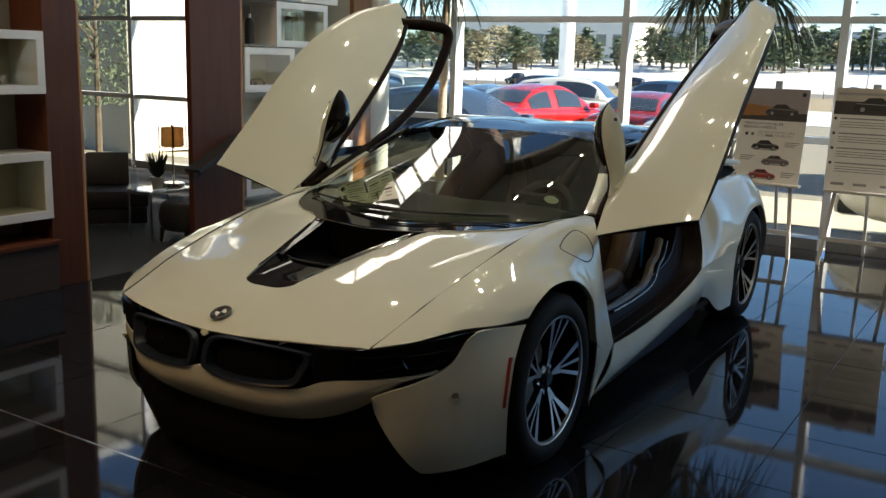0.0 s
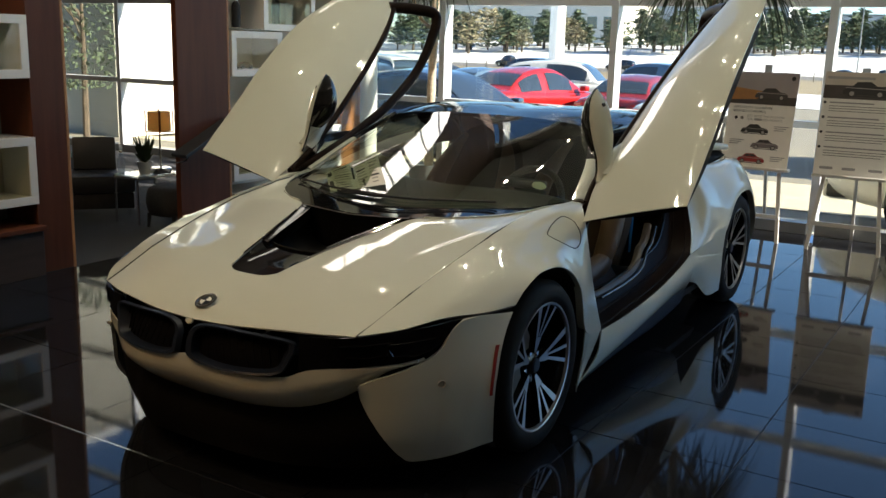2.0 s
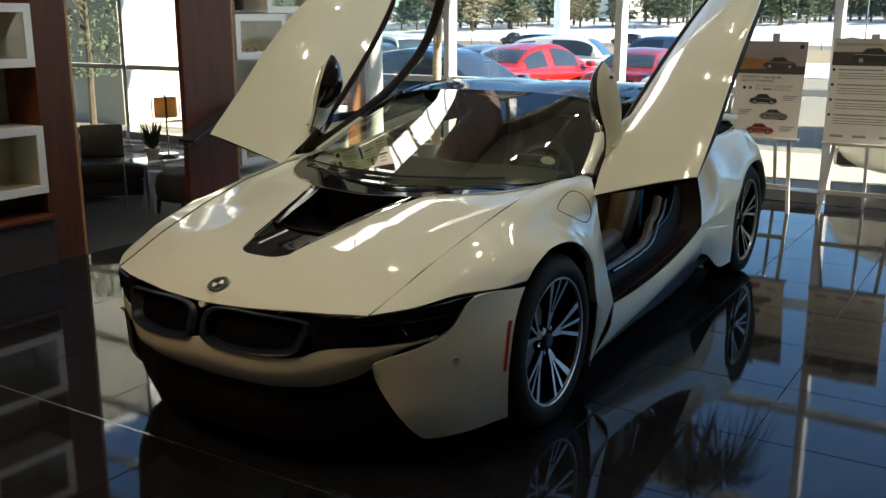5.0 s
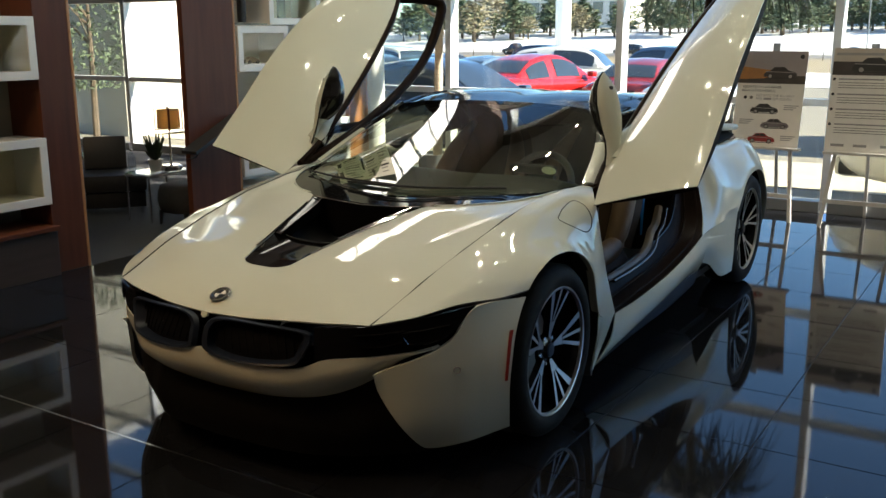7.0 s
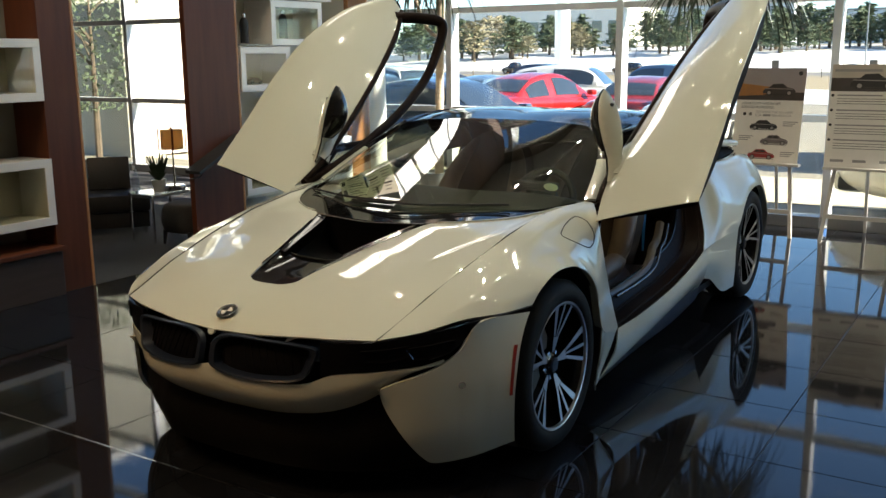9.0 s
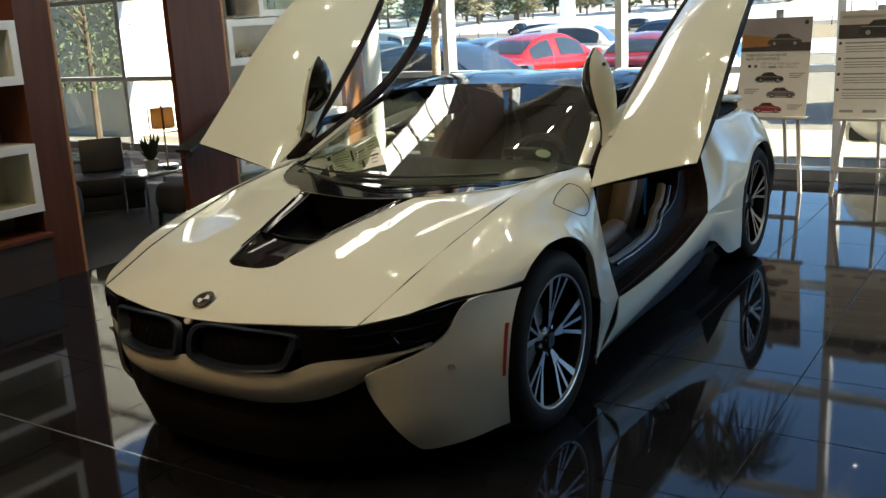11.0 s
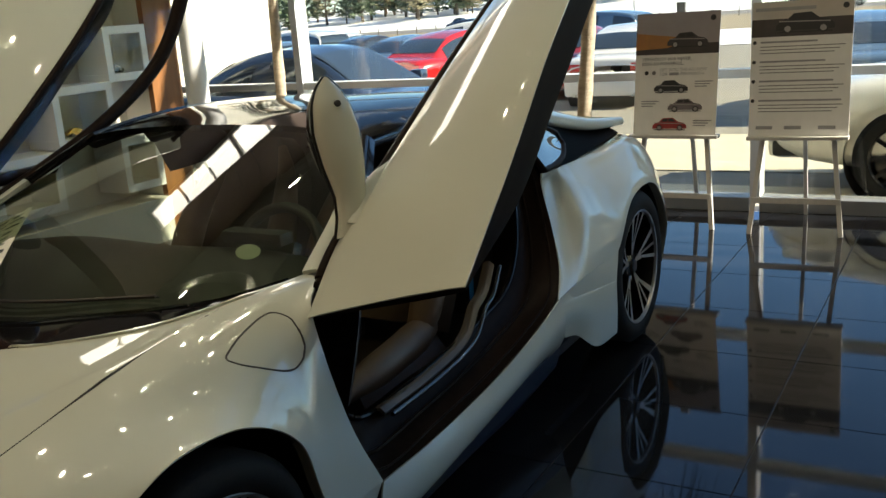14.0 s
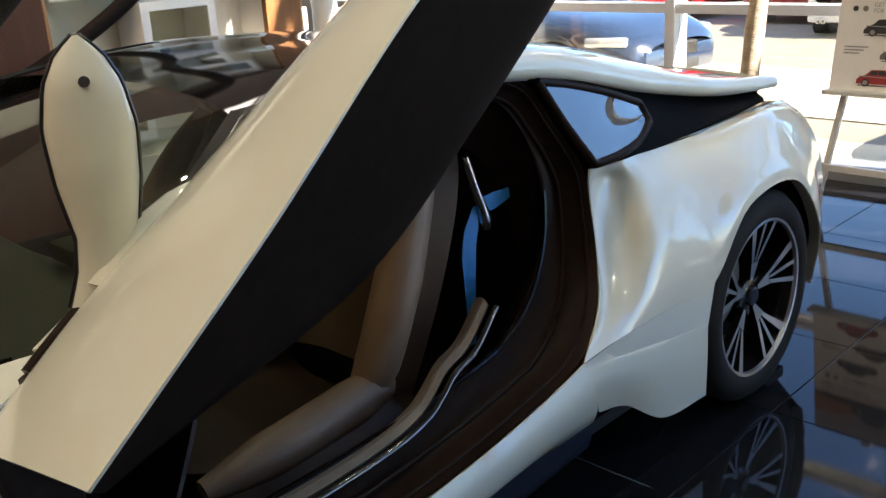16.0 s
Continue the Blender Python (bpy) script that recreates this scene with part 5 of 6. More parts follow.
struct(part("ceiling_beams", bm, M_ceil), "off-white beams under the ceiling", "ceiling beam")


# ---- display shelving along x = -3.05
def slab(name, y0, y1, label, back=-3.42, veneer=M_mahog):
    s = thing(name, label, "partition", (0, 0, 0), kind="structure")
    part("panel", boxes(((back, y0, 0.0), (-3.05, y1 - 0.02, 2.6)), bevel=0.004), veneer, s)
    part("edge_strip", boxes(((back, y1 - 0.02, 0.0), (-3.047, y1, 2.6)), bevel=0.003), M_oak, s)
    return s


slab("wall_slab_1", 0.60, 0.875, "tall reddish brown wooden partition")
slab("wall_slab_2", 1.85, 2.40, "tall reddish brown wooden partition", -3.10)
end = slab("wall_slab_3", 3.85, 4.14, "golden brown wooden end panel", -3.10, mat("golden brown veneer", (0.21, 0.09, 0.028), 0.45, var=0.2, scale=6, spec=0.25, stretch=(3, 3, 0.25)))
part("side_panel", boxes(((-3.42, 3.852, 0.0), (-3.10, 4.12, 2.6)), bevel=0.003), M_cream, end, "cream side of the shelf wall")


def display_box(y0, y1, z0, z1, depth=0.30, open_back=True, group="white display boxes", x=-3.04):
    b = thing("display_box", "white lacquered open display box in the shelf wall", "shelf box", (x, (y0 + y1) / 2, z0), group)
    h, w, t = z1 - z0, y1 - y0, 0.055
    for nm, lo, hi in (("box_top", (-depth, -w / 2, h - t), (0, w / 2, h)), ("box_base", (-depth, -w / 2, 0), (0, w / 2, t)),
                       ("box_side", (-depth, -w / 2, t), (0, -w / 2 + t, h - t)), ("box_side", (-depth, w / 2 - t, t), (0, w / 2, h - t))):
        part(nm, boxes((lo, hi), bevel=0.003), M_gloss_white, b)
    part("box_back", boxes(((-depth, -w / 2 + t, t), (-depth + 0.01, w / 2 - t, h - t))), M_cream, b)
    part("box_door", boxes(((-0.012, -w / 2 + t + 0.002, t + 0.002), (-0.008, w / 2 - t - 0.002, h - t - 0.002))), M_pane, b, "clear glass door")
    return b


sh = thing("shelf_unit", "grey shelf wall with a dark base cabinet", "shelf", (0, 0, 0))
part("back_panel", boxes(((-3.42, -2.6, 0.33), (-3.38, 0.60, 2.6))), M_shelfback, sh)
part("base_cabinet", boxes(((-3.40, -2.6, 0.0), (-3.0, 0.60, 0.305)), bevel=0.004), mat("dark stained cabinet", (0.05, 0.036, 0.03), 0.35, var=0.2, scale=8, stretch=(3, 0.3, 3)), sh)
part("base_top", boxes(((-3.40, -2.6, 0.306), (-2.98, 0.62, 0.335)), bevel=0.004), M_mahog, sh)
for y0, y1, z0, z1 in ((-0.02, 0.60, 1.29, 1.685), (-0.02, 0.61, 0.475, 0.915), (-0.95, -0.33, 0.475, 0.915), (-0.95, -0.33, 1.70, 2.10)):
    display_box(y0, y1, z0, z1)
sh2 = thing("shelf_unit", "cream shelf wall between brown panels", "shelf", (0, 0, 0))
part("back_panel", boxes(((-3.42, 2.40, 0.0), (-3.36, 3.85, 2.6))), M_cream, sh2)
part("base_cabinet", boxes(((-3.36, 2.40, 0.0), (-3.02, 3.85, 0.33)), bevel=0.004), M_cream, sh2)
for y0, y1, z0, z1 in ((2.42, 3.02, 1.27, 1.63), (2.95, 3.46, 0.82, 1.22), (3.45, 3.84, 1.21, 1.59), (2.80, 3.46, 1.64, 2.01), (2.42, 2.94, 0.42, 0.81), (3.47, 3.84, 0.42, 0.81), (2.42, 2.79, 2.02, 2.4),
                       (3.1, 3.6, 2.02, 2.4)):
    display_box(y0, y1, z0, z1)
for y, z in ((2.43, 1.64), (2.79, 2.02), (3.47, 1.22)):
    part("shelf_divider", boxes(((-3.36, y, z), (-3.05, y + 0.35, z + 0.012)), bevel=0.002), M_bottle, sh2)


def scale_model(at, m, label, ln=0.16):
    s = thing("model_car", label, "model car", at)
    bm = bmesh.new()
    pr = [(-0.5, 0.08), (-0.5, 0.22), (-0.30, 0.27), (-0.18, 0.40), (0.12, 0.40), (0.26, 0.27), (0.48, 0.21), (0.5, 0.08)]
    prism([(x * ln, z * ln) for x, z in pr], ln * 0.4, Matrix.Translation((0, -ln * 0.2, 0)) @ Matrix.Identity(4), bm, 0.004)
    part("body", bm, m, s, "", 40)
    for x in (-0.28, 0.28):
        for y in (-0.2, 0.2):
            bm = bmesh.new()
            lathe(bm, [(0, -0.012), (ln * 0.1, -0.012), (ln * 0.1, 0.012), (0, 0.012)], 14, Matrix.Translation((x * ln, y * ln, ln * 0.1)) @ Euler((radians(90), 0, 0)).to_matrix().to_4x4())
            part("wheel", bm, M_rubber, s, "", 40)
    s.rotation_euler = (0, 0, radians(76))
    return s


scale_model((-3.17, 0.12, 1.346), M_gold, "small brass coloured toy car in a display box", 0.17)
scale_model((-3.17, 0.30, 1.346), M_red, "small red toy car in a display box", 0.12)
scale_model((-3.17, 3.20, 0.876), M_gold, "small brass coloured toy car in a display box", 0.14)
scale_model((-3.17, 3.62, 1.266), M_ink, "small black toy car in a display box", 0.14)
scale_model((-3.17, 2.70, 1.326), M_tan, "small tan toy car in a display box", 0.14)
for y, z in ((0.10, 0.531), (2.62, 1.66), (3.10, 1.70)):
    v = thing("flask", "dark glossy drinks flask on the shelf", "bottle", (-3.18, y, z))
    bm = bmesh.new()
    lathe(bm, [(0.0, 0), (0.035, 0), (0.037, 0.16), (0.03, 0.19), (0.016, 0.205), (0.016, 0.23), (0.0, 0.232)], 20)
    part("body", bm, M_ink, v, "", 40)
    bm = bmesh.new()
    lathe(bm, [(0.0185, 0.206), (0.0185, 0.236), (0.0, 0.238)], 16)
    part("cap", bm, M_chrome, v, "", 40)

# slanted leaflet ledge on the middle panel
lg = thing("leaflet_ledge", "thin dark slanted leaflet ledge on the brown panel", "ledge", (-3.045, 1.765, 0.685))
bm = bmesh.new()
ang = math.atan2(0.24, 0.545)
box(bm, (0, 0, 0), (0.16, 0.60, 0.026), 0.004, Euler((ang, 0, 0)).to_matrix().to_4x4())
part("plate", bm, M_satin, lg)
bm = bmesh.new()
tube(bm, [(0.0, 0.05, -0.05), (0.08, 0.06, -0.03), (0.12, 0.08, 0.03)], 0.006, 8)
part("bracket", bm, M_chrome, lg)

# round column
col = thing("column", "round white painted column beside the window", "column", (-3.16, 4.42, 0), kind="structure")
bm = bmesh.new()
lathe(bm, [(0.105, 0.0), (0.105, 0.06), (0.09, 0.065), (0.09, 6.2)], 48)
part("shaft", bm, M_column, col, "", 40)

# low grey wall by the window seen over the roof
# ---------------------------------------------------------------- lounge
def lounge_stool(at, turn, rx, ry, h):
    c = thing("stool", "low rounded dark grey upholstered stool on short legs", "stool", at, "lounge stools")
    prof = [(0.0, 0.11), (0.78, 0.11), (0.93, 0.13), (1.0, 0.20), (0.99, h - 0.10), (0.93, h - 0.04), (0.80, h - 0.012), (0.45, h), (0.0, h + 0.004)]
    bm = bmesh.new()
    lathe(bm, cr([(r, z, 0) for r, z in prof], 40)[:, :2].tolist(), 36)
    for v in bm.verts:
        q = (abs(v.co.x) ** 3 + abs(v.co.y) ** 3) ** (1 / 3) / max(1e-6, math.hypot(v.co.x, v.co.y))
        v.co.x, v.co.y = v.co.x * rx / max(q, 0.6), v.co.y * ry / max(q, 0.6)
    part("seat", bm, M_fabric, c, "", 60)
    for x in (-0.72, 0.72):
        for y in (-0.72, 0.72):
            bm = bmesh.new()
            tube(bm, [(x * rx * 1.05, y * ry * 1.05, 0), (x * rx, y * ry, 0.125)], [0.012, 0.022], 8)
            part("leg", bm, M_satin, c)
    c.rotation_euler = (0, 0, radians(turn))
    return c


lounge_stool((-3.59, 2.32, 0.004), 0, 0.20, 0.26, 0.36)
lounge_stool((-4.32, 1.55, 0.004), 50, 0.23, 0.23, 0.40)
bc = thing("leather_seat", "wide black leather lounge seat with a square back", "armchair", (-4.62, 2.32, 0.004))
for nm, lo, hi, bv in (("seat", (-0.34, -0.25, 0.20), (0.33, 0.26, 0.36), 0.045), ("base", (-0.32, -0.22, 0.06), (0.31, 0.24, 0.20), 0.01)):
    part(nm, boxes((lo, hi), bevel=bv), M_lounge, bc, "", 50)
bm = bmesh.new()
box(bm, (-0.20, -0.05, 0.0), (0.17, 0.05, 0.30), 0.02, Matrix.Translation((0, 0.19, 0.355)) @ Euler((radians(-14), 0, 0)).to_matrix().to_4x4())
part("backrest", bm, M_lounge, bc, "", 50)
for x in (-0.28, 0.27):
    for y in (-0.18, 0.20):
        bm = bmesh.new()
        tube(bm, [(x, y, 0), (x, y, 0.07)], 0.016, 8)
        part("leg", bm, M_chrome, bc)
bc.rotation_euler = (0, 0, radians(50.8))


def glass_table(at, turn, hx, hy, h):
    tb = thing("side_table", "small glass topped table with slim metal legs", "table", at, "lounge tables")
    part("tabletop", boxes(((-hx, -hy, h - 0.012), (hx, hy, h)), bevel=0.003), M_bottle, tb)
    part("table_frame", boxes(((-hx, -hy, h - 0.035), (hx, -hy + 0.02, h - 0.013)), ((-hx, hy - 0.02, h - 0.035), (hx, hy, h - 0.013)),
                              ((-hx, -hy + 0.02, h - 0.035), (-hx + 0.02, hy - 0.02, h - 0.013)), ((hx - 0.02, -hy + 0.02, h - 0.035), (hx, hy - 0.02, h - 0.013))), M_alu, tb)
    for x in (-hx + 0.012, hx - 0.012):
        for y in (-hy + 0.012, hy - 0.012):
            bm = bmesh.new()
            tube(bm, [(x, y, 0), (x, y, h - 0.034)], 0.010, 8)
            part("leg", bm, M_alu, tb)
    tb.rotation_euler = (0, 0, radians(turn))


glass_table((-3.97, 2.32, 0.004), 0, 0.15, 0.23, 0.42)
glass_table((-5.14, 2.30, 0.004), 50, 0.17, 0.17, 0.48)
lm = thing("table_lamp", "table lamp with a tan fabric drum shade", "lamp", (-3.88, 2.40, 0.424))
bm = bmesh.new()
lathe(bm, [(0.0, 0), (0.085, 0), (0.09, 0.01), (0.09, 0.035), (0.08, 0.045), (0.010, 0.05), (0.007, 0.30), (0.007, 0.53), (0.0, 0.53)], 28)
part("stand", bm, M_chrome, lm, "", 40)
bm = bmesh.new()
lathe(bm, [(0.098, 0.36), (0.094, 0.52), (0.091, 0.52), (0.095, 0.36)], 32)
part("shade", bm, M_shade, lm, "tan fabric shade", 40)
# glowing bulb added to brighten the shade, which daylight lights from behind
bm = bmesh.new()
lathe(bm, [(0.0, 0.40), (0.02, 0.405), (0.028, 0.43), (0.02, 0.46), (0.008, 0.475)], 16)
part("bulb", bm, M_bulb, lm, "added bulb that brightens the shade", 60)
for a in (0, 90, 180, 270):
    bm = bmesh.new()
    box(bm, (0.108, -0.009, 0.345), (0.118, 0.009, 0.535), 0.002, Euler((0, 0, radians(a + 50))).to_matrix().to_4x4())
    box(bm, (0.0, -0.005, 0.345), (0.109, 0.005, 0.353), 0.0, Euler((0, 0, radians(a + 50))).to_matrix().to_4x4())
    part("shade_bar", bm, M_mahog, lm)


def small_plant(at, label):
    p = thing("potted_plant", label, "plant", at)
    bm = bmesh.new()
    lathe(bm, [(0.0, 0), (0.045, 0), (0.065, 0.10), (0.058, 0.10), (0.05, 0.085), (0.0, 0.085)], 20)
    part("pot", bm, M_pot, p, "", 40)
    rnd = random.Random(3)
    bm = bmesh.new()
    for k in range(40):
        a, l = rnd.random() * 6.28, 0.10 + 0.12 * rnd.random()
        d = Vector((math.cos(a) * 0.5, math.sin(a) * 0.5, 0.5 + rnd.random()))
        q = d.orthogonal().normalized() * 0.012
        b0 = Vector((0, 0, 0.085))
        vs = [bm.verts.new(b0 + d * l * f + q * w) for f, w in ((0, 0.3), (0.5, 1), (1, 0), (0.5, -1))]
        bm.faces.new(vs)
    part("leaves", bm, M_leaf, p)


small_plant((-3.93, 2.27, 0.424), "small green plant in a white pot on the table")
small_plant((-5.16, 2.27, 0.484), "small green plant in a white pot on a far table")
bt = thing("water_bottle", "clear plastic water bottle on the table", "bottle", (-4.07, 2.14, 0.424))
bm = bmesh.new()
lathe(bm, [(0.0, 0), (0.03, 0), (0.032, 0.12), (0.012, 0.16), (0.012, 0.18)], 16)
part("body", bm, M_bottle, bt, "", 40)
bm = bmesh.new()
lathe(bm, [(0.0135, 0.176), (0.0135, 0.195), (0, 0.196)], 12)
part("cap", bm, M_gloss_white, bt)


# ---------------------------------------------------------------- easels with posters
def easel(at, turn, label, width=0.56, height=0.84):
    e = thing("easel", label, "easel", at, "poster easels")
    for sx in (-1, 1):
        bm = bmesh.new()
        a, b = Vector((sx * 0.275, 0.0, 0)), Vector((sx * 0.13, 0.262, 1.37))
        tube(bm, [a, b], 0.020, 4)
        part("leg", bm, M_easel, e)
    bm = bmesh.new()
    tube(bm, [(0, 0.62, 0), (0, 0.30, 1.42)], 0.018, 4)
    part("back_leg", bm, M_easel, e)
    part("crossbar", boxes(((-0.26, 0.02, 0.20), (0.26, 0.05, 0.235)), bevel=0.003), M_easel, e)
    part("ledge", boxes(((-0.30, 0.03, 0.60), (0.30, 0.115, 0.622)), bevel=0.003), M_easel, e)
    part("mast", boxes(((-0.03, 0.262, 1.33), (0.03, 0.29, 1.475)), bevel=0.003), M_darkframe, e)
    e.rotation_euler = (0, 0, radians(turn))
    return e


def flat(name, pts, y, material, parent):
    bm = bmesh.new()
    bm.faces.new([bm.verts.new((x, y, z)) for x, z in pts])
    return part(name, bm, material, parent)


def rect(x0, z0, x1, z1):
    return [(x0, z0), (x1, z0), (x1, z1), (x0, z1)]


CAR_SIDE = [(-1, 0.12), (-1, 0.36), (-0.86, 0.55), (-0.62, 0.66), (-0.40, 0.96), (0.20, 1.0), (0.50, 0.68), (0.85, 0.58), (1.0, 0.40), (1.0, 0.14), (0.72, 0.12), (0.66, 0.0), (0.48, 0.0), (0.42, 0.12),
            (-0.40, 0.12), (-0.46, 0.0), (-0.64, 0.0), (-0.70, 0.12)]


def car_picture(name, cx, cz, w, material, parent, y):
    flat(name, [(cx + x * w / 2, cz + z * w * 0.36) for x, z in CAR_SIDE], y, material, parent)
    for win in (((-0.50, 0.68), (-0.36, 0.90), (-0.12, 0.93), (-0.12, 0.68)), ((-0.08, 0.68), (-0.08, 0.93), (0.16, 0.93), (0.38, 0.68))):
        flat("printed_glass", [(cx + x * w / 2, cz + z * w * 0.36) for x, z in win], y - 0.0006, M_ink, parent)
    flat("printed_glint", [(cx + x * w / 2, cz + z * w * 0.36) for x, z in ((-0.90, 0.55), (-0.90, 0.60), (0.86, 0.54), (0.86, 0.49))], y - 0.0006, M_grey_ink, parent)
    flat("printed_shade", [(cx + x * w / 2, cz + z * w * 0.36) for x, z in ((-0.88, 0.06), (0.90, 0.06), (0.96, 0.0), (-0.94, 0.0))], y - 0.0007, M_ink, parent)
    for q in (-0.60, 0.62):
        for r, m, lift in ((0.085, M_ink, 0.0009), (0.055, M_grey_ink, 0.0012)):
            flat("printed_wheel", [(cx + (q + 2 * r * math.cos(a)) * w / 2, cz + (0.19 + 2.2 * r * math.sin(a) * 1.25) * w * 0.36) for a in np.linspace(0, 2 * math.pi, 17)[:-1]], y - lift, m, parent)


def lettering(text, x, z, size, y, material, parent, name="lettering"):
    cu = bpy.data.curves.new(name, "FONT")
    cu.body, cu.size = text, size
    tmp = bpy.data.objects.new(name, cu)
    me = bpy.data.meshes.new_from_object(tmp)
    bpy.data.objects.remove(tmp)
    me.materials.append(material)
    o = new(name, me)
    o.parent = parent
    o.matrix_basis = pose(x, y, z, 90, 0, 0)
    return o


M_dusk = mat("printed dusk sky", (0.42, 0.40, 0.42), 0.35, var=0.1, scale=4, second=(0.30, 0.24, 0.22))
M_sunset = mat("printed sunset orange", (0.62, 0.27, 0.05), 0.35, var=0.2, scale=9, second=(0.20, 0.11, 0.07))
M_printdark = mat("printed dark road", (0.05, 0.045, 0.045), 0.35, var=0.3, scale=9)
M_printred = mat("printed red car", (0.32, 0.03, 0.03), 0.4, var=0.15, scale=30)
M_printgrey = mat("printed grey car", (0.16, 0.14, 0.15), 0.4, var=0.15, scale=30)


def poster(easel_at, turn, which):
    e = Vector(easel_at)
    lean = math.atan2(0.145, 0.84)
    p = thing("poster", "white advertising poster with car pictures standing on an easel" if which == 1 else "white advertising poster with grey text lines on an easel", "poster", (0, 0, 0), "showroom posters")
    p.matrix_basis = pose(e.x, e.y, e.z, 0, 0, turn) @ Matrix.Translation((0, 0.07, 0.623)) @ pose(0, 0, 0, -math.degrees(lean))
    w, h = (0.28, 0.80) if which == 1 else (0.295, 0.83)
    part("board", boxes(((-w, 0, 0), (w, 0.006, h)), bevel=0.001), M_paper, p)
    y = -0.0012
    if which == 1:
        flat("printed_sky", rect(-w, h * 0.66, w, h), y, M_dusk, p)
        flat("printed_road", rect(-w, h * 0.66, w, h * 0.745), y - 0.0005, M_printdark, p)
        flat("printed_sunset", [(-w, h * 0.70), (-0.02, h * 0.715), (0.0, h * 0.80), (-w, h * 0.84)], y - 0.0008, M_sunset, p)
        car_picture("printed_car", 0.07, h * 0.715, 0.27, M_printdark, p, y - 0.0012)
        lettering("VERSATILITY HAS NEVER", -0.235, h * 0.61, 0.030, y, M_ink, p)
        lettering("BEEN SO POWERFUL.", -0.235, h * 0.572, 0.030, y, M_ink, p)
        lettering("GET INTO THE ALL-NEW", -0.11, h * 0.522, 0.028, y, M_grey_ink, p)
        lettering("FOR", -0.11, h * 0.487, 0.028, y, M_grey_ink, p)
        flat("print_bar", rect(-0.045, h * 0.488, 0.02, h * 0.488 + 0.018), y, M_grey_ink, p)
        lettering("PER MONTH.", 0.03, h * 0.487, 0.028, y, M_grey_ink, p)
        for q in (-0.20, -0.15):
            flat("print_dot", [(q + 0.014 * math.cos(a), h * 0.51 + 0.014 * math.sin(a)) for a in np.linspace(0, 2 * math.pi, 13)[:-1]], y, M_ink if q < -0.18 else M_shelfback, p)
        for cx, z, m in ((-0.03, 0.345, M_ink), (0.07, 0.19, M_printgrey), (-0.03, 0.035, M_printred)):
            car_picture("printed_car", cx, h * z, 0.23, m, p, y - 0.0006)
        for cx, z in ((0.19, 0.43), (-0.17, 0.27), (0.19, 0.11)):
            for q in range(3):
                flat("print_bar", rect(cx - 0.06, h * z - q * 0.016, cx + 0.06 - 0.02 * q, h * z - q * 0.016 + 0.007), y, M_grey_ink, p)
    else:
        flat("printed_sky", rect(-w, h * 0.74, w, h), y, mat("printed pale sky", (0.52, 0.47, 0.40), 0.4, var=0.1, scale=5), p)
        flat("printed_road", rect(-w, h * 0.74, w, h * 0.87), y - 0.0005, M_printdark, p)
        car_picture("printed_car", 0.02, h * 0.765, 0.34, M_ink, p, y - 0.001)
        flat("print_bar", rect(-w + 0.02, h * 0.93, 0.08, h * 0.955), y - 0.001, M_grey_ink, p)
        zz = 0.70
        for blk in range(4):
            flat("print_dot", [(-w + 0.02 + 0.012 * math.cos(a), h * zz + 0.012 * math.sin(a)) for a in np.linspace(0, 2 * math.pi, 13)[:-1]], y, M_ink, p)
            flat("print_bar", rect(-w + 0.055, h * zz - 0.005, w - 0.2 + 0.05 * blk, h * zz + 0.006), y, M_grey_ink, p)
            for q in range(3):
                flat("print_bar", rect(-w + 0.055, h * zz - 0.03 - q * 0.02, w - 0.04 - 0.03 * q, h * zz - 0.03 - q * 0.02 + 0.005), y, M_shelfback, p)
            zz -= 0.145
        for x in (-0.2, -0.03, 0.17):
            flat("print_bar", rect(x - 0.05, h * 0.05, x + 0.05, h * 0.075), y, M_grey_ink, p)
    disc = [(w - 0.045 + 0.018 * math.cos(a), h - 0.045 + 0.018 * math.sin(a)) for a in np.linspace(0, 2 * math.pi, 25)[:-1]]
    flat("printed_roundel", disc, y - 0.0014, M_ink, p)
    return p


E1, E2 = (0.47, 4.93, 0.0), (1.27, 4.87, 0.0)
easel(E1, -2, "pale wooden easel holding a poster by the window")
easel(E2, 2, "pale wooden easel holding a poster by the window")
poster(E1, -2, 1)
poster(E2, 2, 2)


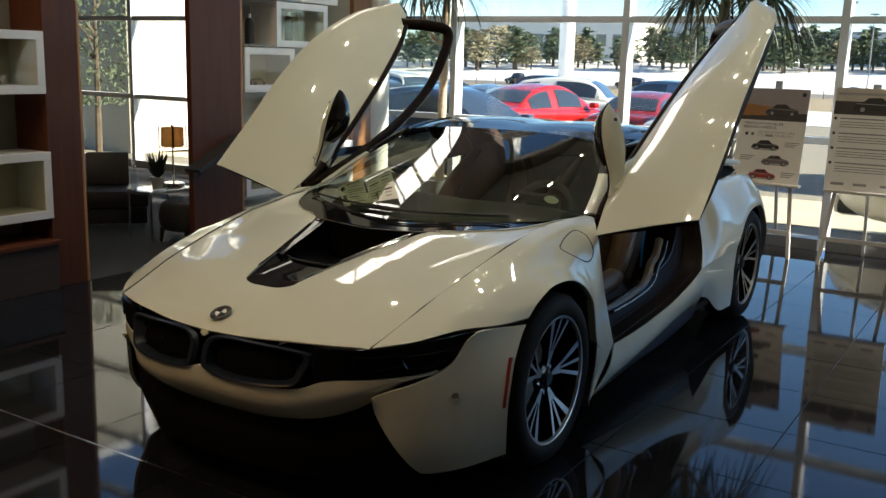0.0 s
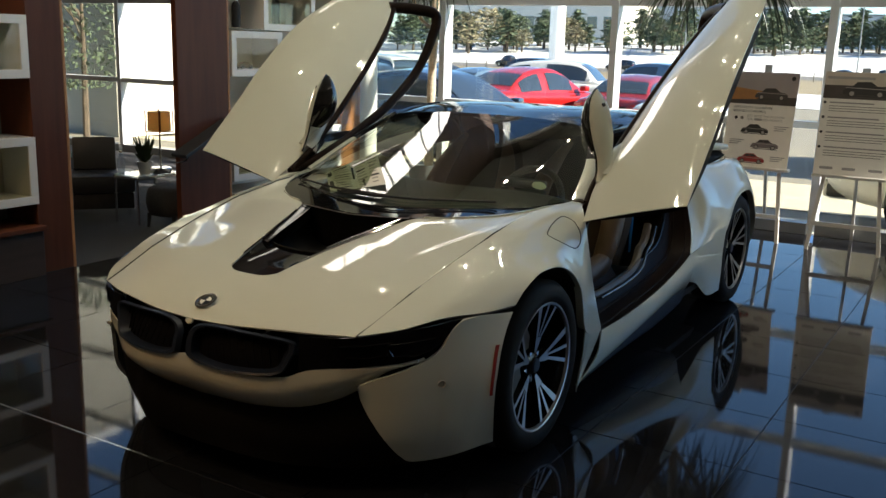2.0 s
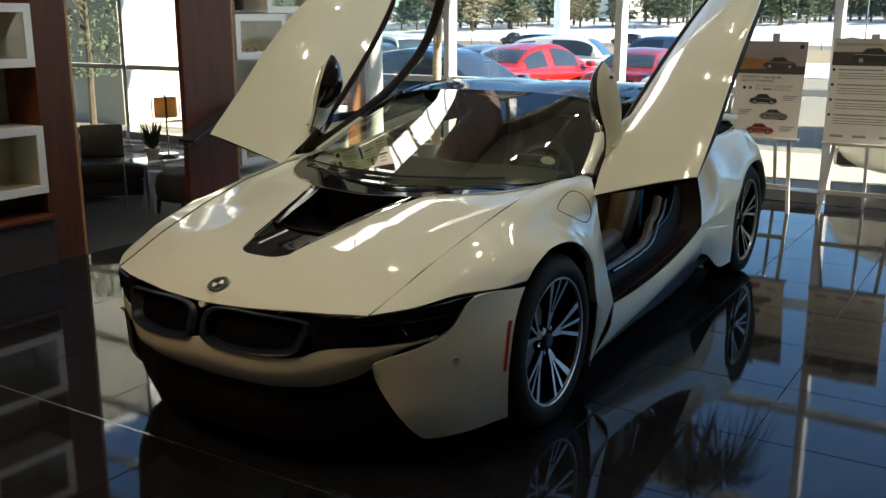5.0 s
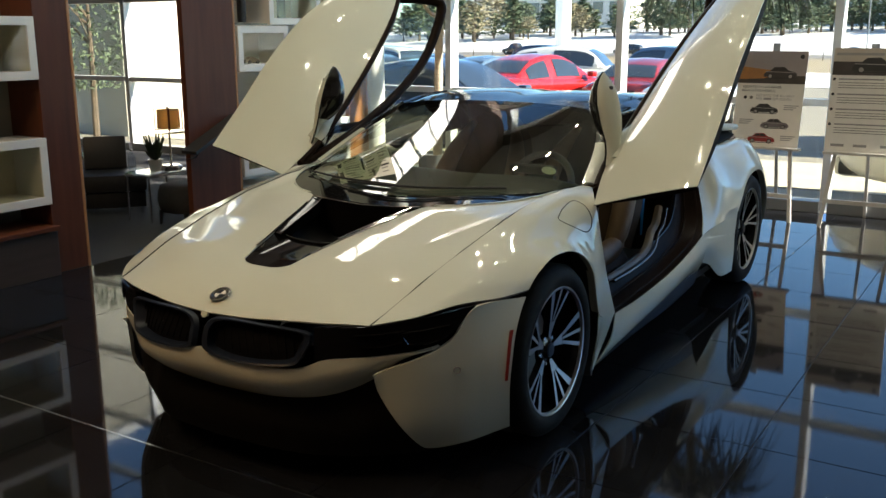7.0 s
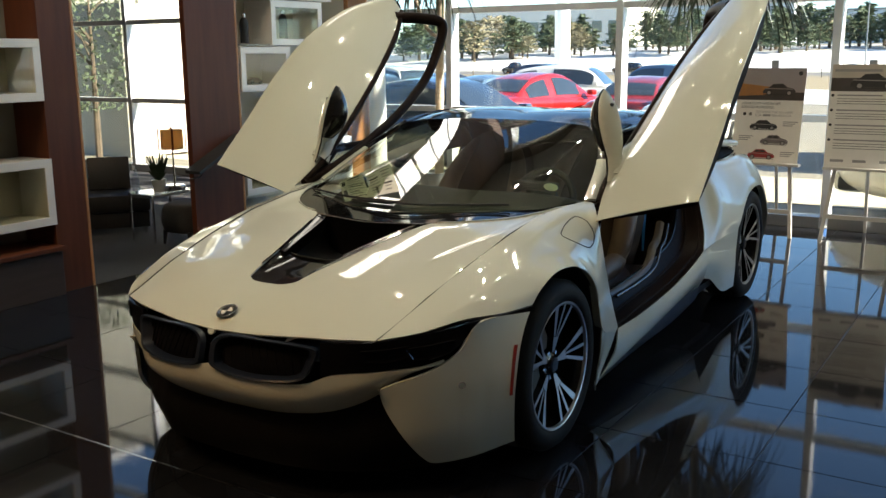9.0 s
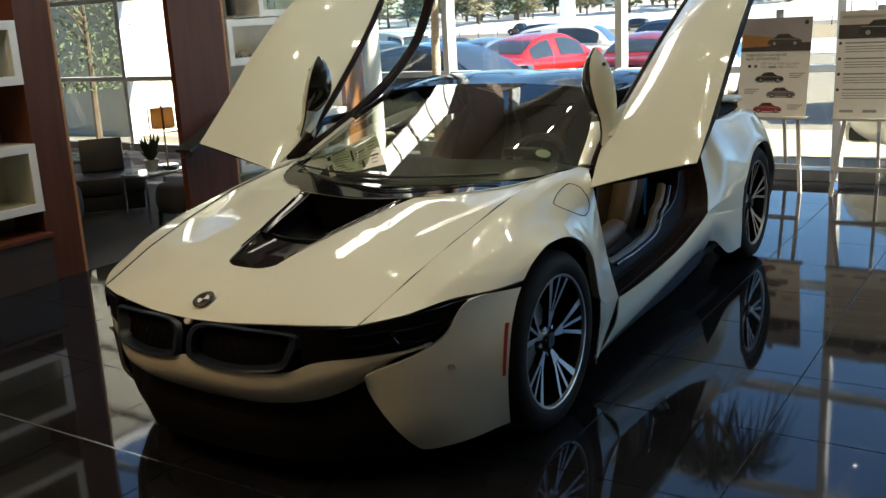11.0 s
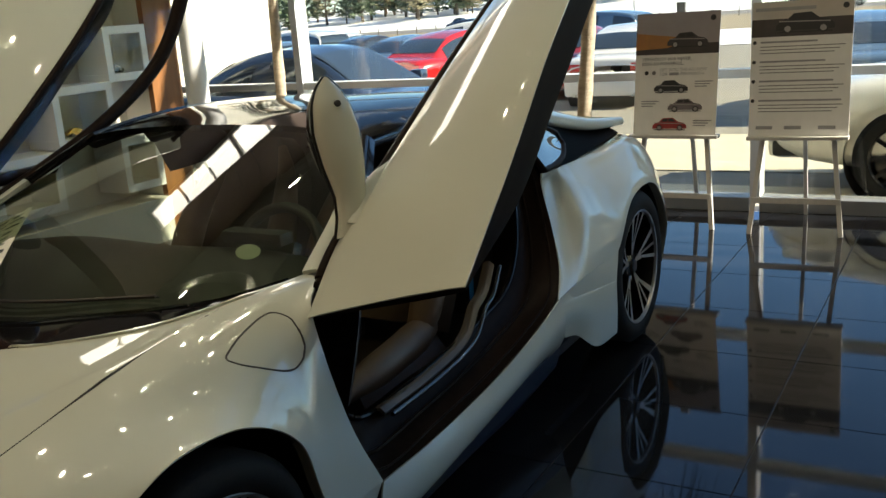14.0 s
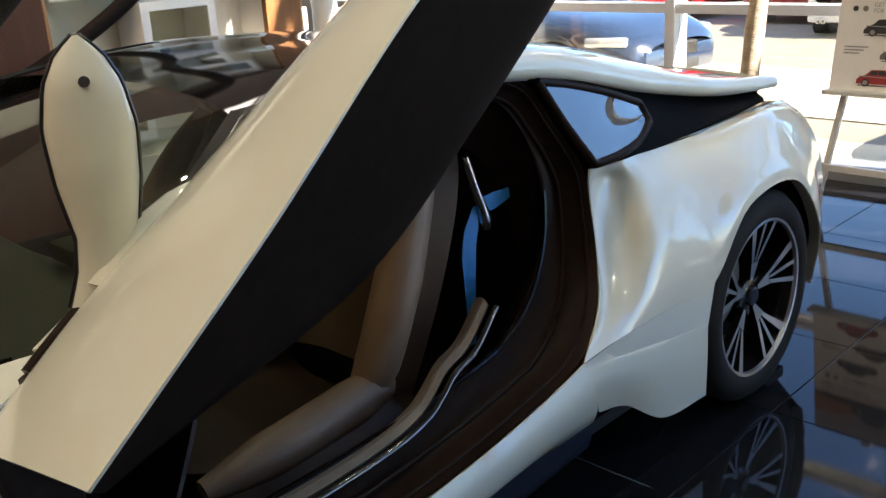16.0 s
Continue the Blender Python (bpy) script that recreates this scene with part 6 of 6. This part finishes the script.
# ---------------------------------------------------------------- indoor palms
def palm(at, trunk_pts, heads, seed, label):
    p = thing("palm", label, "palm tree", at)
    bm = bmesh.new()
    lathe(bm, [(0.0, 0.0), (0.17, 0.0), (0.21, 0.36), (0.195, 0.36), (0.185, 0.33), (0.0, 0.33)], 28)
    part("planter", bm, M_darkframe, p, "grey planter", 40)
    for k, tp in enumerate(trunk_pts):
        bm = bmesh.new()
        c = cr(tp, 18)
        r0 = 0.048 if k == 0 else 0.022
        tube(bm, c, [r0 * (1 - 0.25 * i / 17) * (1 + 0.06 * math.sin(i * 2.3)) for i in range(18)], 12)
        part("trunk" if k == 0 else "branch", bm, M_trunk, p, "", 60)
    rnd = random.Random(seed)
    for hx, hy, hz, n, ln in heads:
        bm = bmesh.new()
        for k in range(n):
            a = rnd.random() * 2 * math.pi
            up = rnd.uniform(-0.35, 1.1)
            l = ln * rnd.uniform(0.7, 1.1)
            d = Vector((math.cos(a), math.sin(a), 0))
            side = Vector((-d.y, d.x, 0))
            prev = None
            w0 = rnd.uniform(0.011, 0.017)
            for q in range(7):
                f = q / 6
                pos = Vector((hx, hy, hz)) + d * l * (math.cos(up) * f * (1 - 0.25 * f)) + Vector((0, 0, l * (math.sin(up) * f - 0.75 * f * f)))
                w = w0 * (1 - f) ** 0.6 * (0.5 + min(1, 4 * f) * 0.5)
                cur = (bm.verts.new(pos + side * w), bm.verts.new(pos + Vector((0, 0, -w * 0.5))), bm.verts.new(pos - side * w))
                if prev:
                    bm.faces.new((prev[0], prev[1], cur[1], cur[0]))
                    bm.faces.new((prev[1], prev[2], cur[2], cur[1]))
                prev = cur
        part("leaf_head", bm, M_leaf, p, "long narrow dark drooping leaves")
    return p


palm((-2.79, 4.98, 0), [[(0, 0, 0.3), (0.01, 0, 0.9), (0.02, 0, 1.4), (0.03, 0, 1.72), (0.05, 0.0, 2.3)], [(0.03, 0, 1.70), (-0.12, 0, 1.80), (-0.24, 0.02, 2.0), (-0.30, 0.02, 2.25)]],
     [(0.06, 0, 2.32, 90, 0.62), (-0.31, 0.02, 2.28, 70, 0.55)], 5, "indoor palm with a bare pale trunk and narrow leaves")
palm((0.12, 4.22, 0), [[(0, 0, 0.3), (0.02, 0.01, 0.8), (0.06, 0.02, 1.3), (0.10, 0.02, 1.8), (0.14, 0.02, 2.2)], [(0.10, 0.02, 1.75), (0.28, 0.02, 1.95), (0.42, 0.02, 2.1)]],
     [(0.14, 0.02, 2.22, 150, 0.66), (0.43, 0.02, 2.12, 110, 0.60), (-0.12, 0.0, 2.12, 90, 0.60)], 9, "indoor palm with drooping dark narrow leaves behind the car")

# ================================================================ outside
gx, gy = np.linspace(-700, 700, 57), [5.7, 6.5, 9, 14, 24, 45, 80, 120, 135, 150, 155, 170, 200, 230, 300, 700, 2500]
gz = [-0.10, -0.12, -0.26, -0.42, -0.68, -0.9, -1.4, -2.0, -2.25, -2.25, -2.1, -0.9, 1.2, 2.0, 2.6, 4, 6]
g = np.array([[(x, y, z) for x in gx] for y, z in zip(gy, gz)])
G_Y, G_Z = gy, gz


def ground_z(y):
    return float(np.interp(y, G_Y, G_Z))


struct(part("ground", sheet(g), M_asphalt, None, "", 60), "sunlit asphalt of a sloping car park", "ground")


def strip(name, y0, y1, material, label, category, lift=0.02, x0=-400, x1=400, n=10):
    yy = np.linspace(y0, y1, n)
    gg = np.array([[(x, y, ground_z(y) + lift) for x in np.linspace(x0, x1, 21)] for y in yy])
    return struct(part(name, sheet(gg), material), label, category)


strip("pavement", 5.72, 7.0, M_conc, "pale concrete walk along the windows", "pavement", 0.03, -60, 60)
strip("pavement_far", 8.1, 11.4, M_conc, "sunlit pale driving lane of the car park", "pavement", 0.012, -60, 60)
strip("verge", 62, 130, M_hedge, "brown dry grass verge", "grass", 0.03)
strip("road", 134, 149, M_road, "grey road beyond the car park", "road", 0.04)
strip("snow_field", 152, 228, M_snow, "patchy snow on a low slope", "snow", 0.05)
strip("snow_lot", 40, 62, M_snow, "thin snow at the edge of the car park", "snow", 0.03)


def parked_car(label, color_mat, at, turn, kind="sedan", group="parked cars", size=1.0):
    c = thing("parked_car", label, "car", at, group)
    suv = kind == "suv"
    pick = kind == "pickup"
    up = 0.18 if suv or pick else 0.0
    st = [(-2.30, 0.74, 0.55, 0.78), (-2.20, 0.84, 0.35, 0.92), (-1.7, 0.90, 0.24, 0.97), (-0.9, 0.91, 0.22, 0.94), (0.2, 0.91, 0.22, 0.92), (1.1, 0.90, 0.22, 0.90), (1.8, 0.87, 0.25, 0.82),
          (2.2, 0.76, 0.32, 0.68), (2.33, 0.60, 0.42, 0.58)]
    rows = []
    for x, w, z0, z1 in st:
        z1 += up * 0.9
        z0 += up * 0.5
        rows.append([(x, 0, z1 + 0.03), (x, w * 0.55, z1 + 0.02), (x, w * 0.88, z1 - 0.03), (x, w, z1 - 0.16), (x, w * 0.99, (z0 + z1) / 2), (x, w * 0.97, z0 + 0.08), (x, w * 0.82, z0)])
    gg = skin(rows, 22, 40)
    gg = np.concatenate([(gg * np.array([1, -1, 1]))[:, :0:-1], gg], axis=1)
    bm = sheet(gg)
    part("body", bm, color_mat, c, "", 50)
    if pick:
        gs = [(-0.75, 0.80, 0.74, 1.05), (-0.55, 0.80, 0.62, 1.75), (0.55, 0.80, 0.62, 1.75), (1.15, 0.80, 0.74, 1.06)]
    elif suv:
        gs = [(-2.15, 0.82, 0.74, 1.06), (-1.85, 0.82, 0.60, 1.62), (0.25, 0.82, 0.60, 1.70), (1.15, 0.82, 0.74, 1.04)]
    else:
        gs = [(-1.75, 0.82, 0.70, 0.95), (-0.95, 0.82, 0.56, 1.36), (0.15, 0.82, 0.56, 1.42), (1.15, 0.82, 0.70, 0.90)]
    rows = []
    for k, (x, w0, w1, zt) in enumerate(gs):
        zb = 0.88 + up
        rows.append([(x, 0, zt + (0.02 if k in (1, 2) else 0)), (x, w1 * 0.7, zt), (x, w1, zt - 0.03 if zt > 1.1 else zt), (x, (w0 + w1) / 2 + 0.02, (zb + zt) / 2), (x, w0, min(zb, zt))])
    gg = skin(rows, 18, 26)
    gg = np.concatenate([(gg * np.array([1, -1, 1]))[:, :0:-1], gg], axis=1)
    part("cabin_shell", sheet(gg), color_mat, c, "", 50)
    nn = normals(gg)
    nn *= np.sign(nn[13, 17, 2])
    proud = gg + nn * 0.010

    def pane(name, r0, r1, c0, c1):
        part(name, sheet(proud[r0:r1, c0:c1]), M_carglass, c, "", 60)
    pane("rear_window", 2, 8, 9, 26)
    pane("windscreen", 18, 25, 9, 26)
    for lo, hi in ((27, 34), (1, 8)):
        pane("side_window", 4 if not suv else 2, 12, lo, hi)
        pane("side_window", 13, 21, lo, hi)
    for s in (1, -1):
        bm = bmesh.new()
        box(bm, (-2.29, s * 0.44, 0.70 + up), (-2.08, s * 0.83, 0.85 + up), 0.03)
        part("tail_lamp", bm, M_tail, c, "", 50)
        bm = bmesh.new()
        box(bm, (-0.23, -0.07, -0.05), (0.20, 0.07, 0.05), 0.035, pose(1.99, s * 0.765, 0.645 + up, 0, 0, -22 * s))
        part("head_lamp", bm, M_headl, c, "", 50)
        bm = bmesh.new()
        box(bm, (0.72, s * 0.90, 0.92 + up), (0.90, s * 1.08, 1.05 + up), 0.035)
        part("mirror", bm, color_mat, c, "", 50)
        for x in (-1.40, 1.40):
            w = thing("wheel", "", "")
            w.parent = c
            w.location = (x, s * 0.80, 0.33 + up * 0.3)
            r = 0.33 + up * 0.3
            rt = Euler((radians(-90 * s), 0, 0)).to_matrix().to_4x4()
            bm = bmesh.new()
            lathe(bm, [(r * 0.70, -0.1), (r, -0.09), (r, 0.09), (r * 0.90, 0.12), (r * 0.70, 0.118)], 32, rt)
            part("tyre", bm, M_rubber, w, "", 40)
            bm = bmesh.new()
            lathe(bm, [(r * 0.71, 0.117), (r * 0.66, 0.105), (r * 0.62, 0.05), (0.05, 0.075), (0.045, 0.112), (0.0, 0.114)], 32, rt)
            part("rim", bm, M_darkmetal, w, "", 40)
            for q in range(10):
                bm = bmesh.new()
                a = q * math.pi / 5
                box(bm, (0.04, -0.014, 0.075), (r * 0.67, 0.014, 0.100), 0.0, rt @ Euler((0, 0, a)).to_matrix().to_4x4())
                part("spoke", bm, M_darkmetal if "pale" in label else M_alu, w)
            bm = bmesh.new()
            lathe(bm, [(r * 1.16, 0.115), (r * 1.16, -0.15), (0.02, -0.15)], 32, rt)
            part("wheel_well", bm, M_ink, w)
    part("rear_bumper", boxes(((-2.37, -0.78, 0.26 + up), (-2.08, 0.78, 0.55 + up)), bevel=0.06), color_mat, c, "", 50)
    part("number_plate", boxes(((-2.385, -0.16, 0.56 + up), (-2.33, 0.16, 0.72 + up))), M_paper, c)
    for s in (1, -1):
        bm = bmesh.new()
        for q in (0.50, 0.58):
            lathe(bm, [(0.030, -0.06), (0.038, -0.06), (0.040, 0.05), (0.031, 0.05), (0.030, -0.06)], 16, pose(-2.36, s * q, 0.29 + up, 0, -90, 0))
        part("exhaust_tip", bm, M_chrome, c, "", 50)
        part("grille", boxes(((2.24, s * 0.025, 0.445 + up), (2.365, s * 0.26, 0.585 + up)), bevel=0.035), M_ink, c, "", 50)
        for k in range(6):
            yb = s * (0.06 + 0.033 * k)
            part("grille_bar", boxes(((2.362, yb - 0.005, 0.465 + up), (2.372, yb + 0.005, 0.565 + up))), M_chrome, c)
        part("air_intake", boxes(((2.10, s * 0.36, 0.30 + up), (2.29, s * 0.68, 0.42 + up)), bevel=0.03), M_ink, c, "", 50)
    part("front_bumper", boxes(((2.05, -0.62, 0.27 + up), (2.345, 0.62, 0.56 + up)), bevel=0.08), color_mat, c, "", 50)
    part("air_intake", boxes(((2.18, -0.30, 0.30 + up), (2.36, 0.30, 0.40 + up)), bevel=0.03), M_ink, c, "", 50)
    c.rotation_euler = (0, 0, radians(turn))
    c.scale = (size, size, size)
    return c


P_red, P_blue = paint("bright red car paint", (0.42, 0.015, 0.015)), paint("dark blue car paint", (0.022, 0.036, 0.07))
P_silver, P_white = paint("pale silver car paint", (0.76, 0.74, 0.66)), paint("white car paint", (0.72, 0.71, 0.68))
P_dark, P_mid = paint("black car paint", (0.02, 0.02, 0.022)), paint("grey blue car paint", (0.10, 0.16, 0.24))


def gpt(x, y, lift=0.03):
    return (x, y, ground_z(y) + lift)


parked_car("dark blue saloon parked just outside the window", P_blue, gpt(-4.95, 8.58), -3, size=0.96)
parked_car("pale silver saloon parked close to the glass", P_silver, gpt(3.36, 7.45), 180, size=1.12)
parked_car("white saloon seen from behind in the car park", P_white, gpt(-3.8, 17.6), 93)
parked_car("bright red saloon in the car park", P_red, gpt(-8.6, 19.0), 78, size=1.05)
parked_car("dark blue saloon beside the white one", P_mid, gpt(0.6, 15.0), 95)
parked_car("white off-road car further back", P_white, gpt(-19.5, 27.0), 165, "suv")
parked_car("grey blue saloon in the row", P_mid, gpt(-14.6, 20.2), -25)
parked_car("black off-road car in the row", P_dark, gpt(-22.5, 23.2), -25, "suv")
parked_car("dark off-road car at the end of the row", P_dark, gpt(-27.0, 31.0), 160, "suv")
parked_car("white off-road car by the far lane", P_white, gpt(4.4, 17.5), 80, "suv")
parked_car("grey off-road car in the far row", P_mid, gpt(-9.5, 30.5), 165, "suv")
parked_car("black pickup driving on the road", P_dark, gpt(-72, 138, 0.06), 180, "pickup", "road cars")
parked_car("dark off-road car on the road", P_dark, gpt(-53, 139, 0.06), 180, "suv", "road cars")
parked_car("grey off-road car on the road", P_silver, gpt(-14, 140, 0.06), 0, "suv", "road cars")
parked_car("blue saloon on the road", P_mid, gpt(-20.5, 141, 0.06), 0, "sedan", "road cars")

parked_car("dark red saloon beside the white one", paint("dark red car paint", (0.25, 0.02, 0.02)), gpt(-5.9, 19.6), 92)
parked_car("grey saloon in the second row", P_mid, gpt(-12.5, 23.5), 80)
parked_car("black saloon in the second row", P_dark, gpt(-16.0, 26.5), 85)
parked_car("white off-road car in the second row", P_white, gpt(-11.0, 26.8), 10, "suv")
parked_car("silver saloon in the third row", P_silver, gpt(-24.0, 36.0), 170)
parked_car("dark blue off-road car in the third row", P_blue, gpt(-17.5, 36.5), 172, "suv")

# fence posts along the far lane
for k in range(44):
    x = -110 + 3.2 * k
    f = thing("fence_post", "thin post of a low wire fence", "fence", gpt(x, 118, 0), "fence posts")
    part("post", boxes(((-0.05, -0.05, 0), (0.05, 0.05, 1.1)), bevel=0.01), M_bark, f)


# trees on the slope: trunk, limbs and many small clumps
def tree_mesh(seed, h, kind, count=330, leaf=1.0):
    rnd = random.Random(seed)
    bt_ = bmesh.new()
    tube(bt_, [(0, 0, 0), (0.05, 0, h * 0.4), (0, 0.05, h * 0.8)], [h * 0.03, h * 0.022, h * 0.008], 7)
    for k in range(7):
        a, z = rnd.random() * 6.28, h * rnd.uniform(0.3, 0.75)
        tube(bt_, [(0, 0, z), (math.cos(a) * h * 0.22, math.sin(a) * h * 0.22, z + h * 0.13)], [h * 0.01, h * 0.003], 5)
    bc_ = bmesh.new()
    for k in range(count):
        f = rnd.random()
        if kind == "pine":
            z = h * (0.16 + 0.84 * f)
            rmax = h * 0.30 * (1 - f) ** 0.7 * (0.75 + 0.35 * math.sin(f * 22)) + 0.05
        else:
            z = h * (0.25 + 0.72 * f)
            rmax = h * 0.34 * math.sqrt(max(0, 1 - (2 * f - 0.85) ** 2 / 1.4))
        a, r = rnd.random() * 6.28, rmax * math.sqrt(rnd.random())
        c0 = Vector((r * math.cos(a), r * math.sin(a), z))
        s = h * rnd.uniform(0.022, 0.05) * leaf
        vs = [bc_.verts.new(c0 + Vector((rnd.gauss(0, 1), rnd.gauss(0, 1), rnd.gauss(0, 0.6))) * s) for _ in range(4)]
        for q in ((0, 1, 2), (0, 1, 3), (0, 2, 3), (1, 2, 3)):
            bc_.faces.new([vs[i] for i in q])
    return bt_, bc_


kinds = []
for k, (kd, m) in enumerate((("pine", M_pine), ("round", M_pine), ("round", M_fall), ("pine", M_pine), ("round", M_fall))):
    bt_, bc_ = tree_mesh(20 + k, 6.0, kd)
    tr_ = thing("tree", "dark green pine on the snowy slope" if m is M_pine else "bushy tan leaved tree on the snowy slope", "tree", (0, -500, -50), "trees on the slope")
    part("trunk", bt_, M_bark, tr_)
    part("crown", bc_, m, tr_)
    kinds.append(tr_)
rnd = random.Random(77)
for k in range(120):
    az = radians(-46 + 41 * rnd.random())
    dist = rnd.uniform(195, 232)
    x, y = 2 + dist * math.sin(az), dist * math.cos(az)
    x = 2 + y * math.tan(az)
    src = kinds[rnd.choice((0, 1, 1, 1, 2, 3, 0, 4))]
    o = copy_thing(src, pose(x, y, ground_z(y), 0, 0, rnd.uniform(0, 360)))
    s = rnd.uniform(0.8, 1.5)
    o.scale = (s * 1.35, s * 1.35, s)
for src, (x, y, s) in zip(kinds, ((-40, 205, 1.5), (-30, 215, 0.9), (-95, 210, 1.1), (-20, 204, 1.3), (-125, 214, 1.1))):
    src.location, src.scale = (x, y, ground_z(y)), (s, s, s)

# poles and far buildings
for x, y, h, r in ((-26.2, 58, 9, 0.55), (-29, 95, 8, 0.07), (-13.5, 90, 9, 0.07), (-16.0, 120, 10, 0.08)):
    p = thing("light_pole", "tall white pole in the car park" if r > 0.3 else "thin grey lamp pole", "pole", gpt(x, y, 0))
    bm = bmesh.new()
    lathe(bm, [(r * 1.3, 0), (r * 1.3, 0.4), (r, 0.45), (r * 0.9, h), (0, h)], 16)
    part("shaft", bm, M_gloss_white if r > 0.3 else M_darkframe, p, "", 40)
    bm = bmesh.new()
    box(bm, (-0.5, -0.15, h - 0.05), (0.5, 0.15, h + 0.12), 0.03)
    part("lamp_head", bm, M_darkframe, p)


def far_building(at, w, d, h, m, label, nwin):
    b = thing("warehouse", label, "building", at)
    part("wall", boxes(((-w / 2, 0, 0), (w / 2, d, h))), m, b)
    part("roof", boxes(((-w / 2 - 0.3, -0.3, h), (w / 2 + 0.3, d + 0.3, h + 0.5))), M_darkframe, b)
    for k in range(nwin):
        x = -w / 2 + (k + 0.5) * w / nwin
        part("window", boxes(((x - w / nwin * 0.3, -0.08, h * 0.45), (x + w / nwin * 0.3, 0.02, h * 0.7))), M_carglass, b)


far_building((-175, 330, 0), 90, 40, 17, M_farwall2, "long cream warehouse behind the trees", 14)
far_building((-25, 300, 1.5), 70, 40, 10.5, M_farwall, "long pale grey warehouse on the hill", 10)
far_building((-120, 420, 2), 60, 40, 18, M_farwall, "pale grey office block far away", 8)
# sun and shade put in colour: grey walls, white sheets on sunlit faces
nb = thing("annex", "annex outside the lounge window, its stucco greyed for shade", "building", (0, 0, 0))
part("wall", boxes(((-24, 8.2, -0.2), (-13.2, 18, 6.5))), M_stucco, nb)
part("wall", boxes(((-20, 7.9, -0.2), (-11.05, 8.19, 2.45)), ((-13.19, 8.19, -0.2), (-11.10, 9.6, 2.45))), M_stucco, nb)
part("sunlit_sheet", boxes(((-11.045, 7.95, -0.2), (-11.0, 9.6, 2.42))), M_farwall2, nb, "white sheet that brightens the sunlit annex corner")
part("sunlit_sheet", boxes(((-13.19, 10.1, -0.2), (-13.12, 18, 6.45))), M_farwall2, nb, "white sheet that brightens the sunlit annex side")
part("coping", boxes(((-24.1, 8.1, 6.5), (-13.1, 18.1, 6.65))), M_mullion, nb)
bt_, bc_ = tree_mesh(41, 3.4, "round", 1300, 0.30)
yt = thing("young_tree", "slender leafy green tree before the annex", "tree", (-11.0, 7.2, -0.2))
part("trunk", bt_, M_bark, yt)
part("crown", bc_, M_pine, yt)
yt.scale = (0.6, 0.6, 1.0)
